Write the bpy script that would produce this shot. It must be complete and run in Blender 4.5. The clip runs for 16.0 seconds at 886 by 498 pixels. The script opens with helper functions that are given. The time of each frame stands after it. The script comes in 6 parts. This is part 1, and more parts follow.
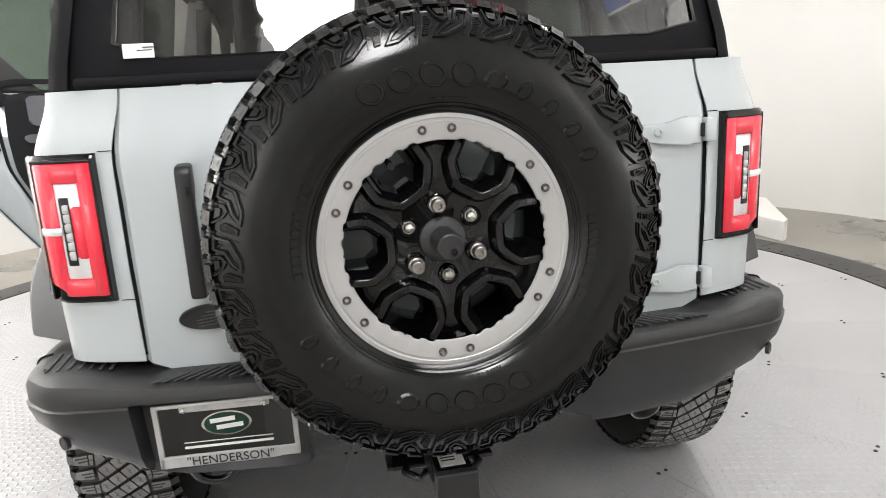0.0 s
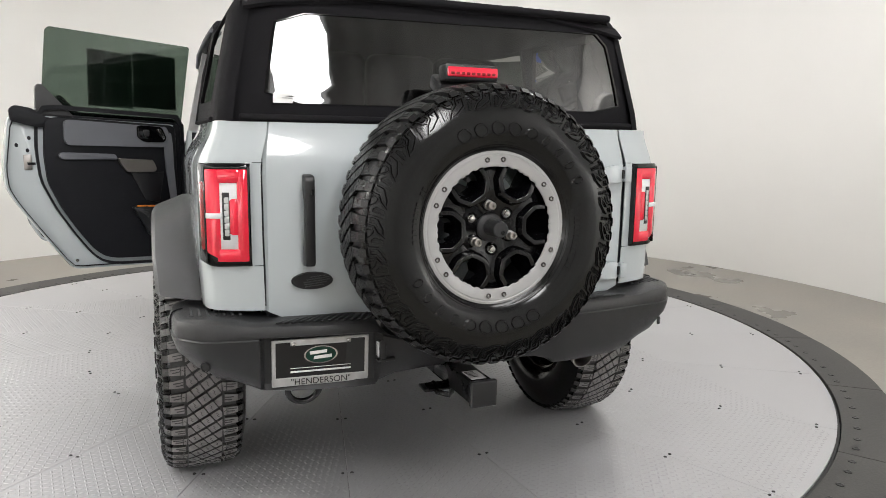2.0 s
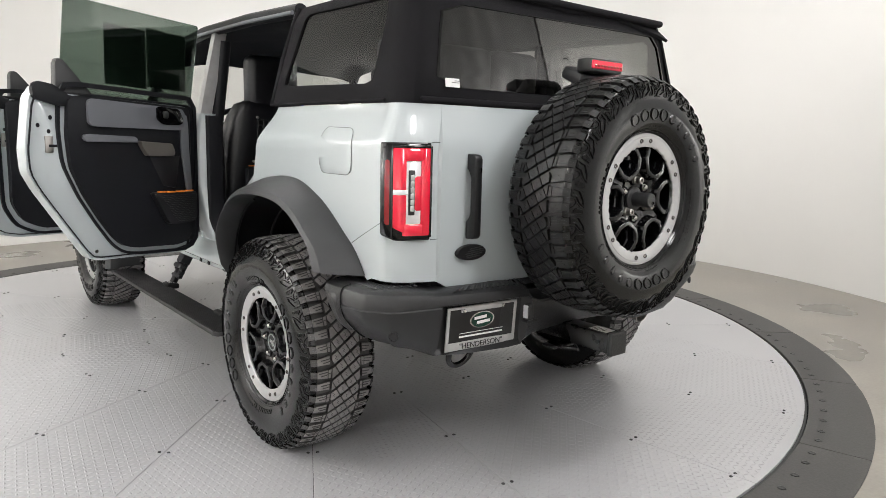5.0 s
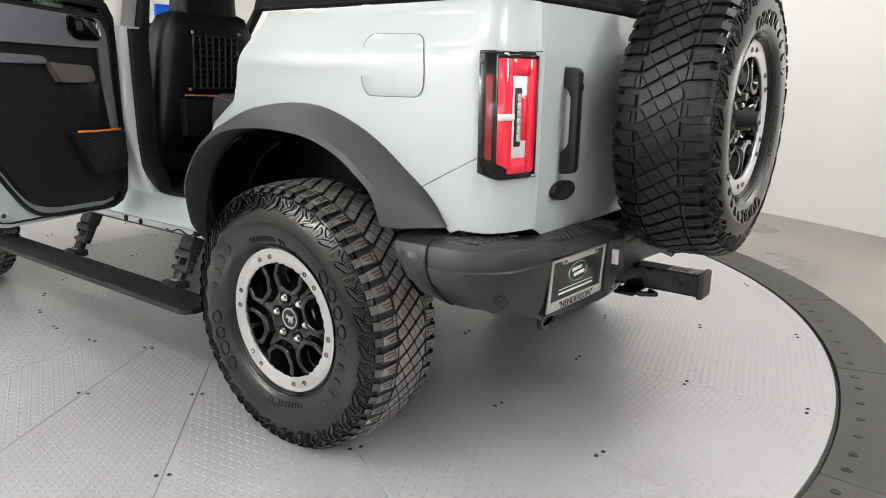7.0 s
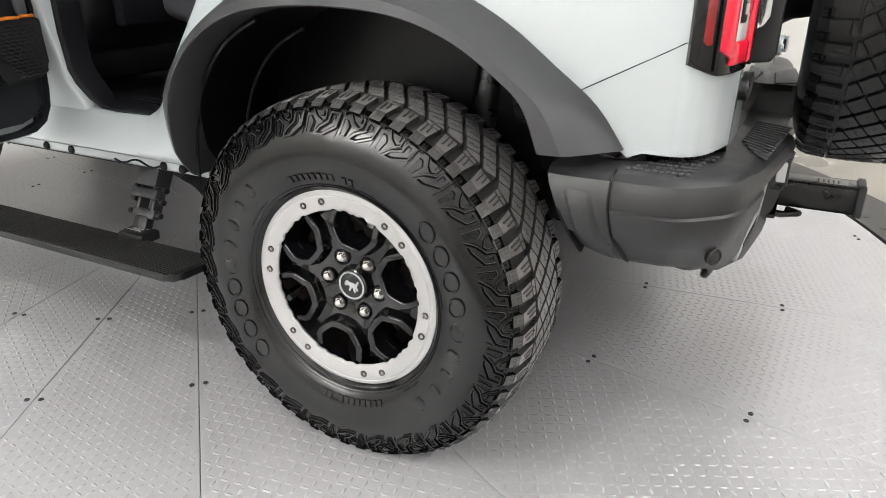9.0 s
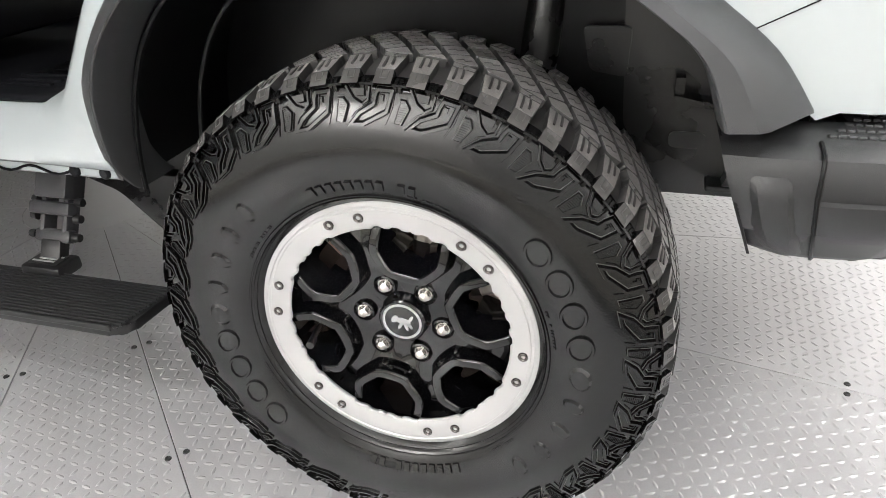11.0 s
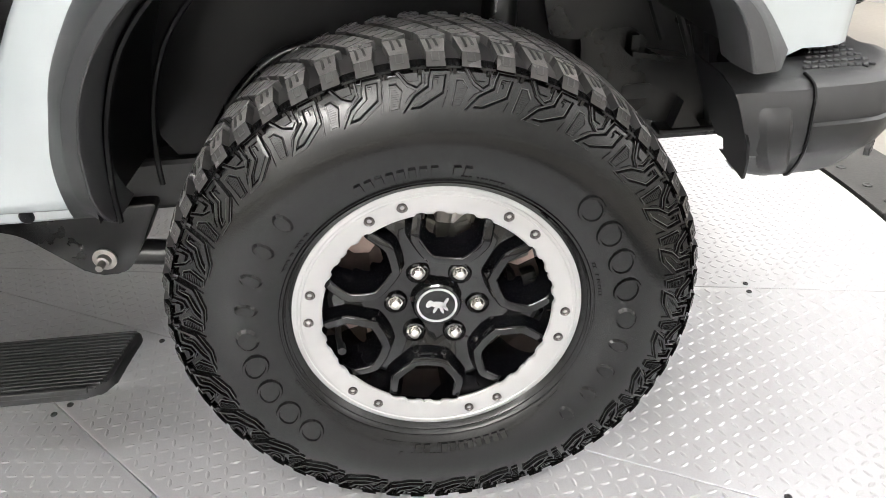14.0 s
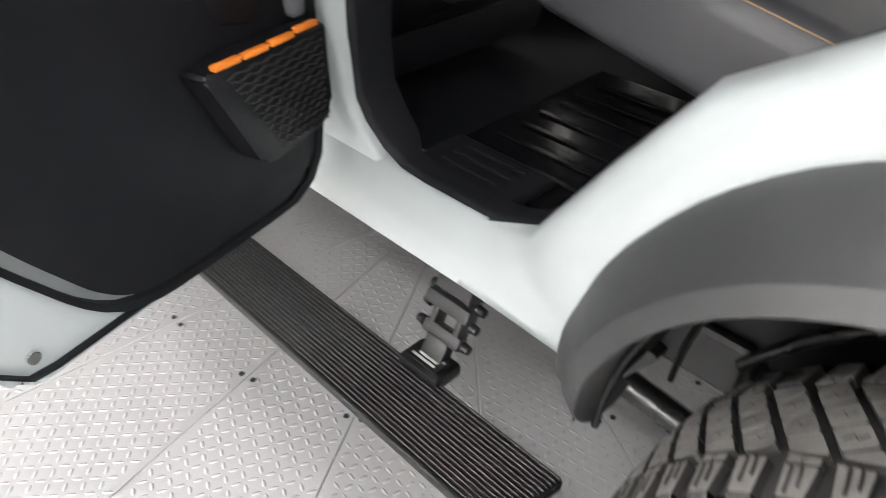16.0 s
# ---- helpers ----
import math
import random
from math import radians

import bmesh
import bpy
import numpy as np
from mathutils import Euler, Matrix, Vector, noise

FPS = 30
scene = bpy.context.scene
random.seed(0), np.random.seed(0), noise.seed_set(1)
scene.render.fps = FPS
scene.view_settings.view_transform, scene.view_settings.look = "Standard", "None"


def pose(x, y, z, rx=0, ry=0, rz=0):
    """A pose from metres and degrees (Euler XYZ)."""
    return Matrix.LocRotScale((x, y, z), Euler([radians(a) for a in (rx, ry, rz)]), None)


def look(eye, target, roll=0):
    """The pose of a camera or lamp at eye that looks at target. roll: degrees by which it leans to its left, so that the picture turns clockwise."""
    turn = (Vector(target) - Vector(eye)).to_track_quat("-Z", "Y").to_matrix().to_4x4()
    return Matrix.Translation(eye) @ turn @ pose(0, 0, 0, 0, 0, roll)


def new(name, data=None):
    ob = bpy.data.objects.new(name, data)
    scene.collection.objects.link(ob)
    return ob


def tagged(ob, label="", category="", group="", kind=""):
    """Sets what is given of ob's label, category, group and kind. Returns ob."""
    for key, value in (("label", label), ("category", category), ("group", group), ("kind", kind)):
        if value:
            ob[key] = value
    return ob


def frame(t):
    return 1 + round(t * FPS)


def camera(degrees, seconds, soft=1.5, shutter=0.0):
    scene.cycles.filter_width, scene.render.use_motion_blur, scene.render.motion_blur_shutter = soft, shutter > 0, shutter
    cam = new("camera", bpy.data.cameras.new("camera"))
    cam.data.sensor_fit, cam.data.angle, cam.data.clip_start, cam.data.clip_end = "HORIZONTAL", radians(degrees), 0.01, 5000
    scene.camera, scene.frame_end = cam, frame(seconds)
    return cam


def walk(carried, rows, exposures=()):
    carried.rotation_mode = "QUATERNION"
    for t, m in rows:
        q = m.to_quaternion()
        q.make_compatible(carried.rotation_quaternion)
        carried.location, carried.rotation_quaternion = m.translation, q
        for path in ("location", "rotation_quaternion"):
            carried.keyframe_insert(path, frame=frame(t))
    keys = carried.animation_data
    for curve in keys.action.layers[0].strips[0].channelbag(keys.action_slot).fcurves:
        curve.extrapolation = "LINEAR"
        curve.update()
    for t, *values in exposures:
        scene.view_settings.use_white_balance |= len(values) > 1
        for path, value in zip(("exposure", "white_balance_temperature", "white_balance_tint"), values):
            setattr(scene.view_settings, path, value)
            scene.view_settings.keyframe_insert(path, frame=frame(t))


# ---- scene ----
cam = camera(65.0, 16.0, soft=0.6, shutter=0.2)
PATH = [
    (0, (-0.261, -2.336, 1.351), (0.096, -0.421, 0.899), -3.2),
    (0.5, (-0.399, -2.549, 1.36), (0.006, -0.639, 0.927), -1.6),
    (1, (-0.584, -2.768, 1.35), (-0.031, -0.883, 0.974), 1.1),
    (1.5, (-0.747, -2.929, 1.345), (-0.11, -1.059, 1.033), 1.0),
    (2, (-0.977, -3.002, 1.335), (-0.225, -1.175, 1.027), 0.8),
    (2.5, (-1.27, -2.996, 1.321), (-0.401, -1.221, 1.01), 0.6),
    (3, (-1.5, -2.95, 1.315), (-0.528, -1.231, 0.998), 0.1),
    (3.5, (-1.698, -2.875, 1.316), (-0.645, -1.206, 0.988), 0.2),
    (4, (-1.886, -2.791, 1.322), (-0.766, -1.169, 0.986), 0.3),
    (4.2, (-1.955, -2.755, 1.32), (-0.806, -1.152, 0.985), 0.5),
    (6.3, (-2.346, -2.062, 1.196), (-0.913, -0.723, 0.807), 1.1),
    (6.5, (-2.361, -1.934, 1.218), (-0.892, -0.646, 0.792), 0.8),
    (7, (-2.358, -1.674, 1.195), (-0.804, -0.513, 0.709), 0.7),
    (7.5, (-2.282, -1.453, 1.183), (-0.725, -0.328, 0.625), -0.1),
    (8, (-2.238, -1.258, 1.151), (-0.649, -0.215, 0.529), -0.1),
    (8.5, (-2.18, -1.04, 1.135), (-0.563, -0.093, 0.435), 0.4),
    (9, (-2.13, -0.846, 1.119), (-0.491, -0.003, 0.344), 0.1),
    (9.5, (-2.018, -0.717, 1.1), (-0.39, 0.059, 0.236), -0.9),
    (10, (-1.947, -0.629, 1.097), (-0.338, 0.145, 0.196), -2.6),
    (10.2, (-1.923, -0.569, 1.094), (-0.298, 0.171, 0.194), -2.4),
    (12.3, (-1.777, -0.119, 1.098), (-0.136, 0.044, -0.034), -2.8),
    (12.5, (-1.792, -0.096, 1.098), (-0.142, 0.04, -0.024), -2.6),
    (13, (-1.836, -0.051, 1.104), (-0.166, 0.007, 0.005), -2.9),
    (13.5, (-1.878, 0.01, 1.105), (-0.19, -0.038, 0.033), -2.8),
    (14, (-1.89, 0.044, 1.109), (-0.186, -0.062, 0.067), -3.0),
    (14.5, (-1.872, 0.063, 1.109), (-0.176, -0.045, 0.054), -3.0),
    (15, (-1.769, 0.093, 1.127), (-0.113, 0.168, 0.007), -0.6),
    (15.2, (-1.677, 0.102, 1.157), (-0.078, 0.377, -0.012), 0.9),
    (15.6, (-1.593, 0.168, 1.213), (-0.136, 0.815, 0.005), 2.3),
    (15.8, (-1.537, 0.21, 1.273), (-0.2, 1.061, 0.053), 1.8),
    (16, (-1.455, 0.235, 1.317), (-0.302, 1.327, 0.101), 2.1),
]
EXPOSE = [(0, -0.30), (1.5, -0.65), (4.2, -0.62), (7, -0.48), (8.5, -0.34), (10.2, -0.08), (12.3, 0.04), (14.7, 0.04), (15.4, 0.42), (16, 0.14)]
walk(cam, [(t, look(eye, target, roll)) for t, eye, target, roll in PATH], EXPOSE)

# ---- light and world ----
world = bpy.data.worlds.new("world")
scene.world = world
world.use_nodes = True
world.node_tree.nodes["Background"].inputs[0].default_value = (0.9, 0.92, 1.0, 1)
world.node_tree.nodes["Background"].inputs[1].default_value = 0.02


# ---- materials ----
def mat(name, color, rough=0.5, metal=0.0, vary=0.06, vscale=6.0, grain=0.0, gscale=200.0, coat=0.0, rvary=0.1, emit=0.0, alpha=None, trans=0.0, spec=0.5, fine=0.0):
    m = bpy.data.materials.new(name)
    m.use_nodes = True
    nt = m.node_tree
    b = nt.nodes["Principled BSDF"]
    b.inputs["Metallic"].default_value = metal
    b.inputs["Coat Weight"].default_value = coat
    b.inputs["Coat Roughness"].default_value = 0.04
    b.inputs["Transmission Weight"].default_value = trans
    b.inputs["Specular IOR Level"].default_value = spec
    tc = nt.nodes.new("ShaderNodeTexCoord")
    n1 = nt.nodes.new("ShaderNodeTexNoise")
    n1.inputs["Scale"].default_value = vscale
    n1.inputs["Detail"].default_value = 5
    nt.links.new(tc.outputs["Object"], n1.inputs["Vector"])
    r1 = nt.nodes.new("ShaderNodeMapRange")
    r1.inputs["From Min"].default_value, r1.inputs["From Max"].default_value = 0.3, 0.7
    r1.inputs["To Min"].default_value, r1.inputs["To Max"].default_value = 1 - vary, 1 + vary
    nt.links.new(n1.outputs["Fac"], r1.inputs["Value"])
    n2 = nt.nodes.new("ShaderNodeTexNoise")
    n2.inputs["Scale"].default_value = gscale
    n2.inputs["Detail"].default_value = 3
    nt.links.new(tc.outputs["Object"], n2.inputs["Vector"])
    mul = nt.nodes.new("ShaderNodeMix")
    mul.data_type, mul.blend_type = "RGBA", "MULTIPLY"
    mul.inputs["Factor"].default_value = 1
    mul.inputs["A"].default_value = (*color, 1)
    last = r1.outputs["Result"]
    if fine:
        r2 = nt.nodes.new("ShaderNodeMapRange")
        r2.inputs["From Min"].default_value, r2.inputs["From Max"].default_value = 0.3, 0.7
        r2.inputs["To Min"].default_value, r2.inputs["To Max"].default_value = 1 - fine, 1 + fine
        nt.links.new(n2.outputs["Fac"], r2.inputs["Value"])
        mm = nt.nodes.new("ShaderNodeMath")
        mm.operation = "MULTIPLY"
        nt.links.new(last, mm.inputs[0])
        nt.links.new(r2.outputs["Result"], mm.inputs[1])
        last = mm.outputs[0]
    nt.links.new(last, mul.inputs["B"])
    nt.links.new(mul.outputs["Result"], b.inputs["Base Color"])
    rr = nt.nodes.new("ShaderNodeMapRange")
    rr.inputs["From Min"].default_value, rr.inputs["From Max"].default_value = 0.3, 0.7
    rr.inputs["To Min"].default_value, rr.inputs["To Max"].default_value = max(rough * (1 - rvary), 0.0), min(rough * (1 + rvary), 1.0)
    nt.links.new(n1.outputs["Fac"], rr.inputs["Value"])
    nt.links.new(rr.outputs["Result"], b.inputs["Roughness"])
    if grain:
        bp = nt.nodes.new("ShaderNodeBump")
        bp.inputs["Strength"].default_value = grain
        bp.inputs["Distance"].default_value = 0.002
        nt.links.new(n2.outputs["Fac"], bp.inputs["Height"])
        nt.links.new(bp.outputs["Normal"], b.inputs["Normal"])
    if emit:
        b.inputs["Emission Color"].default_value = (*color, 1)
        b.inputs["Emission Strength"].default_value = emit
    return m


def glass_mat(name, tint, clear, ior=1.5, wave=0.0):
    """A thin tinted pane: part clear, part mirror-smooth."""
    m = bpy.data.materials.new(name)
    m.use_nodes = True
    nt = m.node_tree
    nt.nodes.remove(nt.nodes["Principled BSDF"])
    t = nt.nodes.new("ShaderNodeBsdfTransparent")
    t.inputs[0].default_value = (*[c * clear for c in tint], 1)
    g = nt.nodes.new("ShaderNodeBsdfGlossy")
    g.inputs["Roughness"].default_value = 0.01
    fr = nt.nodes.new("ShaderNodeFresnel")
    fr.inputs[0].default_value = ior
    if wave:
        no = nt.nodes.new("ShaderNodeTexNoise")
        no.inputs["Scale"].default_value = 3.5
        tc = nt.nodes.new("ShaderNodeTexCoord")
        nt.links.new(tc.outputs["Object"], no.inputs["Vector"])
        bp = nt.nodes.new("ShaderNodeBump")
        bp.inputs["Strength"].default_value = wave
        bp.inputs["Distance"].default_value = 0.05
        nt.links.new(no.outputs["Fac"], bp.inputs["Height"])
        nt.links.new(bp.outputs["Normal"], g.inputs["Normal"])
    mx = nt.nodes.new("ShaderNodeMixShader")
    nt.links.new(fr.outputs[0], mx.inputs[0])
    nt.links.new(t.outputs[0], mx.inputs[1])
    nt.links.new(g.outputs[0], mx.inputs[2])
    nt.links.new(mx.outputs[0], nt.nodes["Material Output"].inputs[0])
    return m


PAINT = mat("grey_paint", (0.455, 0.498, 0.51), 0.30, 0.0, 0.012, 3, coat=1.0, rvary=0.0)
RUBBER = mat("tyre_rubber", (0.006, 0.006, 0.0062), 0.13, vary=0.25, vscale=9, grain=0.07, gscale=260, rvary=0.5, spec=0.38)
# the spare's tread rubber, without the brightening of the road tyres
SPARETREAD = mat("dark_tread_rubber", (0.007, 0.007, 0.0072), 0.34, vary=0.2, vscale=30, grain=0.2, gscale=700, spec=0.35)
# worn tread and lug faces, paler still: light under the flare put in the colour
TREADR = mat("worn_lit_tread_rubber", (0.18, 0.172, 0.168), 0.36, vary=0.2, vscale=30, grain=0.3, gscale=700, fine=0.15, spec=0.7)
LUGSIDE = mat("polished_lit_lug_rubber", (0.068, 0.066, 0.065), 0.26, vary=0.2, vscale=20, grain=0.1, gscale=500, spec=0.5)
# darker than the lug tops: the grooves' shade put in the colour
GROOVE = mat("shaded_groove_rubber", (0.04, 0.039, 0.0385), 0.45, vary=0.2, vscale=30)
PLASTIC = mat("moulded_black_plastic", (0.019, 0.0194, 0.0205), 0.40, vary=0.12, vscale=9, grain=0.25, gscale=900, fine=0.08)
FLAREM = mat("moulded_grey_plastic", (0.034, 0.035, 0.037), 0.43, vary=0.14, vscale=7, grain=0.25, gscale=900, fine=0.08)
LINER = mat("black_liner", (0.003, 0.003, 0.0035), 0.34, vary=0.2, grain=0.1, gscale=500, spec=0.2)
DARKST = mat("black_underbody_paint", (0.007, 0.007, 0.0075), 0.28, vary=0.2, grain=0.1, spec=0.45)
STEPM = mat("black_anodised_step", (0.0075, 0.0075, 0.008), 0.42, vary=0.1, vscale=14, spec=0.45)
CASTM = mat("cast_black_aluminium", (0.028, 0.028, 0.031), 0.4, vary=0.2, vscale=20, grain=0.3, gscale=600)
TRIM = mat("dark_interior_trim", (0.0075, 0.0079, 0.0102), 0.5, vary=0.1, grain=0.2, gscale=800, spec=0.22)
TRIMG = mat("grey_interior_trim", (0.13, 0.136, 0.15), 0.55, vary=0.05, grain=0.15, gscale=800)
LEATHER = mat("black_vinyl", (0.007, 0.007, 0.009), 0.38, vary=0.15, grain=0.3, gscale=350)
SEATG = mat("dark_grey_vinyl", (0.05, 0.05, 0.056), 0.45, vary=0.08, grain=0.25, gscale=350)
MATM = mat("wet_look_rubber_mat", (0.006, 0.006, 0.007), 0.2, vary=0.2, vscale=8, grain=0.9, gscale=14, spec=0.5)
FABRIC = mat("black_canvas", (0.010, 0.0095, 0.011), 0.85, vary=0.15, vscale=5, grain=0.5, gscale=1200, spec=0.15)
GLOSSB = mat("gloss_black_paint", (0.0025, 0.0025, 0.003), 0.05, vary=0.1, spec=0.55)
SATINB = mat("satin_black_steel", (0.007, 0.007, 0.0078), 0.42, vary=0.2, vscale=12, grain=0.1)
SILVER = mat("machined_silver_paint", (0.42, 0.42, 0.418), 0.40, 0.42, 0.05, 8, grain=0.06, gscale=600)
CHROME = mat("chrome", (0.75, 0.75, 0.74), 0.12, 1.0, 0.05)
NUTM = mat("satin_nickel", (0.55, 0.53, 0.50), 0.28, 0.9, 0.1, 30)
STEEL = mat("dull_steel", (0.35, 0.33, 0.31), 0.4, 1.0, 0.2, 20, grain=0.1)
SCREWM = mat("dark_screw_steel", (0.17, 0.155, 0.15), 0.26, 0.8, 0.2, 30)
RUST = mat("brown_brake_disc", (0.50, 0.38, 0.34), 0.45, 0.3, 0.3, 18, grain=0.1)
REDL = mat("red_lens", (0.78, 0.010, 0.040), 0.12, vary=0.04, coat=1.0)
REDD = mat("dark_red_lens", (0.22, 0.004, 0.008), 0.1, vary=0.04, coat=1.0)
WHITEL = mat("white_lamp_panel", (0.72, 0.72, 0.74), 0.25, vary=0.05, coat=1.0)
WHITEP = mat("white_paper", (0.8, 0.8, 0.78), 0.6, vary=0.03)
PLATEB = mat("black_plate", (0.006, 0.006, 0.007), 0.3, vary=0.1, coat=0.3)
PLATES = mat("brushed_silver_frame", (0.5, 0.5, 0.5), 0.35, 0.4, 0.08, 30)
GREENL = mat("green_enamel", (0.01, 0.045, 0.03), 0.25, vary=0.05)
ARMM = mat("warm_grey_trim", (0.10, 0.092, 0.084), 0.4, vary=0.06, grain=0.15, gscale=800)
PIPING = mat("tan_thread", (0.30, 0.19, 0.10), 0.6, vary=0.1)
ORANGE = mat("orange_webbing", (0.8, 0.22, 0.02), 0.6, vary=0.1, gscale=900, grain=0.3)
BLUE = mat("blue_screen", (0.02, 0.12, 0.75), 0.3, emit=0.6)
BACKING = mat("grey_backing", (0.50, 0.495, 0.485), 0.9, vary=0.15, vscale=2, grain=0.3, gscale=200)
WALLM = mat("white_wall_paint", (0.80, 0.79, 0.76), 0.55, vary=0.02, vscale=0.7, grain=0.05, gscale=300)
CEILM = mat("white_ceiling_paint", (0.8, 0.8, 0.79), 0.7, vary=0.02, vscale=1)
RINGM = mat("dark_rubber_ring", (0.055, 0.053, 0.050), 0.6, vary=0.25, vscale=3, grain=0.3, gscale=90, fine=0.15)
GLASS_T = glass_mat("tinted_vinyl_window", (0.94, 0.95, 0.93), 0.74, 1.5, 0.02)
GLASS_G = glass_mat("green_tinted_glass", (0.76, 0.88, 0.80), 0.46)
GLASS_D = glass_mat("dark_tinted_film", (0.80, 0.79, 0.76), 0.24, 2.0)
LAMPW = mat("lamp_diffuser", (1.0, 1.0, 1.0), 0.5, emit=2.0)
LAMPW.cycles.emission_sampling = "NONE"


def concrete_mat():
    m = mat("polished_concrete", (0.25, 0.232, 0.20), 0.33, vary=0.30, vscale=1.3, grain=0.05, gscale=60, rvary=0.3, fine=0.06)
    return m


def plate_mat():
    """Bare, slightly scuffed aluminium deck, with soft tonal patches."""
    m = mat("aluminium_deck", (0.465, 0.465, 0.477), 0.33, 0.28, 0.035, 1.3, grain=0.04, gscale=250, rvary=0.06, fine=0.04)
    return m


CONCRETE, DECK = concrete_mat(), plate_mat()
TREADM = mat("worn_bright_lugs", (0.455, 0.455, 0.465), 0.32, 0.30, 0.08, 5)
SEAMM = mat("dark_joint", (0.05, 0.05, 0.05), 0.8)


# ---- mesh helpers ----
def part(name, bm, material, parent=None, label="", smooth=None):
    """Link a bmesh as one mesh object; smooth: angle in degrees under which edges are shaded smooth."""
    bmesh.ops.recalc_face_normals(bm, faces=bm.faces)
    if smooth:
        for fa in bm.faces:
            fa.smooth = True
        for e in bm.edges:
            if len(e.link_faces) == 2 and e.calc_face_angle(0) > radians(smooth):
                e.smooth = False
    me = bpy.data.meshes.new(name)
    bm.to_mesh(me)
    bm.free()
    me.materials.append(material)
    ob = new(name, me)
    if parent:
        ob.parent = parent
    if label:
        ob["label"] = label
    return ob


def box(bm, c, s, bevel=0.004, m=None, seg=2):
    """A bevelled box with centre c and size s, turned by m."""
    g = bmesh.ops.create_cube(bm, size=1)
    vs = g["verts"]
    mm = Matrix.Translation(c) @ (m or Matrix()) @ Matrix.Diagonal((*s, 1))
    bmesh.ops.transform(bm, matrix=mm, verts=vs)
    if bevel:
        es = list({e for v in vs for e in v.link_edges})
        bmesh.ops.bevel(bm, geom=es, offset=min(bevel, min(s) * 0.45), segments=seg, affect="EDGES", profile=0.5)
    return bm


def loft(bm, rings, closed=False, caps=False):
    """Skin between rings of equally many points."""
    vs = [[bm.verts.new(p) for p in r] for r in rings]
    n = len(rings[0])
    for a, b in zip(vs, vs[1:]):
        for i in range(n if closed else n - 1):
            j = (i + 1) % n
            bm.faces.new((a[i], a[j], b[j], b[i]))
    if caps and closed:
        bm.faces.new(vs[0][::-1])
        bm.faces.new(vs[-1])
    return vs


def lathe(bm, profile, n=64, closed=False):
    """Turn (r, z) round the z axis."""
    rings = []
    for k in range(n):
        a = 2 * math.pi * k / n
        rings.append([(r * math.cos(a), r * math.sin(a), z) for r, z in profile])
    vs = [[bm.verts.new(p) for p in r] for r in rings]
    m = len(profile)
    for k in range(n):
        a, b = vs[k], vs[(k + 1) % n]
        for i in range(m if closed else m - 1):
            j = (i + 1) % m
            bm.faces.new((a[i], b[i], b[j], a[j]))
    return bm


def disc(bm, r, z, n=24, cx=0, cy=0):
    bm.faces.new([bm.verts.new((cx + r * math.cos(2 * math.pi * k / n), cy + r * math.sin(2 * math.pi * k / n), z)) for k in range(n)])


def prism(bm, pts, z0, z1, bevel=0.0, seg=2):
    """A slab from a flat outline in x and y."""
    lo = [bm.verts.new((x, y, z0)) for x, y in pts]
    hi = [bm.verts.new((x, y, z1)) for x, y in pts]
    n = len(pts)
    fs = [bm.faces.new(lo[::-1]), bm.faces.new(hi)]
    for i in range(n):
        fs.append(bm.faces.new((lo[i], lo[(i + 1) % n], hi[(i + 1) % n], hi[i])))
    if bevel:
        es = list({e for fa in fs for e in fa.edges})
        bmesh.ops.bevel(bm, geom=es, offset=bevel, segments=seg, affect="EDGES", profile=0.5)
    return bm


def thick(bm, t):
    """Give an open sheet thickness inwards."""
    bmesh.ops.recalc_face_normals(bm, faces=bm.faces)
    bmesh.ops.solidify(bm, geom=list(bm.faces), thickness=t)
    return bm


def rounded(pts, r, seg=4):
    """Round the corners of an outline."""
    out, n = [], len(pts)
    for i in range(n):
        p, a, b = Vector(pts[i]), Vector(pts[i - 1]), Vector(pts[(i + 1) % n])
        da, db = (a - p), (b - p)
        k = min(r, da.length * 0.45, db.length * 0.45)
        s, e = p + da.normalized() * k, p + db.normalized() * k
        for j in range(seg + 1):
            t = j / seg
            q = s * (1 - t) ** 2 + p * 2 * t * (1 - t) + e * t * t
            out.append(tuple(q))
    return out


def lerp(x, xs, ys):
    return float(np.interp(x, xs, ys))


def tube(bm, pts, r, n=10, caps=True):
    """A round bar along points."""
    pts = [Vector(p) for p in pts]
    rings = []
    for i, p in enumerate(pts):
        d = (pts[min(i + 1, len(pts) - 1)] - pts[max(i - 1, 0)]).normalized()
        u = d.orthogonal().normalized() if i == 0 else (u - d * u.dot(d)).normalized()
        w = d.cross(u)
        rings.append([p + (u * math.cos(2 * math.pi * k / n) + w * math.sin(2 * math.pi * k / n)) * r for k in range(n)])
    loft(bm, rings, closed=True, caps=caps)
    return bm


# ---- the room ----
CX, CY, R_IN, R_OUT, R_WALL, H_CEIL = 0.10, 1.62, 3.08, 3.36, 4.75, 4.6


def concrete_floor():
    bm = bmesh.new()
    n = 128
    a = [(CX + R_OUT * math.cos(2 * math.pi * k / n), CY + R_OUT * math.sin(2 * math.pi * k / n)) for k in range(n)]
    b = [(CX + 6.6 * math.cos(2 * math.pi * k / n), CY + 6.6 * math.sin(2 * math.pi * k / n)) for k in range(n)]
    loft(bm, [[(x, y, -0.2) for x, y in a], [(x, y, -0.004) for x, y in a], [(x, y, -0.004) for x, y in b]], closed=True)
    tagged(part("floor", bm, CONCRETE), "polished grey-brown concrete floor round the turntable", "floor", kind="structure")


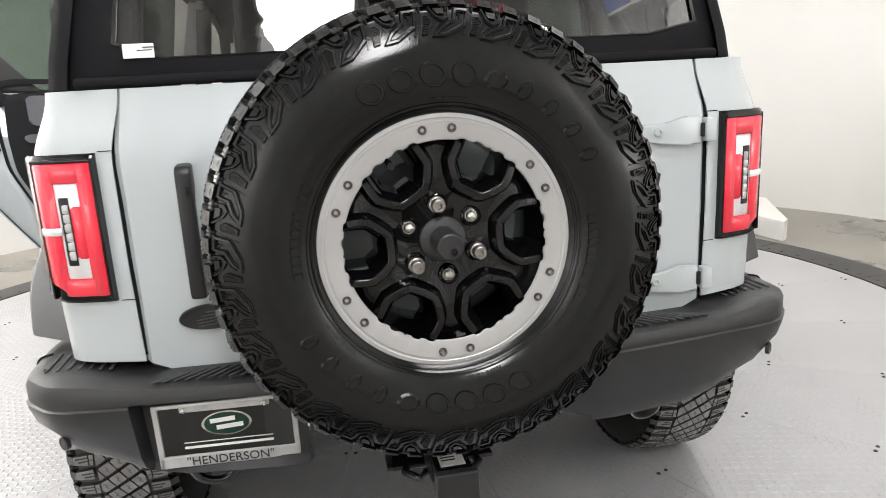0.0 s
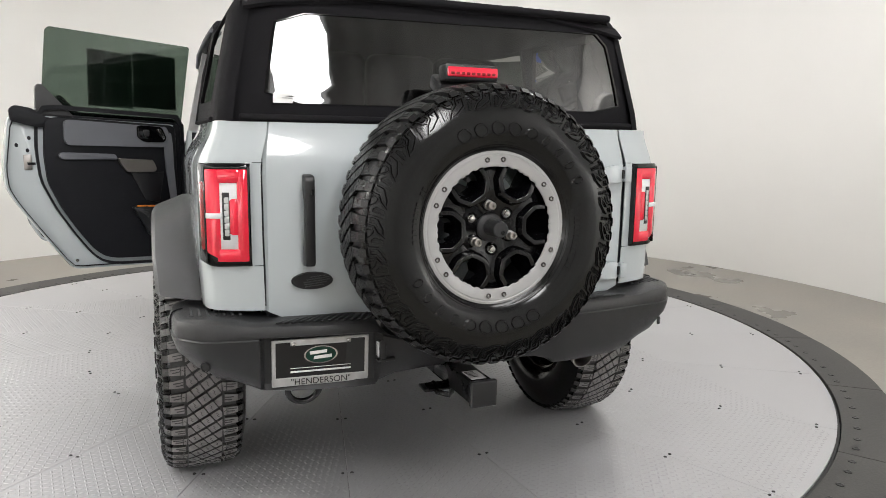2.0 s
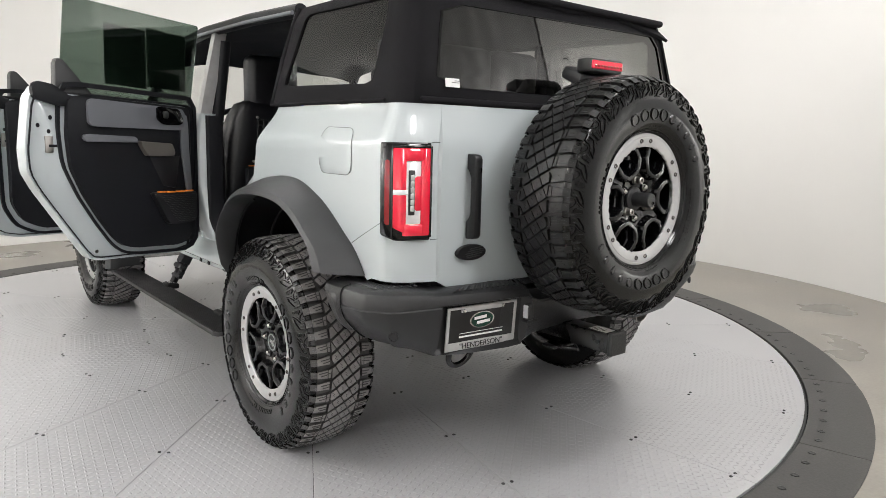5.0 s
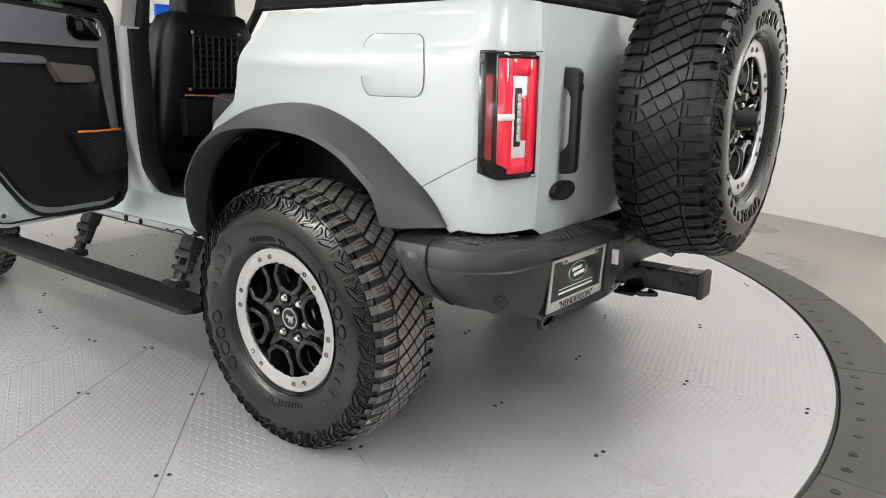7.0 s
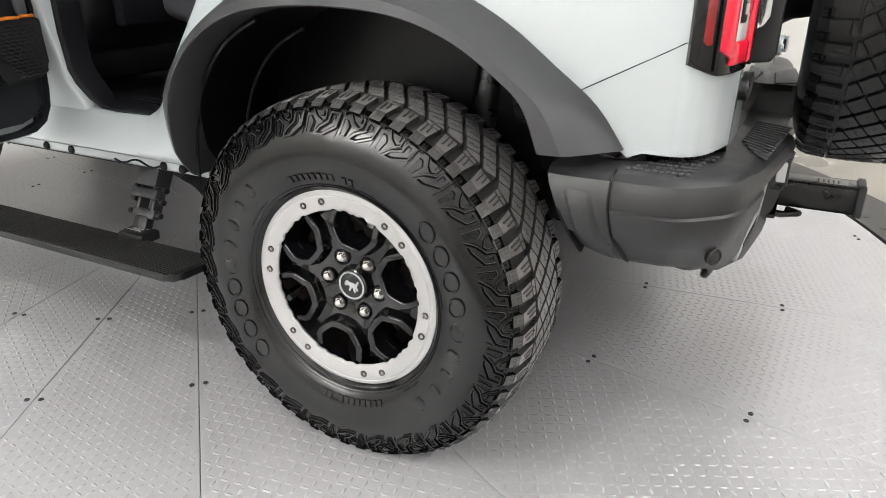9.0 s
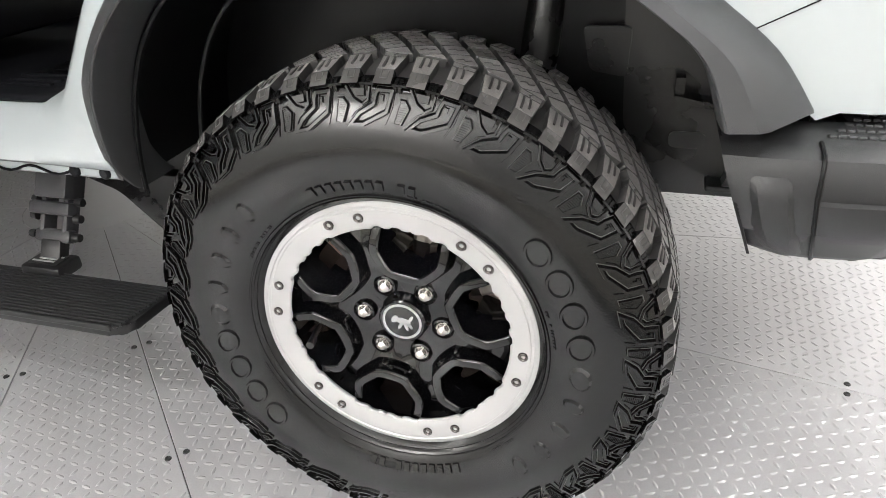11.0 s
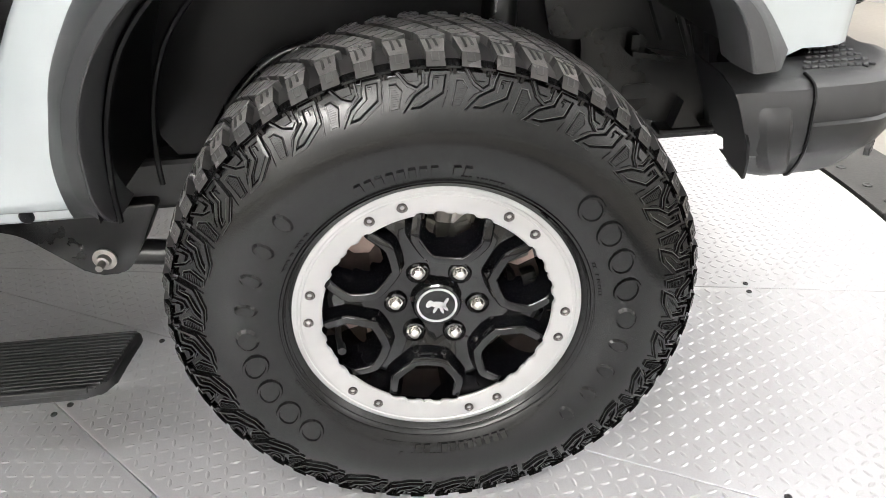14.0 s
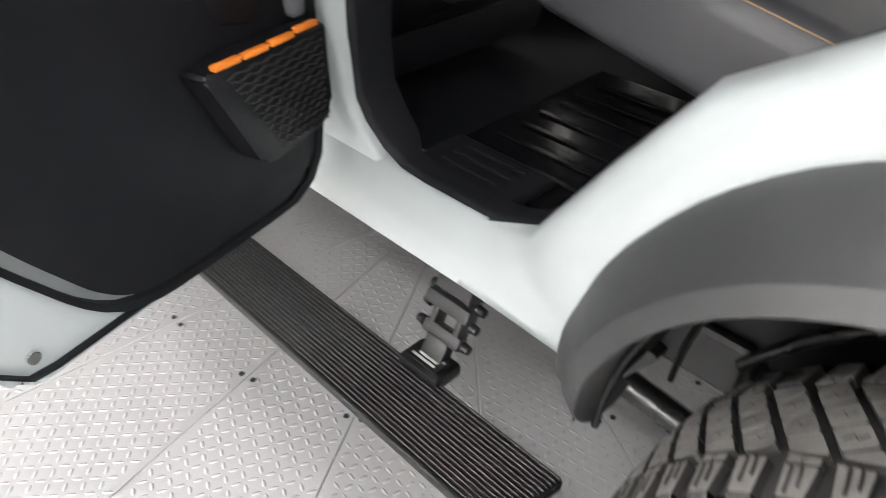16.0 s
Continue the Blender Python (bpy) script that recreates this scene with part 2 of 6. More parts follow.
def turntable():
    seams, base = 22, 11.6
    bm = bmesh.new()
    n = 128
    rim = [(CX + R_IN * math.cos(2 * math.pi * k / n), CY + R_IN * math.sin(2 * math.pi * k / n)) for k in range(n)]
    loft(bm, [[(x, y, -0.2) for x, y in rim], [(x, y, -0.012) for x, y in rim]], closed=True)
    bm.faces.new([bm.verts.new((x, y, -0.012)) for x, y in rim])
    deck = tagged(part("turntable_floor", bm, SEAMM), "round silver aluminium turntable deck of wedge plates with raised lug pattern", "turntable", kind="structure")
    # wedge plates, one mesh shared by all
    w = 2 * math.pi / seams
    bm = bmesh.new()
    pts = []
    gap = 0.0011
    r0, r1 = 0.25, R_IN - 0.012
    for k in range(13):
        a = -w / 2 + w * k / 12
        pts.append((r1 * math.cos(a), r1 * math.sin(a)))
    for k in range(4):
        a = w / 2 - w * k / 3
        pts.append((r0 * math.cos(a), r0 * math.sin(a)))
    pts = [(x, y - math.copysign(gap, y)) if abs(y) > 0.005 else (x, y) for x, y in pts]
    prism(bm, pts, -0.012, 0.0, 0.0012, 1)
    me = None
    for k in range(seams):
        ang = radians(-90 - base) + w * (k + 0.5)
        if me is None:
            ob = part("deck_plate", bm, DECK, deck)
            me = ob.data
        else:
            ob = new("deck_plate", me)
            ob.parent = deck
        ob.matrix_basis = Matrix.Translation((CX, CY, 0)) @ Matrix.Rotation(ang, 4, "Z")
    bm = bmesh.new()
    bmesh.ops.create_cone(bm, cap_ends=True, segments=32, radius1=0.249, radius2=0.249, depth=0.012, matrix=Matrix.Translation((CX, CY, -0.006)))
    part("hub_plate", bm, DECK, deck)
    # countersunk bolts either side of the joints
    bm = bmesh.new()
    lathe(bm, [(0.0001, 0.0012), (0.003, 0.0012), (0.0035, 0.003), (0.0062, 0.003), (0.0075, 0.001), (0.0078, -0.002)], 12)
    me = None
    for k in range(seams):
        ang = radians(-90 - base) + w * k
        for r in (1.06, 1.52, 2.08, 2.54, 2.98):
            for s in (-1, 1):
                p = Vector((CX, CY, 0)) + Matrix.Rotation(ang, 3, "Z") @ Vector((r, s * 0.019, 0))
                if me is None:
                    ob = part("deck_bolt", bm, SATINB, deck, "dark countersunk bolt")
                    me = ob.data
                else:
                    ob = new("deck_bolt", me)
                    ob.parent = deck
                ob.location = p
    return deck


def deck_lugs(deck):
    """Raised lozenges in alternating diagonals, on a square pitch, turned with each wedge plate."""
    rng = np.random.RandomState(4)
    seams, base = 22, 11.6
    w = 360 / seams
    pitch = 0.0262
    L, W, H = 0.0118, 0.0042, 0.0016
    shape = np.array([(-L, 0, 0.0), (-L * 0.45, -W, 0), (L * 0.45, -W, 0), (L, 0, 0), (L * 0.45, W, 0), (-L * 0.45, W, 0), (-L * 0.62, 0, H * 0.8), (0, -W * 0.25, H), (L * 0.62, 0, H * 0.8), (0, W * 0.25, H)])
    tri = [(0, 1, 6), (1, 7, 6), (1, 2, 7), (2, 8, 7), (2, 3, 8), (3, 4, 8), (4, 9, 8), (4, 5, 9), (5, 6, 9), (5, 0, 6), (6, 7, 9), (7, 8, 9)]
    V, F = [], []
    count = 0
    for k in range(seams):
        mid = radians(-90 - base + w * (k + 0.5))
        ca, sa = math.cos(mid), math.sin(mid)
        for i in range(int(0.3 / pitch), int(3.05 / pitch)):
            for j in range(-18, 19):
                x, y = i * pitch, j * pitch + 0.4 * pitch
                if abs(y) > x * math.tan(radians(w / 2)) - 0.013 or math.hypot(x, y) > 3.04:
                    continue
                wx, wy = CX + x * ca - y * sa, CY + x * sa + y * ca
                if wx > 1.9 or wy > 3.2:
                    continue
                t = mid + radians(45 if (i + j) % 2 else -45) + 0.0
                c, s = math.cos(t), math.sin(t)
                q = shape.copy()
                q[:, 2] *= 0.85 + 0.3 * rng.rand()
                V.append(np.c_[wx + q[:, 0] * c - q[:, 1] * s, wy + q[:, 0] * s + q[:, 1] * c, q[:, 2] + 0.0002])
                F.extend([(a + count, b + count, d + count) for a, b, d in tri])
                count += len(shape)
    me = bpy.data.meshes.new("deck_lugs")
    me.from_pydata(np.concatenate(V).tolist(), [], F)
    me.materials.append(TREADM)
    ob = new("deck_lugs", me)
    ob.parent = deck
    tagged(ob, "small bright raised lugs of the deck plate", kind="stuff")


def ring():
    top = tagged(new("turntable_ring", None), "dark grey segmented ring round the turntable", "ring", kind="structure")
    n = 20
    bm = bmesh.new()
    a0 = 2 * math.pi / n
    outer = [((R_OUT + 0.0) * math.cos(a0 * (k / 8 - 0.5)), R_OUT * math.sin(a0 * (k / 8 - 0.5))) for k in range(9)]
    inner = [((R_IN + 0.006) * math.cos(a0 * (0.5 - k / 8)), (R_IN + 0.006) * math.sin(a0 * (0.5 - k / 8))) for k in range(9)]
    pts = [(x, y - (0.002 if abs(y) > 0.4 else 0) * math.copysign(1, y)) for x, y in outer + inner]
    prism(bm, pts, -0.03, 0.002, 0.003, 1)
    me = mb = None
    for k in range(n):
        m = Matrix.Translation((CX, CY, 0)) @ Matrix.Rotation(a0 * (k + 0.3), 4, "Z")
        if me is None:
            ob = part("ring_plate", bm, RINGM, top)
            me = ob.data
        else:
            ob = new("ring_plate", me)
            ob.parent = top
        ob.matrix_basis = m
        for f in (-0.42, -0.3, -0.15, 0.0, 0.15, 0.3, 0.42):
            p = m @ Vector(((R_IN + 0.07) * math.cos(a0 * f), (R_IN + 0.07) * math.sin(a0 * f), 0.002))
            if mb is None:
                b2 = bmesh.new()
                lathe(b2, [(0.0001, 0.001), (0.012, 0.003), (0.016, 0.002), (0.017, -0.002)], 14)
                o2 = part("ring_bolt", b2, SATINB, top, "dark ring bolt")
                mb = o2.data
            else:
                o2 = new("ring_bolt", mb)
                o2.parent = top
            o2.location = p
    return top


def room():
    bm = bmesh.new()
    n = 160
    def circle(r, z):
        """A round plan that widens behind the rear of the turntable."""
        out = []
        for k in range(n):
            a = 2 * math.pi * k / n
            wide = max(0.0, math.cos(a - radians(-112))) ** 2
            out.append((CX + (r + 1.3 * wide) * math.cos(a), CY + (r + 1.3 * wide) * math.sin(a), z))
        return out
    # the white wall runs round the front and both sides; unseen grey backing added at the rear to dim reflections
    lo, hi = int(n * 200 / 360), int(n * 300 / 360)
    rows_ = [circle(R_WALL, -0.01), circle(R_WALL, H_CEIL), circle(R_WALL + 0.12, H_CEIL), circle(R_WALL + 0.12, -0.01)]
    loft(bm, [[r[k % n] for k in range(hi, lo + n + 1)] for r in rows_])
    tagged(part("wall_round", bm, WALLM, smooth=40), "smooth curved white wall", "wall", kind="structure")
    bm = bmesh.new()
    back = [[], []]
    for k in range((hi - lo) * 4 + 1):
        f = k / 4
        i0 = lo + int(f)
        i1 = min(i0 + 1, hi)
        fold = 0.04 * math.sin(k * 1.1)
        for j, r in enumerate((rows_[0], rows_[1])):
            p_ = Vector(r[i0]).lerp(Vector(r[i1]), f - int(f))
            out = Vector((p_.x - CX, p_.y - CY, 0)).normalized()
            back[j].append(p_ + out * (0.05 + fold))
    loft(bm, back)
    tagged(part("wall_drape", bm, BACKING, smooth=60), "unseen light grey backing added at the rear to dim reflections", "curtain", kind="structure")
    bm = bmesh.new()
    bm.faces.new([bm.verts.new(p) for p in circle(R_WALL + 0.12, H_CEIL + 0.002)])
    bm.faces.new([bm.verts.new(p) for p in circle(R_WALL + 0.12, H_CEIL + 0.1)])
    tagged(part("ceiling", bm, CEILM), "plain white ceiling", "ceiling", kind="structure")


def lamp_panel(x, y, z, turn, lean, w, d, watts, shape="RECTANGLE"):
    """A flat light panel: white housing, diffuser and the lamp in it, facing down when lean is 0."""
    top = tagged(new("panel_light", None), "white light panel out of view", "ceiling light", "panels round the turntable")
    top.matrix_basis = Matrix.Translation((x, y, z)) @ Matrix.Rotation(radians(turn), 4, "Z") @ Matrix.Rotation(radians(lean), 4, "X")
    bm = bmesh.new()
    box(bm, (0, 0, 0.05), (w + 0.06, d + 0.06, 0.06), 0.006)
    part("housing", bm, CEILM, top)
    bm = bmesh.new()
    box(bm, (0, 0, 0.012), (w, d, 0.014), 0.004)
    part("diffuser", bm, LAMPW, top, "glowing white diffuser")
    data = bpy.data.lights.new("panel_lamp", "AREA")
    data.shape, data.size, data.size_y, data.energy = shape, w, d, watts
    data.color = (1.0, 0.985, 0.985)
    lamp = new("panel_lamp", data)
    lamp.parent = top
    return top


def lights():
    # long narrow panels under the ceiling
    for x, y, turn, lean, w, watts in ((-3.25, 0.4, 90, 24, 2.8, 140), (2.7, 0.7, 90, -14, 2.8, 64), (0.2, -2.2, 0, 14, 2.8, 66), (0.0, 2.2, 0, 0, 2.8, 58), (1.4, 4.6, -20, -14, 2.8, 58)):
        lamp_panel(x, y, 3.85, turn, lean, w, 0.34, watts * LAMP)
    # tilted panels beside the car, unseen, added to light tyres and flank
    for a, z, lean, watts in ((205, 2.95, -64, 110), (178, 2.5, -72, 265), (150, 2.95, -64, 60)):
        lamp_panel(CX + 4.3 * math.cos(radians(a)), CY + 4.3 * math.sin(radians(a)), z, a + 90, lean, 1.6, 0.5, watts * LAMP)
    # unseen upright panels added behind to fill the car's rear and the deck
    for a, r, watts in ((238, 5.3, 150), (300, 4.75, 80)):
        lamp_panel(CX + r * math.cos(radians(a)), CY + r * math.sin(radians(a)), 1.9, a + 90, -80, 1.7, 0.9, watts * LAMP)
    lamp_panel(-0.20, -3.65, 3.08, 0, 62, 0.70, 0.95, 60 * LAMP, "ELLIPSE")


LAMP = 1.0
def low_step():
    """A low white step against the wall, beyond the far side of the car."""
    bm = bmesh.new()
    prism(bm, [(3.41, 2.48), (3.50, 2.56), (3.98, 3.5), (3.7, 4.2), (3.33, 3.4)], -0.004, 0.165, 0.008)
    tagged(part("step", bm, WALLM), "low white painted step standing against the curved wall", "step")


low_step()
concrete_floor()
deck_ob = turntable()
deck_lugs(deck_ob)
ring()
room()
lights()

# ---- the vehicle ----
suv = tagged(new("suv", None), "pale grey off-road suv, doors open, black soft top, spare wheel", "car")
HUB_Z, TRACK, BASE = 0.4215, 0.853, 2.95

# axial place of the sidewall by radius, on the outer side
SW_R = [0.228, 0.236, 0.252, 0.28, 0.31, 0.335, 0.360, 0.385, 0.405, 0.4175, 0.4215]
SW_A = [0.112, 0.122, 0.139, 0.152, 0.158, 0.158, 0.1525, 0.144, 0.1355, 0.129, 0.112]


def crown(a, top):
    k = abs(a) / 0.118
    return (0.4420 if top else 0.4300) - 0.0080 * k ** 2.5


def tyre_mesh():
    bm = bmesh.new()
    side = [(r, a) for r, a in zip(SW_R, SW_A)]
    prof = side + [(crown(a, False), a) for a in (0.09, 0.045, 0.0, -0.045, -0.09)] + [(r, -a) for r, a in side[::-1]]
    prof = [(0.215, 0.105)] + prof + [(0.215, -0.105)]
    lathe(bm, prof, 176, closed=True)
    V = [v.co.copy() for v in bm.verts]
    F = [[v.index for v in fa.verts] for fa in (bm.verts.index_update(), bm.faces)[1]]
    bm.free()
    V = [tuple(v) for v in V]
    smooth_n = len(F)
    mats = []

    def add(low, high, mid=None, mi=0, side=None):
        b = len(V)
        n = len(low)
        rings = [low, high] if mid is None else [low, mid, high]
        for r in rings:
            V.extend(r)
        for k in range(len(rings) - 1):
            for i in range(n):
                j = (i + 1) % n
                F.append([b + k * n + i, b + k * n + j, b + (k + 1) * n + j, b + (k + 1) * n + i])
                mats.append(mi if side is None else side)
        F.append([b + (len(rings) - 1) * n + i for i in range(n)])
        mats.append(mi)

    def polar(t, r, a):
        return (r * math.cos(t), r * math.sin(t), a)

    def shrink(poly, k):
        cx, cy = sum(p[0] for p in poly) / len(poly), sum(p[1] for p in poly) / len(poly)
        return [(cx + (x - cx) * k, cy + (y - cy) * k) for x, y in poly]

    def block(poly, drop=0.0):
        """A tread block: corners in (turn, axial)."""
        top, mid = shrink(poly, 0.955), shrink(poly, 0.985)
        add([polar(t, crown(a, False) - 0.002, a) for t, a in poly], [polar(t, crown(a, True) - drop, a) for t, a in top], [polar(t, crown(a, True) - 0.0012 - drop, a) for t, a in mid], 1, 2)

    def slit(pts, w):
        """A sipe's shade as a thin dark strip laid on a block's top, through (turn, axial)."""
        for (t0, a0), (t1, a1) in zip(pts, pts[1:]):
            dx, dy = (t1 - t0) * 0.436, a1 - a0
            ln = math.hypot(dx, dy)
            nx, ny = -dy / ln * w / 2 / 0.436, dx / ln * w / 2
            q = [(t0 + nx, a0 + ny), (t0 - nx, a0 - ny), (t1 - nx, a1 - ny), (t1 + nx, a1 + ny)]
            top = [polar(t, crown(a, True) + 0.00035, a) for t, a in q]
            add([(v[0] * 0.996, v[1] * 0.996, v[2]) for v in top], top, None, 2)

    def swell(poly, h, k=0.9, mi=0):
        """A raised shape on the sidewall: corners in (turn, radius)."""
        top = shrink(poly, k)
        add([polar(t, r, lerp(r, SW_R, SW_A) - 0.001) for t, r in poly], [polar(t, r, lerp(r, SW_R, SW_A) + h) for t, r in top], None, mi)

    def stroke(pts, w, h, close=False, turn=0.0, mi=0):
        """A raised line with mitred corners on the sidewall through (turn, radius)."""
        n = len(pts)
        mean = sum(p[1] for p in pts) / n
        P2 = [Vector((t * mean, r)) for t, r in pts]
        rows = []
        for i in range(n):
            d0 = P2[i] - P2[i - 1] if (i or close) else P2[1] - P2[0]
            d1 = P2[(i + 1) % n] - P2[i] if (i < n - 1 or close) else P2[-1] - P2[-2]
            d0, d1 = d0.normalized(), d1.normalized()
            n0, n1 = Vector((-d0.y, d0.x)), Vector((-d1.y, d1.x))
            m = n0 + n1
            m = m / max(0.35, m.length_squared / 2)
            row = []
            for side, lift in ((-0.5, -0.001), (-0.27, h), (0.27, h), (0.5, -0.001)):
                q = P2[i] + m * side * w
                row.append(polar(q.x / mean + turn, q.y, lerp(q.y, SW_R, SW_A) + lift))
            rows.append(row)
        b = len(V)
        for row in rows:
            V.extend(row)
        for i in range(n if close else n - 1):
            j = (i + 1) % n
            for k in range(3):
                F.append([b + i * 4 + k, b + i * 4 + k + 1, b + j * 4 + k + 1, b + j * 4 + k])
                mats.append(mi)
        if not close:
            for i in (0, n - 1):
                F.append([b + i * 4 + k for k in range(4)])
                mats.append(mi)

    N = 56
    p = 2 * math.pi / N

    def lug(t, s, inner, wide, slant):
        """A shoulder lug: flat top, leaning outer face, walls."""
        def q(f, r, a):
            return polar(t + f * p, r, s * a)
        e0, e1 = 0.19, 0.70
        i0, i1 = e0 - wide + slant, e1 + wide + slant
        ra, re = crown(inner, True), 0.4325
        top = [q(i0, ra, inner), q(i1, ra, inner), q(e1, re, 0.1175), q(e0, re, 0.1175)]
        low = [q(e1 + 0.02, 0.4185, 0.1385), q(e0 - 0.02, 0.4185, 0.1385)]
        base = [q(i0 - 0.02, ra - 0.013, inner - 0.001), q(i1 + 0.02, ra - 0.013, inner - 0.001), q(e1 + 0.05, 0.419, 0.114), q(e0 - 0.05, 0.419, 0.114), q(e1 + 0.04, 0.4165, 0.130), q(e0 - 0.04, 0.4165, 0.130)]
        b = len(V)
        V.extend(top + low + base)
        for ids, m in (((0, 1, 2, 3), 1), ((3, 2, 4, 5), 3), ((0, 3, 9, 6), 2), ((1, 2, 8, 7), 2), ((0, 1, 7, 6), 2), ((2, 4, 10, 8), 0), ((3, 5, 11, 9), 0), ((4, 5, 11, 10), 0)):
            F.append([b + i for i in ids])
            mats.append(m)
        # raised badge line on the outer face
        def on(f, k, up):
            r, a = 0.4325 + (0.4185 - 0.4325) * k, 0.1175 + (0.1385 - 0.1175) * k
            return q(f, r + up * 0.83, a + up * 0.55)
        m0, m1 = 0.34, 0.54
        for f0, k0, f1, k1 in ((m0, 0.08, m0, 0.62), (m1, 0.08, m1, 0.62), (m0, 0.62, m1, 0.62)):
            if f0 == f1:
                add([on(f0 - 0.012, k0, 0), on(f0 + 0.012, k0, 0), on(f0 + 0.012, k1, 0), on(f0 - 0.012, k1, 0)], [on(f0 - 0.012, k0, 0.0006), on(f0 + 0.012, k0, 0.0006), on(f0 + 0.012, k1, 0.0006), on(f0 - 0.012, k1, 0.0006)], None, 2)
            else:
                add([on(f0, k0 - 0.03, 0), on(f1, k0 - 0.03, 0), on(f1, k0 + 0.03, 0), on(f0, k0 + 0.03, 0)], [on(f0, k0 - 0.03, 0.0006), on(f1, k0 - 0.03, 0.0006), on(f1, k0 + 0.03, 0.0006), on(f0, k0 + 0.03, 0.0006)], None, 2)

    for k in range(N):
        t = k * p
        for s in (1, -1):
            o = t if s == 1 else t + 0.5 * p
            odd = k % 2
            inner = 0.070 if odd else 0.079
            lug(o, s, inner, 0.07, 0.10 if odd else 0.02)
            # dark strips for the shade of notches from the lug's inner end
            for f, l in ((0.36, 0.026), (0.56, 0.034)):
                slit([(o + (f + 0.08) * p, s * inner), (o + (f + 0.03) * p, s * (inner + l * 0.5)), (o + f * p, s * (inner + l))], 0.0034)
            if not odd:
                block([(o + 0.14 * p, s * 0.066), (o + 0.84 * p, s * 0.063), (o + 0.80 * p, s * 0.0760), (o + 0.14 * p, s * 0.0760)])
                slit([(o + 0.44 * p, s * 0.066), (o + 0.52 * p, s * 0.071), (o + 0.48 * p, s * 0.0755)], 0.002)
            # two ribs in the gap between lugs
            for f in (0.86, 1.0):
                q = [(o + f * p, 0), (o + (f + 0.1) * p, 0)]
                lo = [polar(x, 0.4165, s * 0.1295) for x, _ in q] + [polar(x, 0.408, s * 0.137) for x, _ in q[::-1]]
                hi = [polar(x, 0.4235, s * 0.1245) for x, _ in q] + [polar(x, 0.4150, s * 0.1368) for x, _ in q[::-1]]
                add(lo, hi, None, 0)
    # lozenge blocks of the middle on two crossing diagonals, with fine sipes
    wide, drift, slope = 0.0345, 0.0345 * 36 / 56, 0.4277
    e1, e2 = (-wide / 2, slope * p / 2), (drift / 2, p / 2 - slope * p * drift / wide / 2)

    def trim(poly, side, limit):
        """Cut a polygon off beyond an axial limit."""
        out = []
        for (t0, a0), (t1, a1) in zip(poly, poly[1:] + poly[:1]):
            in0, in1 = side * a0 <= limit, side * a1 <= limit
            if in0:
                out.append((t0, a0))
            if in0 != in1:
                f = (side * limit - a0) / (a1 - a0)
                out.append((t0 + (t1 - t0) * f, side * limit))
        return out

    for k in range(N):
        for i in range(-4, 5):
            mid = (k * drift) % wide + i * wide
            c = (k + 0.2) * p - slope * p * mid / wide
            if abs(mid) > 0.072:
                continue
            g1, g2 = 0.935, 0.80
            quad = [(c + x * e1[1] * g1 + y * e2[1] * g2, mid + x * e1[0] * g1 + y * e2[0] * g2) for x, y in ((-1, -0.86), (-0.86, -1), (0.86, -1), (1, -0.86), (1, 0.86), (0.86, 1), (-0.86, 1), (-1, 0.86))]
            quad = trim(trim(quad, 1, 0.0605), -1, 0.0605)
            if len(quad) < 4 or max(q[1] for q in quad) - min(q[1] for q in quad) < 0.012:
                continue
            block(quad)
            if abs(mid) < 0.048:
                slit([(c - 0.20 * p, mid - 0.006), (c - 0.05 * p, mid + 0.003), (c + 0.03 * p, mid - 0.003), (c + 0.20 * p, mid + 0.006)], 0.0016)
    # sidewall figures under the shoulder, outer side
    U = 28
    u = 2 * math.pi / U
    for k in range(U):
        t = k * u
        f = lambda pts: [(t - (x - 515) / 345 * u, 0.4165 - (y - 235) * 0.000212) for x, y in pts]
        hook = f([(764, 266), (842, 266), (824, 388), (692, 470), (614, 470), (668, 404), (748, 350), (754, 300)])
        stroke(hook, 0.0112, 0.0007, True, mi=2)
        vee = f([(588, 246), (630, 322), (680, 354), (714, 326), (716, 250)])
        stroke(vee, 0.0070, 0.0008, mi=2)
        stroke(f([(545, 316), (572, 316), (597, 356), (564, 454), (524, 454)]), 0.0056, 0.0008, True, mi=2)
        stroke(f([(764, 266), (842, 266), (824, 388), (692, 470), (614, 470), (668, 404), (748, 350), (754, 300)]), 0.0070, 0.0068, True)
        stroke(f([(775, 302), (792, 304), (790, 330)]), 0.0030, 0.0030)
        stroke(f([(588, 246), (630, 322), (680, 354), (714, 326), (716, 250)]), 0.0042, 0.0060)
        swell(f([(612, 258), (692, 258), (692, 306), (640, 306)]), 0.0046, 0.9)
        swell(f([(543, 312), (574, 312), (602, 356), (568, 460), (518, 460)]), 0.0040, 0.92)
        stroke(f([(545, 316), (572, 316), (597, 356), (564, 454), (524, 454)]), 0.0022, 0.0058, True)
        for i in range(9):
            y = 330 + 13 * i
            stroke(f([(540 - 0.10 * (y - 316), y), (584 - 0.12 * abs(y - 356), y)]), 0.0012, 0.0048)
        stroke(f([(722, 300), (716, 340), (640, 392), (612, 430)]), 0.0024, 0.0022)
        stroke(f([(505, 262), (500, 370), (470, 470)]), 0.0030, 0.0020)
    # rib between tread and sidewall and near the bead
    for r, w, h in ((0.4165, 0.0013, 0.0065), (0.2465, 0.0016, 0.0022), (0.253, 0.001, 0.0014)):
        m = 120
        for k in range(m):
            a, b = 2 * math.pi * k / m, 2 * math.pi * (k + 1) / m
            swell([(a, r - w), (b, r - w), (b, r + w), (a, r + w)], h, 0.999)

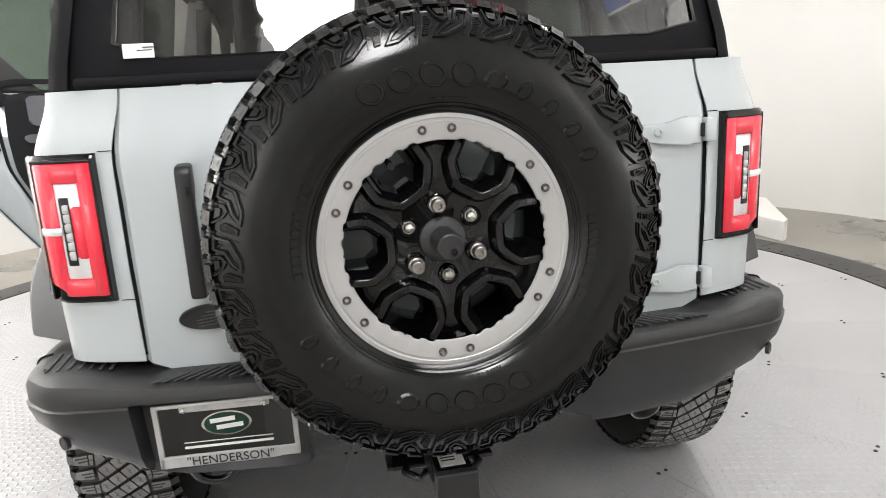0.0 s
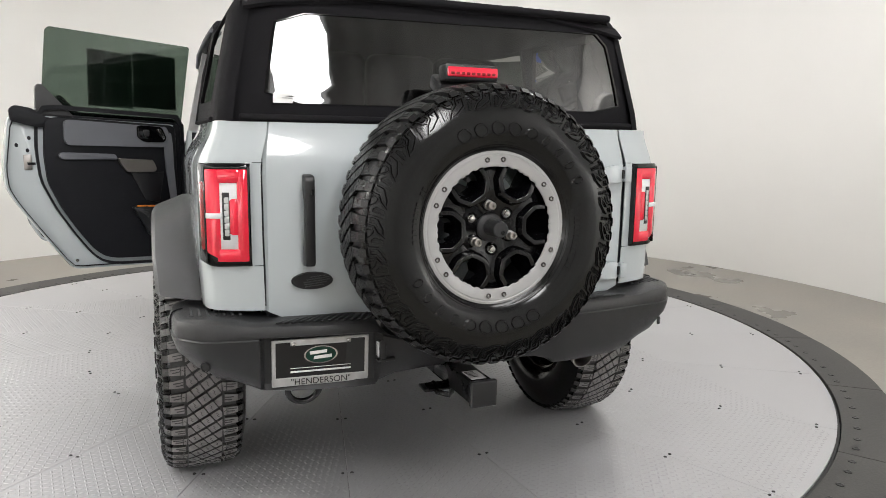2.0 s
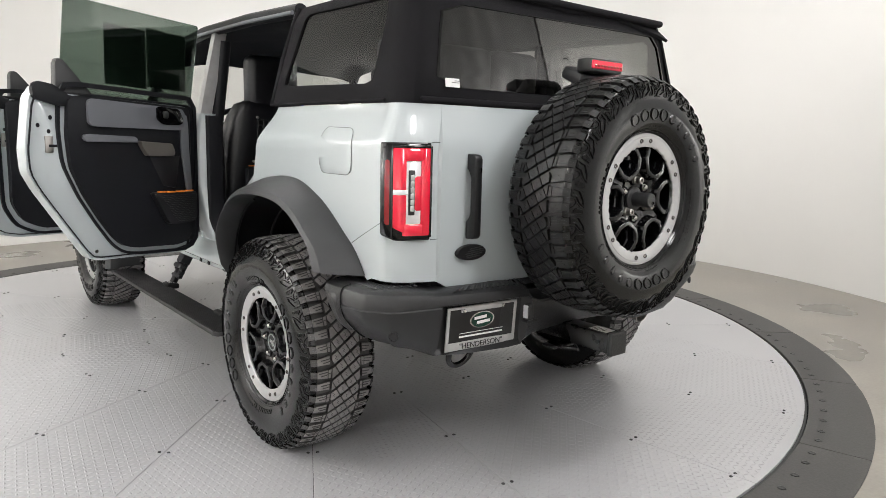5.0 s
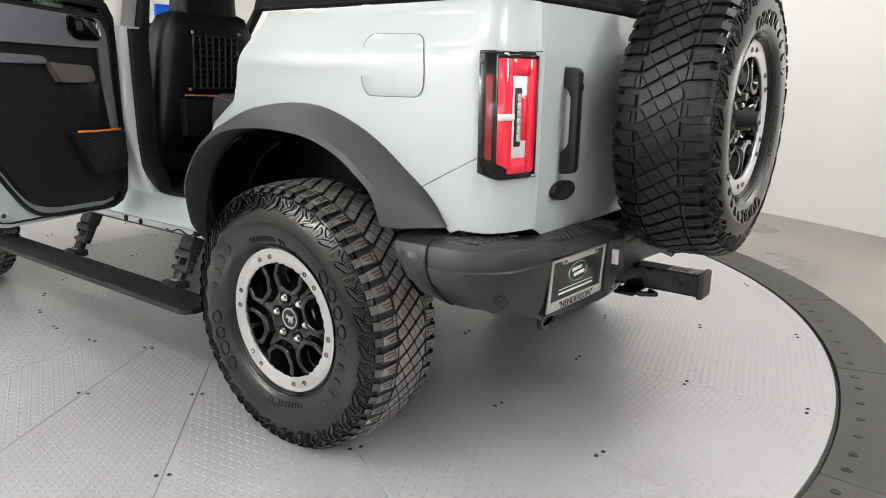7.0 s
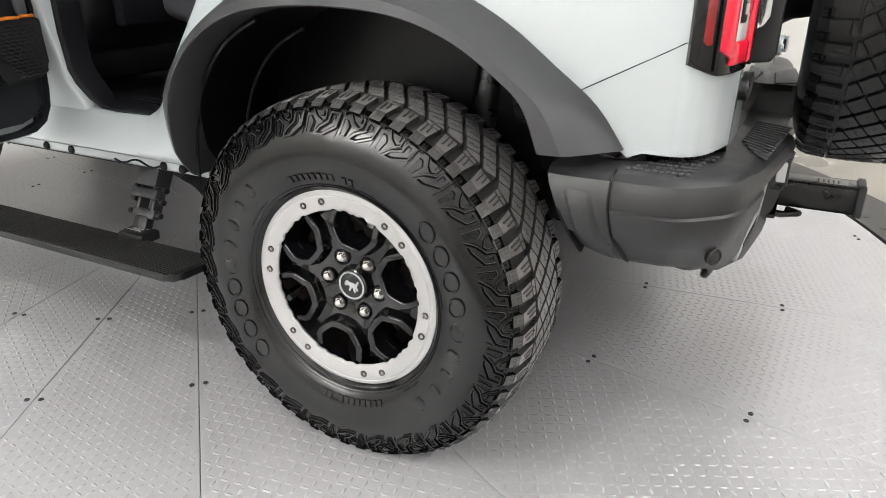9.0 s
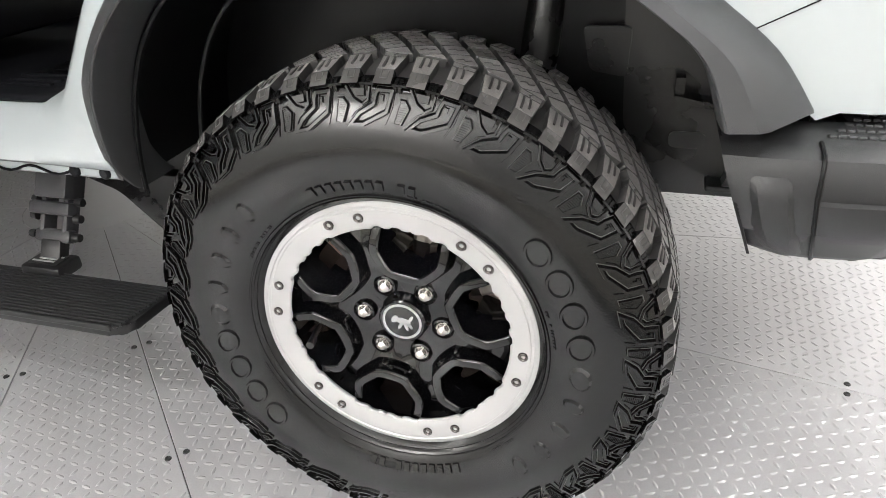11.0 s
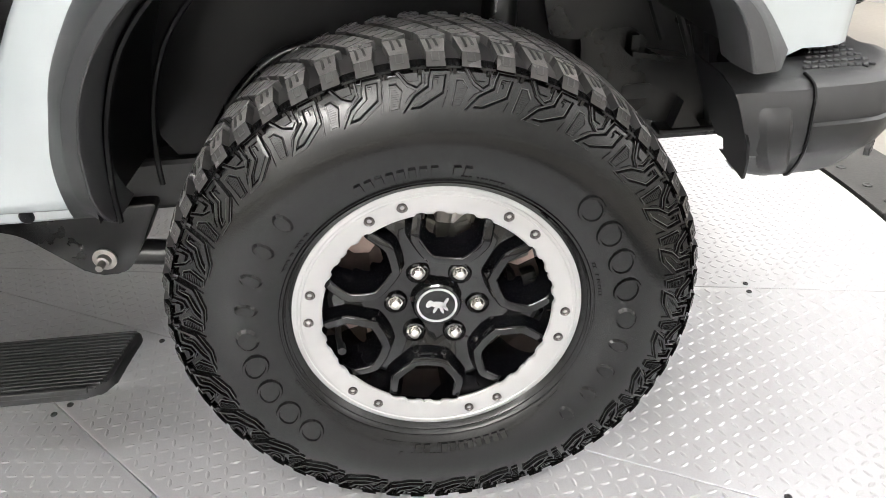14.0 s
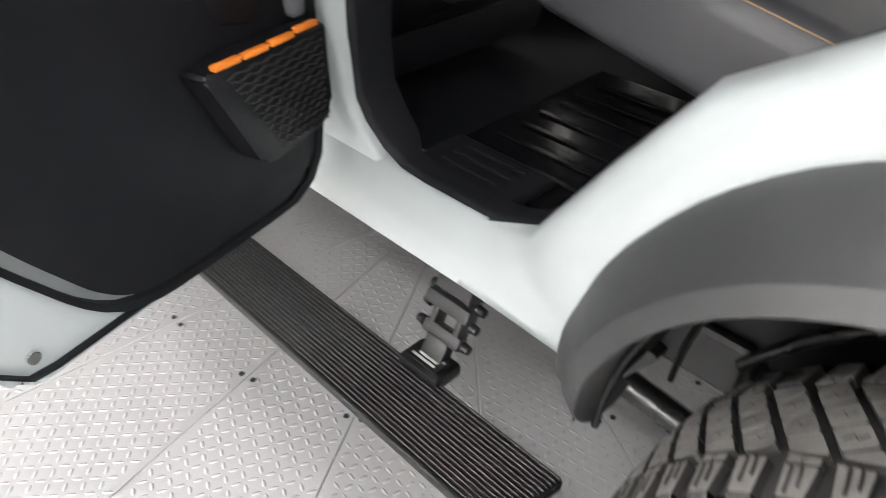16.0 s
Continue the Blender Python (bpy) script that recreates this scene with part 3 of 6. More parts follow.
    # raised maker's marks: plain open and filled ovals, twice round
    for half in (0, math.pi):
        for i, kind in enumerate("oooowbbbb"):
            tc, rc, g = half + radians(45 - i * 10.6), 0.303, 1.22
            f = lambda pts: [(tc + x * g / rc, rc + y * g) for x, y in pts]
            if kind == "o":
                oval = [(math.cos(q) * 0.0165 + 0.2 * math.sin(q) * 0.015, math.sin(q) * 0.0155) for q in [2 * math.pi * n / 18 for n in range(18)]]
                swell(f(oval), 0.0016, 0.97)
                stroke(f(oval), 0.0066, 0.0044, True)
            else:
                w = 0.019 if kind == "w" else 0.0105
                bar = [(math.cos(q) * w - 0.12 * math.sin(q) * 0.015, math.sin(q) * 0.0155) for q in [2 * math.pi * n / 14 for n in range(14)]]
                swell(f(bar), 0.0040, 0.72)
    # small raised bars where lettering is too small to read
    rng = random.Random(3)
    for c in (100, 280):
        for i in range(11):
            if i == 8:
                continue
            tc, rc = radians(c + 17 - i * 3.3), 0.274
            swell([(tc + 0.0058 / rc, rc - 0.008), (tc - 0.0054 / rc, rc - 0.008), (tc - 0.0058 / rc, rc + 0.008), (tc + 0.0054 / rc, rc + 0.008)], 0.0030, 0.86)
    for c, rc, n, hh in ((-90, 0.268, 26, 0.0022), (-92, 0.286, 14, 0.0034), (20, 0.262, 12, 0.002), (150, 0.262, 14, 0.002), (-40, 0.262, 10, 0.002), (215, 0.26, 12, 0.002), (80, 0.262, 12, 0.002)):
        tt = radians(c + n * 0.55)
        for i in range(n):
            ww = rng.uniform(0.0012, 0.003)
            tt -= (ww * 2 + 0.0016) / rc
            if rng.random() < 0.16:
                continue
            swell([(tt + ww / rc, rc - hh), (tt - ww / rc, rc - hh), (tt - ww / rc, rc + hh), (tt + ww / rc, rc + hh)], 0.0014, 0.9)
    me = bpy.data.meshes.new("tyre")
    me.from_pydata(V, [], F)
    me.materials.append(RUBBER)
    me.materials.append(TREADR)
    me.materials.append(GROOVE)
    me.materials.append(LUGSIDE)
    # tread floor between the lugs takes the shaded groove colour
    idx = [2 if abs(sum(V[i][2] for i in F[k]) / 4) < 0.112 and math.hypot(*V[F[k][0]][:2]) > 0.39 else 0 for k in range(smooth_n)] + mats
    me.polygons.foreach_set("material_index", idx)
    me.polygons.foreach_set("use_smooth", [True] * smooth_n + [False] * (len(F) - smooth_n))
    return me


def rim_face_mesh():
    """Six spokes: a pocket with a raised horseshoe rim in each sixth of the face, at the local x axis and every 60 degrees."""
    bm = bmesh.new()
    def face_z(r):
        return lerp(r, [0.0, 0.035, 0.05, 0.085, 0.12, 0.16, 0.2], [0.084, 0.084, 0.078, 0.090, 0.098, 0.096, 0.088])
    n = 48
    cx = 0.158
    def window(k, ang):
        """Distance from the pocket's centre to its edge."""
        pts = [(0.046, 0.037), (0.046, -0.037), (-0.012, -0.037), (-0.036, -0.017), (-0.036, 0.017), (-0.012, 0.037)]
        best = 9
        d = (math.cos(ang), math.sin(ang))
        for i in range(6):
            (x0, y0), (x1, y1) = pts[i], pts[(i + 1) % 6]
            den = d[0] * (y1 - y0) - d[1] * (x1 - x0)
            if abs(den) < 1e-9:
                continue
            s = (x0 * (y1 - y0) - y0 * (x1 - x0)) / den
            v = (x0 * d[1] - y0 * d[0]) / den
            if s > 0 and -1e-6 <= v <= 1 + 1e-6:
                best = min(best, s)
        return best
    def wedge(ang):
        """Distance to the edge of the sixth."""
        d = (math.cos(ang), math.sin(ang))
        best = 9
        for sgn in (1, -1):
            nx, ny = -math.sin(radians(30)) , sgn * math.cos(radians(30))
            den = d[0] * nx + d[1] * ny
            if den > 1e-6:
                best = min(best, -(cx * nx) / den)
        b, c = cx * d[0], cx * cx - 0.204 ** 2
        best = min(best, -b + math.sqrt(b * b - c))
        if d[0] < 0:
            b, c = cx * d[0], cx * cx - 0.036 ** 2
            q = b * b - c
            if q > 0:
                best = min(best, -b - math.sqrt(q))
        return best
    for six in range(6):
        rot = Matrix.Rotation(radians(60 * six), 3, "Z")
        rings = [[] for _ in range(12)]
        for i in range(n):
            a = 2 * math.pi * (i + 0.5) / n
            w, e = window(1, a), wedge(a)
            inward = max(0.0, min(1.0, (0.35 - math.cos(a)) / 0.6))
            lift = 0.023 * max(0.25, min(1.0, (0.85 - math.cos(a)) / 0.5))
            room_ = e - w
            ds = [e] + [w + min(q, room_ * f) for q, f in ((0.0345, 0.97), (0.0325, 0.92), (0.0280, 0.82), (0.0255, 0.75), (0.0140, 0.44), (0.0115, 0.38), (0.0060, 0.24), (0.0040, 0.17), (0.001, 0.04))] + [w - 0.004, w - 0.007]
            hs = [-0.004, -0.004, 0.0, lift * 0.86, lift, lift, lift * 0.88, -0.001, -0.006, -0.010, -0.045, -0.075]
            for k, (dd, h) in enumerate(zip(ds, hs)):
                x, y = cx + math.cos(a) * dd, math.sin(a) * dd
                rings[k].append(rot @ Vector((x, y, face_z(math.hypot(x, y)) + h)))
        loft(bm, rings, closed=True)
    bmesh.ops.remove_doubles(bm, verts=bm.verts, dist=0.0003)
    # soft cast edges
    sharp = [e for e in bm.edges if len(e.link_faces) == 2 and e.calc_face_angle(0.0) > radians(24)]
    bmesh.ops.bevel(bm, geom=sharp, offset=0.0013, segments=2, affect="EDGES", profile=0.5, clamp_overlap=True)
    # hub boss
    lathe(bm, [(0.0365, 0.06), (0.0365, 0.0865), (0.034, 0.088), (0.034, 0.08)], 40)
    # barrel
    lathe(bm, [(0.199, 0.10), (0.2, 0.06), (0.19, 0.0), (0.195, -0.09), (0.216, -0.115), (0.225, -0.118), (0.228, -0.112)], 72)
    lathe(bm, [(0.204, 0.086), (0.212, 0.10), (0.222, 0.114), (0.23, 0.116)], 72)
    return bm


def ring_bm():
    """Machined trim ring with a notched inner edge."""
    bm = bmesh.new()
    n = 288
    rings = []
    for k in range(n):
        a = 360 * k / n
        m = (a - 30) % 60
        m = min(m, 60 - m)
        ri = 0.1905 - 0.0018 * max(-1.0, min(1.0, 3.0 * (1 if m < 9.5 else math.cos(radians((m - 9.5) * 40)))))
        c, s = math.cos(radians(a)), math.sin(radians(a))
        pr = [(ri + 0.004, 0.110), (ri, 0.1175), (ri + 0.002, 0.1205), (0.199, 0.1225), (0.2225, 0.1245), (0.2235, 0.1232), (0.2275, 0.1232), (0.229, 0.1245), (0.236, 0.1238), (0.2405, 0.119), (0.2415, 0.108)]
        rings.append([(r * c, r * s, z) for r, z in pr])
    vs = [[bm.verts.new(p) for p in r] for r in rings]
    for k in range(n):
        a, b = vs[k], vs[(k + 1) % n]
        for i in range(10):
            bm.faces.new((a[i], b[i], b[i + 1], a[i + 1]))
    return bm


def bolt_bm(r, h, six=True):
    bm = bmesh.new()
    if six:
        lathe(bm, [(r * 1.35, -h * 1.5), (r * 1.35, 0), (r * 1.2, h * 0.2), (r * 1.0, h * 0.2)], 20)
        prism(bm, [(r * math.cos(radians(60 * k)), r * math.sin(radians(60 * k))) for k in range(6)], 0, h, h * 0.18, 1)
        lathe(bm, [(r * 0.8, h), (r * 0.4, h * 1.25), (0.0002, h * 1.32)], 14)
    else:
        lathe(bm, [(r, -h), (r, h * 0.5), (r * 0.88, h), (r * 0.66, h), (r * 0.5, h * 0.5), (r * 0.46, -h * 1.6), (0.0002, -h * 1.6)], 18)
        lathe(bm, [(r * 1.12, h * 0.1), (r * 1.08, -h * 0.3), (r, -h * 0.6)], 16)
    return bm


TYRE = tyre_mesh()
MESHES = {}


def shared(name, make, material, parent, label="", smooth=30):
    if name in MESHES:
        ob = new(name, MESHES[name])
        ob.parent = parent
        if label:
            ob["label"] = label
        return ob
    ob = part(name, make(), material, parent, label, smooth)
    MESHES[name] = ob.data
    return ob


def wheel(name, label, m, tyre_turn, rim_turn, road=True, hub=True):
    top = new(name, None)
    top.parent = suv
    top["label"] = label
    top.matrix_basis = m
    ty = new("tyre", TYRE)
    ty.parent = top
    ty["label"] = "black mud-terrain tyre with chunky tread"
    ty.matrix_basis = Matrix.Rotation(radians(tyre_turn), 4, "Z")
    ra = Matrix.Rotation(radians(rim_turn), 4, "Z")
    ob = shared("rim", rim_face_mesh, GLOSSB, top, "gloss black six-spoke rim", 48)
    ob.matrix_basis = ra
    ob = shared("trim_ring", ring_bm, SILVER, top, "machined silver trim ring with notched edge", 25)
    ob.matrix_basis = ra
    for k in range(6):
        for s in (-7.3, 7.3):
            ob = shared("ring_screw", lambda: bolt_bm(0.0078, 0.003, False), SCREWM, top, "dark steel screw")
            a = radians(30 + 60 * k + s + rim_turn)
            ob.location = (0.211 * math.cos(a), 0.211 * math.sin(a), 0.1245)
        ob = shared("lug_nut", lambda: bolt_bm(0.0098, 0.012), NUTM, top, "silver lug nut")
        a = radians(34 + 60 * k + rim_turn)
        ob.location = (0.0698 * math.cos(a), 0.0698 * math.sin(a), 0.083)
        ob = shared("nut_well", lambda: lathe(bmesh.new(), [(0.014, 0.0), (0.0165, 0.006), (0.019, 0.004), (0.021, -0.004)], 20), GLOSSB, top)
        ob.location = (0.0698 * math.cos(a), 0.0698 * math.sin(a), 0.083)
    if hub:
        bm = bmesh.new()
        lathe(bm, [(0.0410, 0.07), (0.0410, 0.090), (0.0385, 0.0925), (0.0352, 0.0925), (0.0350, 0.0915), (0.0002, 0.0915)], 40)
        part("centre_cap", bm, GLOSSB, top, "gloss black centre cap", 30)
        bm = bmesh.new()
        lathe(bm, [(0.0305, 0.0914), (0.0308, 0.0928), (0.0342, 0.0928), (0.0345, 0.0914)], 40)
        for cxx, cyy, rx, ry, an in ((0.002, 0.001, 0.011, 0.0052, -12), (-0.0105, 0.0035, 0.0065, 0.0042, 55), (0.013, 0.006, 0.0058, 0.0022, 60), (0.006, -0.008, 0.0022, 0.0066, 20), (-0.003, -0.007, 0.0022, 0.006, -30), (0.011, -0.005, 0.0022, 0.0062, 35)):
            pts = []
            for i in range(12):
                q = 2 * math.pi * i / 12
                x, y = rx * math.cos(q), ry * math.sin(q)
                pts.append((1.2 * (cxx + x * math.cos(radians(an)) - y * math.sin(radians(an))), 1.2 * (cyy + x * math.sin(radians(an)) + y * math.cos(radians(an)))))
            prism(bm, pts, 0.0914, 0.0926)
        part("cap_emblem", bm, SILVER, top, "silver ring and plain figure on the cap")
    bm = bmesh.new()
    tube(bm, [(0.186, 0, 0.04), (0.184, 0, 0.075), (0.178, 0, 0.104)], 0.0055, 10)
    tube(bm, [(0.178, 0, 0.098), (0.175, 0, 0.118)], 0.0072, 10)
    ob = part("valve_stem", bm, SATINB, top)
    ob.matrix_basis = Matrix.Rotation(radians(rim_turn + (180 if hub else 120) + 0), 4, "Z")
    if road:
        bm = bmesh.new()
        lathe(bm, [(0.05, 0.03), (0.075, 0.03), (0.08, 0.016), (0.182, 0.016), (0.182, -0.012), (0.06, -0.012)], 60)
        part("brake_disc", bm, RUST, top, "rust-brown brake disc", 40)
        bm = bmesh.new()
        for k in range(7):
            a = radians(20 + k * 10)
            box(bm, (0.135 * math.cos(a), 0.135 * math.sin(a), 0.0), (0.08, 0.03, 0.07), 0.008, Matrix.Rotation(a, 4, "Z"))
        part("brake_caliper", bm, STEEL, top, "dull steel brake caliper")
    return top


ML = Matrix(((0, 0, -1, 0), (-1, 0, 0, 0), (0, 1, 0, 0), (0, 0, 0, 1)))
MR = Matrix(((0, 0, 1, 0), (1, 0, 0, 0), (0, 1, 0, 0), (0, 0, 0, 1)))
MS = Matrix(((1, 0, 0, 0), (0, 0, -1, 0), (0, 1, 0, 0), (0, 0, 0, 1)))
SPARE = Vector((-0.024, -0.985, 1.071))
wheel("rear_wheel", "rear wheel with black rim and silver trim ring", Matrix.Translation((-TRACK, 0, HUB_Z)) @ ML, -5, 19.5)
wheel("rear_wheel", "rear wheel with black rim and silver trim ring", Matrix.Translation((TRACK, 0, HUB_Z)) @ MR, 40, 7)
wheel("front_wheel", "front wheel with black rim and silver trim ring", Matrix.Translation((-TRACK, BASE, HUB_Z)) @ ML, 70, 31)
wheel("front_wheel", "front wheel with black rim and silver trim ring", Matrix.Translation((TRACK, BASE, HUB_Z)) @ MR, 110, 11)
spare = wheel("spare_wheel", "spare wheel on the tailgate with black rim and silver trim ring", Matrix.Translation(SPARE) @ MS, 69, 2, road=False, hub=False)

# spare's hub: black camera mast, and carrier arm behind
# spare's tread slots recoloured darker, groove shade put in the colour
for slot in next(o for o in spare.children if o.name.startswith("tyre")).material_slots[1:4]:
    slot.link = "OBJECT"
    slot.material = SPARETREAD if slot.material is not GROOVE else LINER
bm = bmesh.new()
lathe(bm, [(0.045, 0.07), (0.044, 0.086), (0.038, 0.09), (0.027, 0.092), (0.0262, 0.15), (0.0245, 0.158), (0.022, 0.160), (0.0002, 0.160)], 36)
part("camera_mast", bm, PLASTIC, spare, "black round camera mast at the spare's hub", 35)
bm = bmesh.new()
lathe(bm, [(0.0065, 0.1605), (0.0065, 0.163), (0.0045, 0.163), (0.004, 0.1605), (0.0002, 0.1605)], 20)
ob = part("camera_lens", bm, GLOSSB, spare)
ob.location = (0.006, -0.009, 0)
for i, a in enumerate((98, 218, -22)):
    bm = bmesh.new()
    lathe(bm, [(0.0155, 0.08), (0.0155, 0.092), (0.0125, 0.094), (0.0125, 0.112), (0.0105, 0.114), (0.006, 0.114), (0.0055, 0.104), (0.0002, 0.104)], 18)
    ob = part("stud_sleeve", bm, STEEL, spare, "steel sleeve nut", 35)
    ob.location = (0.0698 * math.cos(radians(a)), 0.0698 * math.sin(radians(a)), 0.006)
bm = bmesh.new()
lathe(bm, [(0.02, 0.06), (0.10, 0.05), (0.11, 0.0), (0.09, -0.14), (0.10, -0.20), (0.12, -0.235), (0.0, -0.235)], 24)
part("spare_carrier", bm, SATINB, suv, "black steel spare wheel carrier", 40).matrix_basis = Matrix.Translation(SPARE) @ MS

# ---- body shell ----
CORNER = [(0.20, 0.862), (0.0, 0.866), (-0.2, 0.867), (-0.4, 0.866), (-0.52, 0.864), (-0.60, 0.861), (-0.64, 0.856), (-0.668, 0.846), (-0.690, 0.828), (-0.703, 0.805), (-0.713, 0.775), (-0.722, 0.735), (-0.729, 0.70), (-0.733, 0.672)]
O_PATH = [(.578, .595), (.574, .67), (.55, .76), (.512, .855), (.42, .975), (.29, 1.06), (.10, 1.10), (-.08, 1.10), (-.22, 1.06), (-.33, 1.005), (-.43, .93), (-.51, .865), (-.565, .79)]
Q_PATH = [(.49, .605), (.485, .675), (.463, .775), (.415, .875), (.335, .955), (.22, 1.01), (.08, 1.03), (-.06, 1.03), (-.18, 1.015), (-.28, .98), (-.36, .93), (-.415, .88), (-.447, .80)]
BELT = 1.386


def shoulder(z):
    """How far the flank leans in above the shoulder line."""
    k = max(0.0, (z - 1.235) / (BELT - 1.235))
    lower = 0.012 * max(0.0, (1.0 - z)) / 0.25
    return 0.062 * k * k * (3 - 2 * k) * 0.9 + 0.006 * k + lower


def quarter(sx):
    bm = bmesh.new()
    rows = 26
    oy, oz = [p[0] for p in O_PATH[::-1]], [p[1] for p in O_PATH[::-1]]
    cols = []
    ys = [c[0] for c in CORNER]
    fine = []
    for (y0, x0), (y1, x1) in zip(CORNER, CORNER[1:]):
        m = 4 if y0 > -0.5 else 3
        fine += [(y0 + (y1 - y0) * i / m, x0 + (x1 - x0) * i / m) for i in range(m)]
    fine.append(CORNER[-1])
    for y, x in fine:
        bot = lerp(y, oy, oz) - 0.02 if y > -0.565 else lerp(y, [-0.74, -0.70, -0.60, -0.565], [0.776, 0.782, 0.785, 0.77])
        col = []
        for i in range(rows + 1):
            z = bot + (BELT - bot) * i / rows
            yy = y
            if y > -0.1:
                front = lerp(z, [1.04, 1.06, 1.25, 1.40], [0.36, 0.345, 0.29, 0.20])
                yy = -0.1 + (y + 0.1) / 0.30 * (front + 0.1)
            s = shoulder(z)
            k = max(0.0, min(1.0, (-y - 0.60) / 0.12))
            xx = x - s * (1 - 0.55 * k)
            yy += s * 0.35 * k
            # faint pressed line along the flank
            if y > -0.5:
                xx += 0.003 * math.exp(-((z - 1.215) / 0.018) ** 2) * min(1, (y + 0.5) / 0.2)
            col.append((sx * xx, yy, z))
        cols.append(col)
    loft(bm, cols)
    thick(bm, 0.004)
    return part("quarter_panel", bm, PAINT, suv, "pale grey painted rear quarter panel", 50)


def fuel_door(sx):
    pts = rounded([(-0.265, 1.305), (-0.475, 1.300), (-0.492, 1.225), (-0.485, 1.135), (-0.285, 1.135), (-0.262, 1.17)], 0.035, 5)
    bm = bmesh.new()
    cyy, czz = -0.377, 1.22
    rings = []
    for k, off in ((1.0, -0.002), (1.0, 0.0002), (0.992, 0.0007), (0.6, 0.0007), (0.2, 0.0007)):
        rings.append([(sx * (0.8665 - shoulder(czz + (z - czz) * k) + off), cyy + (y - cyy) * k, czz + (z - czz) * k) for y, z in pts])
    loft(bm, rings, closed=True, caps=True)
    fd = part("fuel_door", bm, PAINT, suv, "pale grey fuel filler door", 40)
    bm = bmesh.new()
    rings = []
    for k, off in ((0.99, 0.0), (0.99, 0.0004), (1.010, 0.0004), (1.010, 0.0)):
        rings.append([(sx * (0.8668 - shoulder(czz + (z - czz) * k) + off), cyy + (y - cyy) * k, czz + (z - czz) * k) for y, z in pts])
    loft(bm, rings, closed=True)
    part("fuel_door_gap", bm, SATINB, fd)


def flare(sx):
    bm = bmesh.new()
    rings = []
    n = len(O_PATH)
    def dense(path):
        out = []
        for i in range(n - 1):
            for j in range(4):
                t = j / 4
                p0, p1, p2, p3 = [Vector(path[max(0, min(n - 1, i + d))]) for d in (-1, 0, 1, 2)]
                out.append(0.5 * ((2 * p1) + (p2 - p0) * t + (2 * p0 - 5 * p1 + 4 * p2 - p3) * t * t + (3 * p1 - p0 - 3 * p2 + p3) * t ** 3))
        out.append(Vector(path[-1]))
        return out
    O, Q = dense(O_PATH), dense(Q_PATH)
    m = len(O)
    for i, (o, q) in enumerate(zip(O, Q)):
        t = i / (m - 1)
        xo = lerp(t, [0, 0.12, 0.3, 0.8, 1.0], [0.835, 0.865, 0.872, 0.868, 0.862])
        xm = lerp(t, [0, 0.08, 0.2, 0.85, 1.0], [0.885, 0.94, 0.985, 0.995, 0.985])
        xq = lerp(t, [0, 0.08, 0.2, 0.85, 1.0], [0.905, 0.96, 1.0, 1.006, 1.0])
        s = q - o
        sec = [(o - s * 0.02, xo - 0.006), (o, xo + 0.010), (o + s * 0.10, xo + 0.028), (o + s * 0.55, xm - 0.012), (o + s * 0.66, xm), (o + s * 0.97, xq), (q, xq - 0.002), (q + s * 0.03, xq - 0.012), (q + s * 0.06, xq - 0.05), (q + s * 0.02, xq - 0.10)]
        rings.append([(sx * x, p[0], p[1]) for p, x in sec])
    loft(bm, rings)
    bm.faces.new([bm.verts.new(p) for p in rings[-1]])
    bm.faces.new([bm.verts.new(p) for p in rings[0]])
    bmesh.ops.remove_doubles(bm, verts=bm.verts, dist=0.0002)
    part("wheel_arch_flare", bm, FLAREM, suv, "dark grey moulded plastic wheel arch flare", 20)
    # liner of the arch
    bm = bmesh.new()
    rr = []
    for x in (0.93, 0.70, 0.575):
        rr.append([(sx * x, q[0] * 1.02, q[1] + 0.012) for q in Q] )
    loft(bm, rr)
    bm.faces.new([bm.verts.new((sx * 0.577, q[0] * 1.02, q[1] + 0.012)) for q in Q] + [bm.verts.new((sx * 0.577, -0.30, 0.60)), bm.verts.new((sx * 0.577, 0.46, 0.55))])
    part("arch_liner", bm, LINER, suv, "black wheel arch liner", 40)
    bm = bmesh.new()
    for d in (0.0, 0.05):
        pts = [(sx * (0.90 - 3 * d), q[0] * (0.985 - d), (q[1] - 0.42) * (0.985 - d) + 0.42) for q in Q[0:20]]
        tube(bm, pts, 0.005, 6)
    part("liner_rib", bm, LINER, suv, smooth=40)


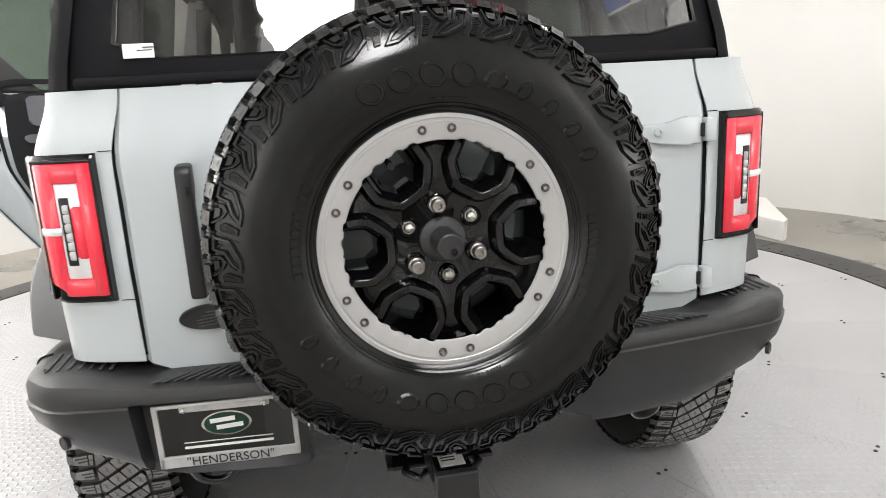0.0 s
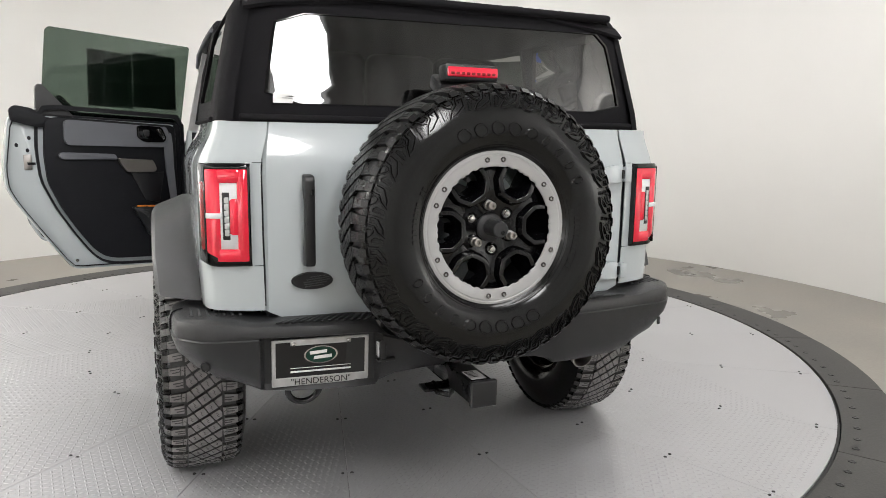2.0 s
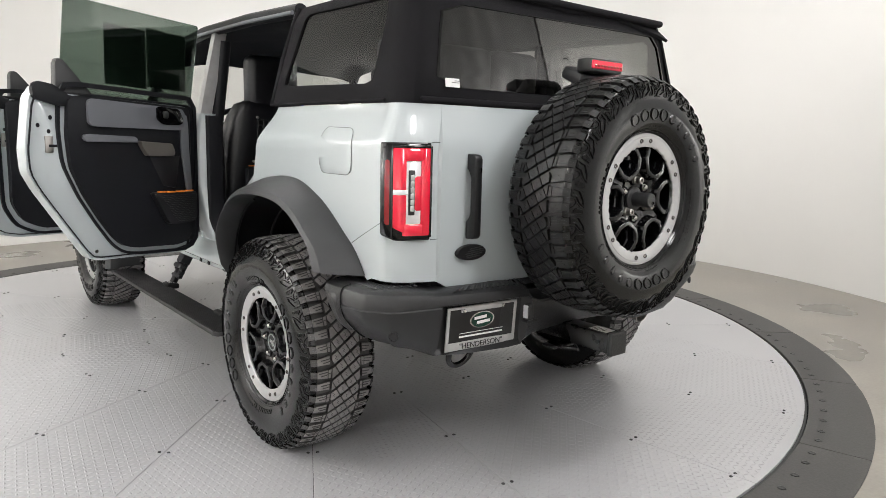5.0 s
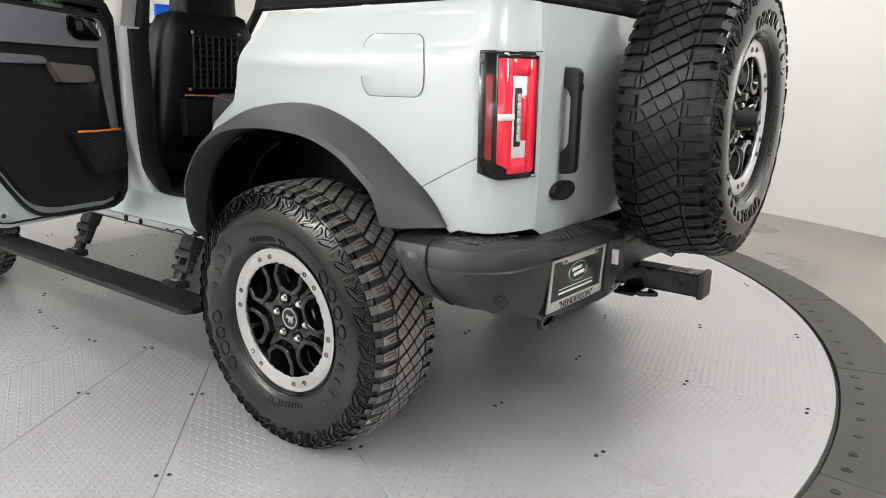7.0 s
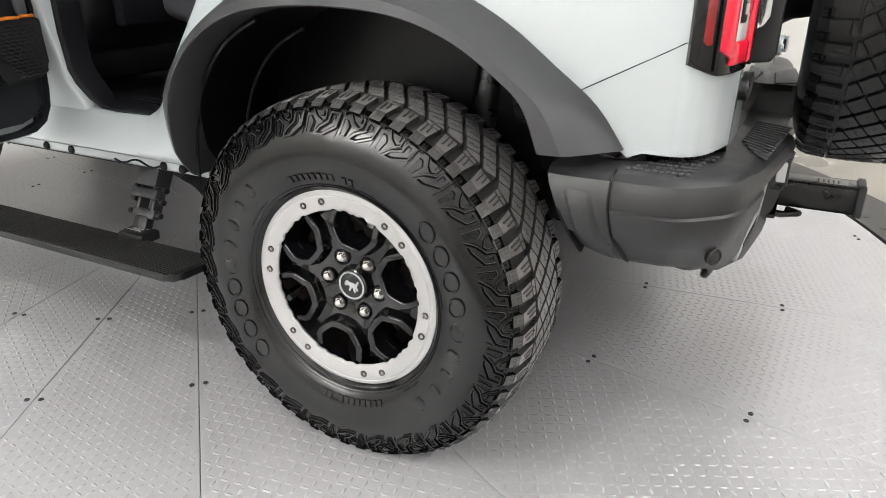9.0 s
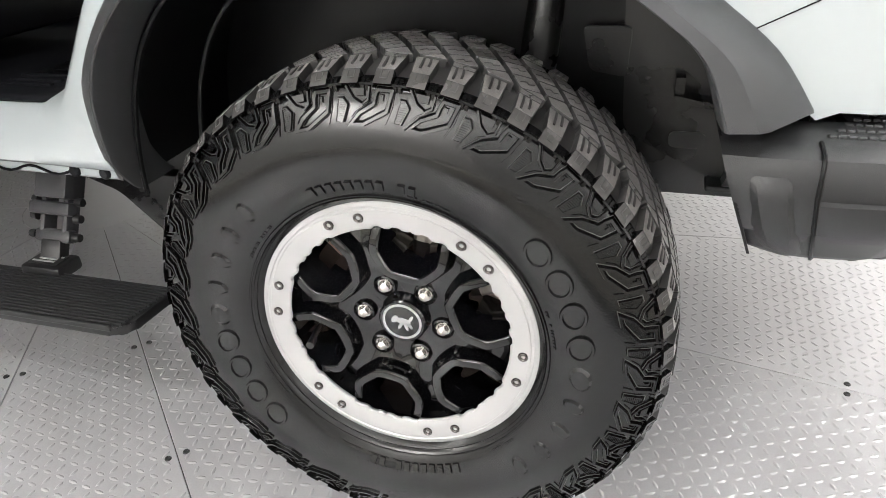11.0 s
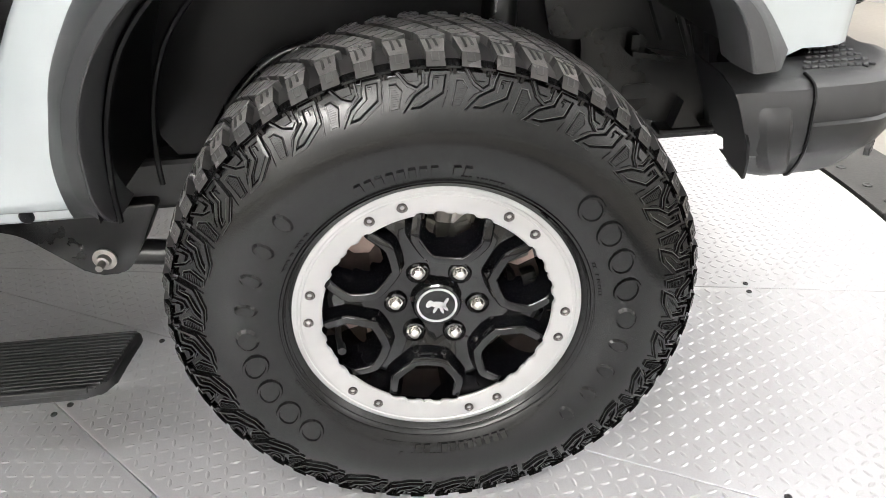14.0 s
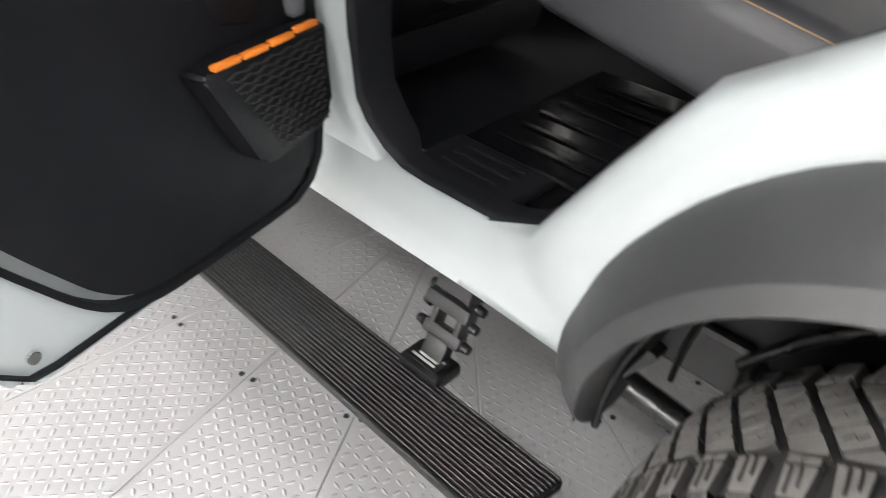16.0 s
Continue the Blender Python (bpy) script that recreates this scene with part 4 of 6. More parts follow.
def lower_rear(sx):
    """The flank band between door opening and arch, and the rocker below the doors."""
    bm = bmesh.new()
    rocker_z = [0.570, 0.574, 0.590, 0.598, 0.618, 0.648, 0.676, 0.697, 0.705]
    rocker_x = [0.755, 0.768, 0.812, 0.821, 0.819, 0.805, 0.788, 0.768, 0.750]
    o = [(.565, z) for z in rocker_z[1:-1]] + [(.552, .76), (.512, .855), (.42, .975), (.33, 1.04), (.20, 1.09)]
    e = [(.80, z) for z in rocker_z[1:-1]] + [(.69, .750), (.588, .905), (.49, 1.04), (.355, 1.13), (.275, 1.28)]
    rings = []
    for i in range(len(o)):
        sec = []
        for t in (-0.1, 0.0, 0.15, 0.3, 0.45, 0.6, 0.75, 0.88, 0.95, 1.0):
            y, z = o[i][0] + (e[i][0] - o[i][0]) * t, o[i][1] + (e[i][1] - o[i][1]) * t
            outer = 0.862 - lerp(z, [0.574, 0.59, 0.6, 0.7, 0.8, 1.0], [0.085, 0.045, 0.032, 0.012, 0.004, 0.0])
            if i < 7:
                s = t * t * (3 - 2 * t) if t > 0 else 0
                x = outer * (1 - s) + lerp(z, rocker_z[1:], rocker_x[1:]) * s
            else:
                x = outer - lerp(t, [0, 0.3, 0.75, 0.88, 0.95, 1.0], [0.0, 0.002, 0.018, 0.032, 0.048, 0.075])
            sec.append((sx * x, y, z))
        rings.append(sec)
    loft(bm, rings)
    part("flank_band", bm, PAINT, suv, "pale grey flank between door opening and wheel arch", 60)
    bm = bmesh.new()
    prof = [(0.69, 0.703)] + list(zip(rocker_x, rocker_z))[::-1]
    rings = [[(sx * x, y, z) for x, z in prof] for y in [0.795 + 0.1 * i for i in range(17)]]
    loft(bm, rings)
    part("rocker_panel", bm, PAINT, suv, "pale grey rocker panel under the doors", 50)
    bm = bmesh.new()
    for y0, y1 in ((0.78, 1.0), (1.2, 2.2)):
        box(bm, (sx * 0.675, (y0 + y1) / 2, 0.706), (0.13, y1 - y0, 0.02), 0.008)
        for k in range(3):
            box(bm, (sx * (0.70 - 0.03 * k), (y0 + y1) / 2, 0.718), (0.012, (y1 - y0) * 0.6, 0.006), 0.002)
    part("sill_plate", bm, TRIM, suv, "black door sill plate")
    bm = bmesh.new()
    path = [(0.30, 1.20), (0.345, 1.115), (0.48, 1.02), (0.575, 0.895), (0.64, 0.80), (0.668, 0.760), (0.70, 0.732), (0.75, 0.711), (0.80, 0.704), (0.93, 0.702), (0.99, 0.706), (1.03, 0.728), (1.065, 0.77), (1.085, 0.82), (1.093, 0.90), (1.095, 1.1), (1.095, 1.36)]
    rr = []
    for i, (y, z) in enumerate(path):
        y0, z0 = path[max(0, i - 1)]
        y1, z1 = path[min(len(path) - 1, i + 1)]
        ln = math.hypot(y1 - y0, z1 - z0)
        ny, nz = -(z1 - z0) / ln, (y1 - y0) / ln
        rr.append([(sx * (x), y + ny * d, z + nz * d) for x, d in ((0.762 + 0.02 * min(1.0, max(0.0, (z - 0.71) / 0.1)) + q, d) for q, d in ((0.0, -0.003), (0.007, 0.003), (0.003, 0.010), (-0.007, 0.014), (-0.034 - 0.04 * min(1.0, max(0.0, (y - 0.98) / 0.06)), 0.016)))])
    loft(bm, rr)
    part("door_seal", bm, TRIM, suv, "black rubber door seal", 60)
    # pinch flange under the rocker with its plugs and a loop of wire
    bm = bmesh.new()
    loft(bm, [[(sx * 0.757, y, 0.573), (sx * 0.757, y, 0.546), (sx * 0.751, y, 0.540), (sx * 0.72, y, 0.556)] for y in (0.60, 0.9, 1.4, 1.9, 2.35)])
    part("pinch_flange", bm, PAINT, suv, "pale grey flange under the rocker", 30)
    for y in (0.70, 0.775, 1.18, 1.30, 1.95):
        bm = bmesh.new()
        lathe(bm, [(0.0002, 0.008), (0.009, 0.008), (0.013, 0.004), (0.013, -0.004)], 14)
        part("plug", bm, TRIM, suv, "black rubber plug").matrix_basis = Matrix.Translation((sx * 0.757, y, 0.555)) @ Matrix.Rotation(radians(sx * 90), 4, "Y")
    bm = bmesh.new()
    tube(bm, [(sx * 0.760, 0.98 - 0.018 * k, 0.552 - 0.008 * math.sin(k * 0.9)) for k in range(12)], 0.003, 6)
    part("wire", bm, TRIM, suv, "thin black wire under the sill", 60)
    # frame and brackets under the sill
    bm = bmesh.new()
    box(bm, (sx * 0.55, 1.4, 0.52), (0.09, 2.0, 0.11), 0.012)
    box(bm, (sx * 0.70, 1.45, 0.556), (0.10, 1.55, 0.012), 0.003)
    part("frame_rail", bm, SATINB, suv, "black steel frame rail")
    for y in (0.88, 1.72):
        b = new("step_bracket", None)
        b.parent = suv
        b["label"] = "black hinged step bracket"
        m = Matrix.Rotation(radians(-sx * 28), 4, "Y")
        bm = bmesh.new()
        box(bm, (sx * 0.700, y, 0.510), (0.060, 0.085, 0.10), 0.006, m)
        part("mount_block", bm, CASTM, b, smooth=40)
        for dy in (-0.030, 0.030):
            bm = bmesh.new()
            box(bm, (sx * 0.738, y + dy, 0.425), (0.040, 0.016, 0.105), 0.007, m)
            part("link", bm, CASTM, b, smooth=40)
        bm = bmesh.new()
        box(bm, (sx * 0.745, y, 0.452), (0.036, 0.11, 0.030), 0.008, m)
        box(bm, (sx * 0.762, y, 0.392), (0.030, 0.095, 0.030), 0.008, m)
        part("cross_link", bm, CASTM, b, smooth=40)
        bm = bmesh.new()
        box(bm, (sx * 0.780, y, 0.362), (0.030, 0.055, 0.055), 0.006, m)
        box(bm, (sx * 0.80, y, 0.335), (0.07, 0.105, 0.032), 0.008)
        part("foot", bm, SATINB, b, smooth=40)
        bm = bmesh.new()
        box(bm, (sx * 0.802, y, 0.353), (0.040, 0.078, 0.003), 0.001)
        part("badge_plate", bm, SATINB, b, "small black badge plate")
        for k in range(3):
            bm = bmesh.new()
            box(bm, (sx * (0.792 + 0.010 * k), y + 0.004 * (k - 1), 0.3552), (0.0055, 0.058 - 0.012 * (k % 2), 0.0015), 0.0005, seg=1)
            part("badge_bar", bm, PLATES, b, "plain silver bar")
        for dy in (-0.058, 0.058):
            for dx, z in ((0.727, 0.462), (0.745, 0.430), (0.764, 0.393)):
                bm = bmesh.new()
                bmesh.ops.create_cone(bm, cap_ends=True, segments=12, radius1=0.011, radius2=0.009, depth=0.016, matrix=Matrix.Translation((sx * dx, y + dy, z)) @ Matrix.Rotation(radians(90 if dy < 0 else -90), 4, "X"))
                part("pivot_pin", bm, SATINB, b, smooth=30)


def running_board(sx):
    st = new("running_board", None)
    st.parent = suv
    st["label"] = "black ribbed powered side step"
    bm = bmesh.new()
    pts = rounded([(0.815, 0.545), (0.945, 0.562), (0.967, 0.590), (0.967, 2.40), (0.815, 2.42)], 0.012, 3)
    prism(bm, [(sx * x, y) for x, y in pts], 0.308, 0.330, 0.005)
    part("board", bm, STEPM, st, "black aluminium board", 40)
    for k in range(16):
        bm = bmesh.new()
        x = 0.8215 + k * 0.0090
        box(bm, (sx * x, 1.482, 0.3315), (0.0046, 1.858 - 0.0028 * k, 0.0070), 0.0012, seg=1)
        part("rib", bm, STEPM, st)
    bm = bmesh.new()
    box(bm, (sx * 0.9630, 1.495, 0.3255), (0.010, 1.80, 0.014), 0.003)
    part("edge_strip", bm, STEPM, st)


def tail_plan():
    """Plan curve of the lamp with its running length."""
    pts = [Vector((0.851, -0.657))] + [Vector((x, y)) for y, x in CORNER[7:-1]]
    s = [0.0]
    for a, b in zip(pts, pts[1:]):
        s.append(s[-1] + (b - a).length)
    return pts, s


def tail_light(sx):
    pts, ss = tail_plan()
    total = ss[-1]
    def at(s, z, off):
        s = max(0.0, min(total, s))
        x, y = lerp(s, ss, [p.x for p in pts]), lerp(s, ss, [p.y for p in pts])
        x1, y1 = lerp(min(s + 0.02, total + 0.0), ss, [p.x for p in pts]), lerp(min(s + 0.02, total), ss, [p.y for p in pts])
        x0, y0 = lerp(max(s - 0.02, 0), ss, [p.x for p in pts]), lerp(max(s - 0.02, 0), ss, [p.y for p in pts])
        tx, ty = x1 - x0, y1 - y0
        ln = math.hypot(tx, ty)
        nx, ny = -ty / ln, tx / ln
        return (sx * (x + nx * off), y + ny * off, z)
    def slab(bm, s0, s1, z0, z1, o0, o1, cut=0.0, bev=0.004):
        """A curved slab; cut: how much its lower outer corner is cut away."""
        n = max(3, int((s1 - s0) / 0.012) + 2)
        rings = []
        for i in range(n):
            s = s0 + (s1 - s0) * i / (n - 1)
            lo = z0 + cut * max(0.0, 1 - (s - s0) / 0.05)
            e = bev if 0 < i < n - 1 else bev * 1.6
            oo = o1 if 0 < i < n - 1 else o1 - bev
            rings.append([at(s, lo, o0), at(s, lo, oo - bev * 0.8), at(s, lo + e, oo), at(s, z1 - e, oo), at(s, z1, oo - bev * 0.8), at(s, z1, o0)])
        loft(bm, rings, closed=True, caps=True)
    t = new("tail_light", None)
    t.parent = suv
    t["label"] = "red upright tail light with white C-shaped panel"
    bm = bmesh.new()
    slab(bm, 0.0, total - 0.004, 0.928, 1.256, -0.03, 0.016, 0.02, 0.006)
    part("housing", bm, GLOSSB, t, "gloss black lamp housing", 40)
    r0 = total - 0.135
    r1 = total - 0.012
    bm = bmesh.new()
    slab(bm, r0, r0 + 0.040, 0.945, 1.238, 0.010, 0.024, 0.03)
    slab(bm, r1 - 0.032, r1, 0.945, 1.238, 0.010, 0.024)
    slab(bm, r0 + 0.03, r1 - 0.02, 1.195, 1.238, 0.010, 0.0236)
    slab(bm, r0 + 0.03, r1 - 0.02, 0.945, 0.985, 0.010, 0.0236)
    slab(bm, r1 - 0.056, r1 - 0.028, 1.03, 1.145, 0.010, 0.0232)
    part("lens", bm, REDL, t, "glossy red lens", 40)
    bm = bmesh.new()
    slab(bm, r0 - 0.028, r0 - 0.004, 0.965, 1.20, 0.006, 0.0185, 0.02)
    part("side_lens", bm, REDD, t, "dark red side marker lens", 40)
    bm = bmesh.new()
    slab(bm, r0 + 0.040, r1 - 0.032, 0.985, 1.195, 0.006, 0.0195, 0.0, 0.002)
    slab(bm, r0 + 0.002, r0 + 0.045, 1.083, 1.10, 0.02, 0.0258, 0.0, 0.002)
    part("reverse_panel", bm, WHITEL, t, "white lamp panel", 40)
    bm = bmesh.new()
    slab(bm, r0 + 0.047, r0 + 0.068, 1.015, 1.165, 0.012, 0.0232, 0.0, 0.002)
    part("bar", bm, SATINB, t, "dark bar across the panel", 40)
    for k in range(6):
        bm = bmesh.new()
        z = 1.028 + k * 0.0205
        slab(bm, r0 + 0.053, r0 + 0.066, z, z + 0.0198, 0.02, 0.0252, 0.0, 0.002)
        part("reflector", bm, PLATES, t, "silver reflector cell", 40)
    bm = bmesh.new()
    for s0, s1 in ((r0 - 0.003, r0 + 0.002), (r1 + 0.001, r1 + 0.008)):
        slab(bm, s0, s1, 0.938, 1.246, 0.008, 0.0225, 0.0, 0.002)
    slab(bm, r0, r1, 1.238, 1.247, 0.008, 0.023, 0.0, 0.002)
    part("lens_edge", bm, GLOSSB, t, "dark lens edge", 40)


def tailgate():
    g = new("tailgate", None)
    g.parent = suv
    g["label"] = "pale grey side-hinged tailgate"
    bm = bmesh.new()
    xs = [-0.667, -0.655, -0.60, -0.55] + [-0.5 + 0.1 * i for i in range(11)] + [0.55, 0.60, 0.655, 0.667]
    zs = [0.0, 0.06, 0.2, 0.4, 0.6, 0.74, 0.80, 0.84, 0.88, 0.95, 1.0]
    cols = []
    for x in xs:
        bot = lerp(abs(x), [0.0, 0.60, 0.667], [0.742, 0.742, 0.776])
        col = []
        for t in zs:
            z = bot + (BELT - bot) * t
            y = -0.737 + 0.010 * max(0, abs(x) - 0.4) + 0.46 * shoulder(z)
            y += 0.012 * max(0.0, min(1.0, (1.21 - z) / 0.03)) * (1 if abs(x) < 0.62 else 0.4) * 0.5
            if abs(x) > 0.66:
                y += 0.012
            col.append((x * (1 - 0.025 * max(0, (z - 1.25) / 0.135)), y, z))
        cols.append(col)
    loft(bm, cols)
    thick(bm, 0.03)
    part("gate_panel", bm, PAINT, g, "pale grey painted panel", 40)
    # handle with its pressed hollow
    h = new("gate_handle", None)
    h.parent = suv
    h["label"] = "black upright tailgate handle"
    bm = bmesh.new()
    prof = [(-0.733, 1.222), (-0.772, 1.218), (-0.782, 1.205), (-0.782, 0.935), (-0.774, 0.922), (-0.733, 0.918), (-0.733, 0.985), (-0.755, 0.99), (-0.765, 1.01), (-0.765, 1.135), (-0.755, 1.16), (-0.733, 1.165)]
    lo = [bm.verts.new((-0.545, y, z)) for y, z in prof]
    hi = [bm.verts.new((-0.513, y, z)) for y, z in prof]
    n = len(prof)
    fs = [bm.faces.new(lo), bm.faces.new(hi[::-1])] + [bm.faces.new((lo[i], lo[(i + 1) % n], hi[(i + 1) % n], hi[i])) for i in range(n)]
    bmesh.ops.bevel(bm, geom=list({e for fa in fs for e in fa.edges}), offset=0.006, segments=2, affect="EDGES", profile=0.5)
    part("grip", bm, SATINB, h, "satin black grip", 40)
    bm = bmesh.new()
    box(bm, (-0.523, -0.7835, 1.165), (0.008, 0.004, 0.018), 0.0015)
    part("lock_button", bm, GLOSSB, h)
    # oval badge, plain, with fine bars
    o = new("badge", None)
    o.parent = suv
    o["label"] = "black oval badge on the tailgate"
    bm = bmesh.new()
    rings = []
    for k, y in ((1.0, -0.72), (1.0, -0.7395), (0.96, -0.7425), (0.88, -0.7415), (0.6, -0.7415), (0.01, -0.7415)):
        rings.append([(-0.517 + 0.066 * k * math.cos(a), y, 0.868 + 0.029 * k * math.sin(a)) for a in [2 * math.pi * i / 40 for i in range(40)]])
    loft(bm, rings, closed=True)
    part("oval", bm, SATINB, o, smooth=40)
    for k in range(5):
        bm = bmesh.new()
        w = 0.085 - 0.012 * abs(k - 2)
        box(bm, (-0.512 + 0.004 * k, -0.7425, 0.852 + 0.008 * k), (w, 0.003, 0.003), 0.0008, Matrix.Rotation(radians(-6), 4, "Y"))
        part("bar", bm, FLAREM, o)
    # hinges on the right edge
    for z in (1.215, 0.835):
        hg = new("tailgate_hinge", None)
        hg.parent = suv
        hg["label"] = "pale grey exposed tailgate hinge"
        bm = bmesh.new()
        pts = rounded([(0.48, z + 0.018), (0.56, z + 0.022), (0.60, z + 0.034), (0.648, z + 0.034), (0.648, z - 0.034), (0.60, z - 0.034), (0.56, z - 0.03), (0.48, z - 0.022)], 0.012, 3)
        pr = [(x, zz) for x, zz in pts]
        prism(bm, pr, 0.0, 0.016, 0.004)
        ob = part("leaf", bm, PAINT, hg, smooth=40)
        ob.matrix_basis = Matrix(((1, 0, 0, 0), (0, 0, -1, -0.735), (0, 1, 0, 0), (0, 0, 0, 1)))
        bm = bmesh.new()
        box(bm, (0.664, -0.75, z), (0.030, 0.028, 0.060), 0.006)
        part("knuckle", bm, PAINT, hg, smooth=40)
        bm = bmesh.new()
        box(bm, (0.645, -0.7515, z), (0.010, 0.012, 0.034), 0.002)
        part("hinge_gap", bm, SATINB, hg)
        bm = bmesh.new()
        lathe(bm, [(0.011, 0.0), (0.0105, 0.004), (0.007, 0.005), (0.006, 0.002), (0.0002, 0.002)], 18)
        ob = part("hinge_bolt", bm, PAINT, hg)
        ob.matrix_basis = Matrix(((1, 0, 0, 0.53), (0, 0, -1, -0.751), (0, 1, 0, z), (0, 0, 0, 1)))
    # dark plain animal-shaped emblem, as a simple form
    bm = bmesh.new()
    tube(bm, [(0.46, -0.744, 1.045), (0.50, -0.745, 1.06), (0.53, -0.745, 1.085), (0.535, -0.745, 1.11), (0.515, -0.745, 1.12)], 0.007, 8)
    for c, s, a in (((0.47, -0.745, 1.05), (0.10, 0.008, 0.045), 15), ((0.50, -0.745, 1.02), (0.02, 0.008, 0.07), -30), ((0.44, -0.745, 1.02), (0.02, 0.008, 0.07), 20)):
        box(bm, c, s, 0.004, Matrix.Rotation(radians(-a), 4, "Y"))
    part("emblem", bm, SATINB, suv, "dark plain emblem on the tailgate", 40)
    # dark joint behind the gate edges
    bm = bmesh.new()
    for sx in (-1, 1):
        box(bm, (sx * 0.669, -0.712, 1.02), (0.012, 0.02, 0.46), 0)
    box(bm, (0, -0.672, 0.77), (1.32, 0.06, 0.04), 0)
    part("gate_seal", bm, TRIM, suv)


def brake_lamp():
    b = new("brake_lamp", None)
    b.parent = suv
    b["label"] = "red high-mounted brake lamp on black stalk"
    bm = bmesh.new()
    box(bm, (-0.02, -0.875, 1.552), (0.19, 0.07, 0.052), 0.012)
    box(bm, (-0.02, -0.82, 1.515), (0.20, 0.10, 0.05), 0.015, Matrix.Rotation(radians(25), 4, "X"))
    box(bm, (-0.02, -0.80, 1.44), (0.09, 0.06, 0.16), 0.012)
    part("stalk", bm, PLASTIC, b, smooth=40)
    bm = bmesh.new()
    box(bm, (-0.02, -0.909, 1.553), (0.176, 0.012, 0.031), 0.005)
    part("lens", bm, REDL, b, "red lens")
    for k in range(9):
        bm = bmesh.new()
        box(bm, (-0.092 + 0.018 * k, -0.9158, 1.548), (0.012, 0.004, 0.008), 0.0015, seg=1)
        part("cell", bm, REDD, b)


def bumper():
    b = new("rear_bumper", None)
    b.parent = suv
    b["label"] = "black moulded plastic rear bumper"
    half = [(0.951, -0.455), (0.954, -0.50), (0.954, -0.545), (0.954, -0.572), (0.9535, -0.578), (0.953, -0.60), (0.95, -0.65), (0.945, -0.685), (0.936, -0.703), (0.915, -0.728), (0.888, -0.758), (0.868, -0.772), (0.84, -0.783), (0.78, -0.795), (0.722, -0.804), (0.70, -0.807), (0.688, -0.809), (0.60, -0.822), (0.50, -0.835), (0.40, -0.846), (0.335, -0.850), (0.318, -0.848), (0.26, -0.835), (0.12, -0.822), (0.0, -0.82)]
    st = [(-x, y) for x, y in half] + [(x, y) for x, y in half[-2::-1]]
    rings = []
    n = len(st)
    for i, (x, y) in enumerate(st):
        a, c = st[max(0, i - 1)], st[min(n - 1, i + 1)]
        tx, ty = c[0] - a[0], c[1] - a[1]
        ln = math.hypot(tx, ty)
        nx, ny = ty / ln, -tx / ln
        ax = abs(x)
        cap = y > -0.575
        dip = 0.0 if ax > 0.34 else 0.085 * min(1.0, (0.34 - ax) / 0.08)
        zt = lerp(ax, [0.5, 0.72, 0.80], [0.748, 0.753, 0.767]) - dip
        zc = 0.700 - dip * 0.35
        zb = lerp(ax, [0, 0.3, 0.34, 0.70, 0.76, 0.86, 0.93], [0.545, 0.535, 0.505, 0.512, 0.540, 0.560, 0.572])
        if y > -0.60:
            zb = lerp(y, [-0.60, -0.545, -0.455], [0.572, 0.575, 0.585])
        rec = 0.0
        if -0.69 < x < -0.325:
            rec = 0.045
        front = max(0.0, (y + 0.575) / 0.12)
        depth = lerp(ax, [0, 0.8, 0.93, 0.975], [0.19, 0.16, 0.12, 0.12])
        tuck = lerp(ax, [0, 0.6, 0.70, 0.86, 0.94], [0.02, 0.02, 0.045, 0.062, 0.072])
        proud = 0.0 if cap else 0.0055
        lift = 0.003 if cap else 0.0

        def P(o, z):
            o += lift
            return (x + nx * o, y + ny * o - front * (0.75 - z) * 0.36, z)
        sec = [P(-depth, zt - 0.02), P(-depth, zt), P(-0.040, zt - 0.001), P(-0.020, zt - 0.005), P(-0.007, zt - 0.013), P(0, zt - 0.028), P(0.0005, zc + 0.006), P(0.0 - rec * 0.2, zc + 0.002), P(proud - rec, zc - 0.002), P(proud - 0.001 - rec, zc - 0.012), P(proud - 0.006 - rec * 0.9 - 0.1 * tuck, zc - 0.05), P(-0.006 - tuck * 0.35 - rec * 0.8, zb + 0.055), P(-0.006 - tuck * 0.72 - rec * 0.6, zb + 0.022), P(-0.012 - tuck, zb + 0.004), P(-0.03 - tuck, zb), P(-0.10 - tuck if ax < 0.9 else -0.06 - tuck, zb + 0.004)]
        rings.append(sec)
    bm = bmesh.new()
    loft(bm, rings)
    bmesh.ops.remove_doubles(bm, verts=bm.verts, dist=0.0002)
    part("bumper_skin", bm, PLASTIC, b, "black textured bumper skin", 28)
    # ribbed tread pads on the top
    for sx in (-1, 1):
        # corner pad: seven rows of short studs
        stud = None
        for row in range(7):
            x = 0.893 - row * 0.0245
            y0, y1 = lerp(row, [0, 6], [-0.582, -0.668]), lerp(row, [0, 6], [-0.700, -0.728])
            m = max(2, int((y0 - y1) / 0.0115))
            for j in range(m):
                if stud is None:
                    bm = bmesh.new()
                    box(bm, (0, 0, 0), (0.0085, 0.0098, 0.005), 0.0015, seg=1)
                    stud = ob = part("tread_stud", bm, FLAREM, b)
                else:
                    ob = new("tread_stud", stud.data)
                    ob.parent = b
                ob.location = (sx * x, y0 - (j + 0.5) * 0.0115, 0.7672)
        # ribbed pad beside the plate
        for k in range(14):
            f = k / 13
            x0, y0 = 0.30 + 0.27 * f, -0.757 + 0.014 * f
            x1, y1 = 0.346 + 0.30 * f, -0.836 + 0.033 * f
            if f > 0.8:
                x0, y0 = x0 + (f - 0.8) * 0.15, y0 - (f - 0.8) * 0.16
            d = Vector((x1 - x0, y1 - y0, 0))
            bm = bmesh.new()
            box(bm, (0, 0, 0), (d.length, 0.0085, 0.005), 0.0018, seg=1)
            ob = part("tread_rib", bm, FLAREM, b)
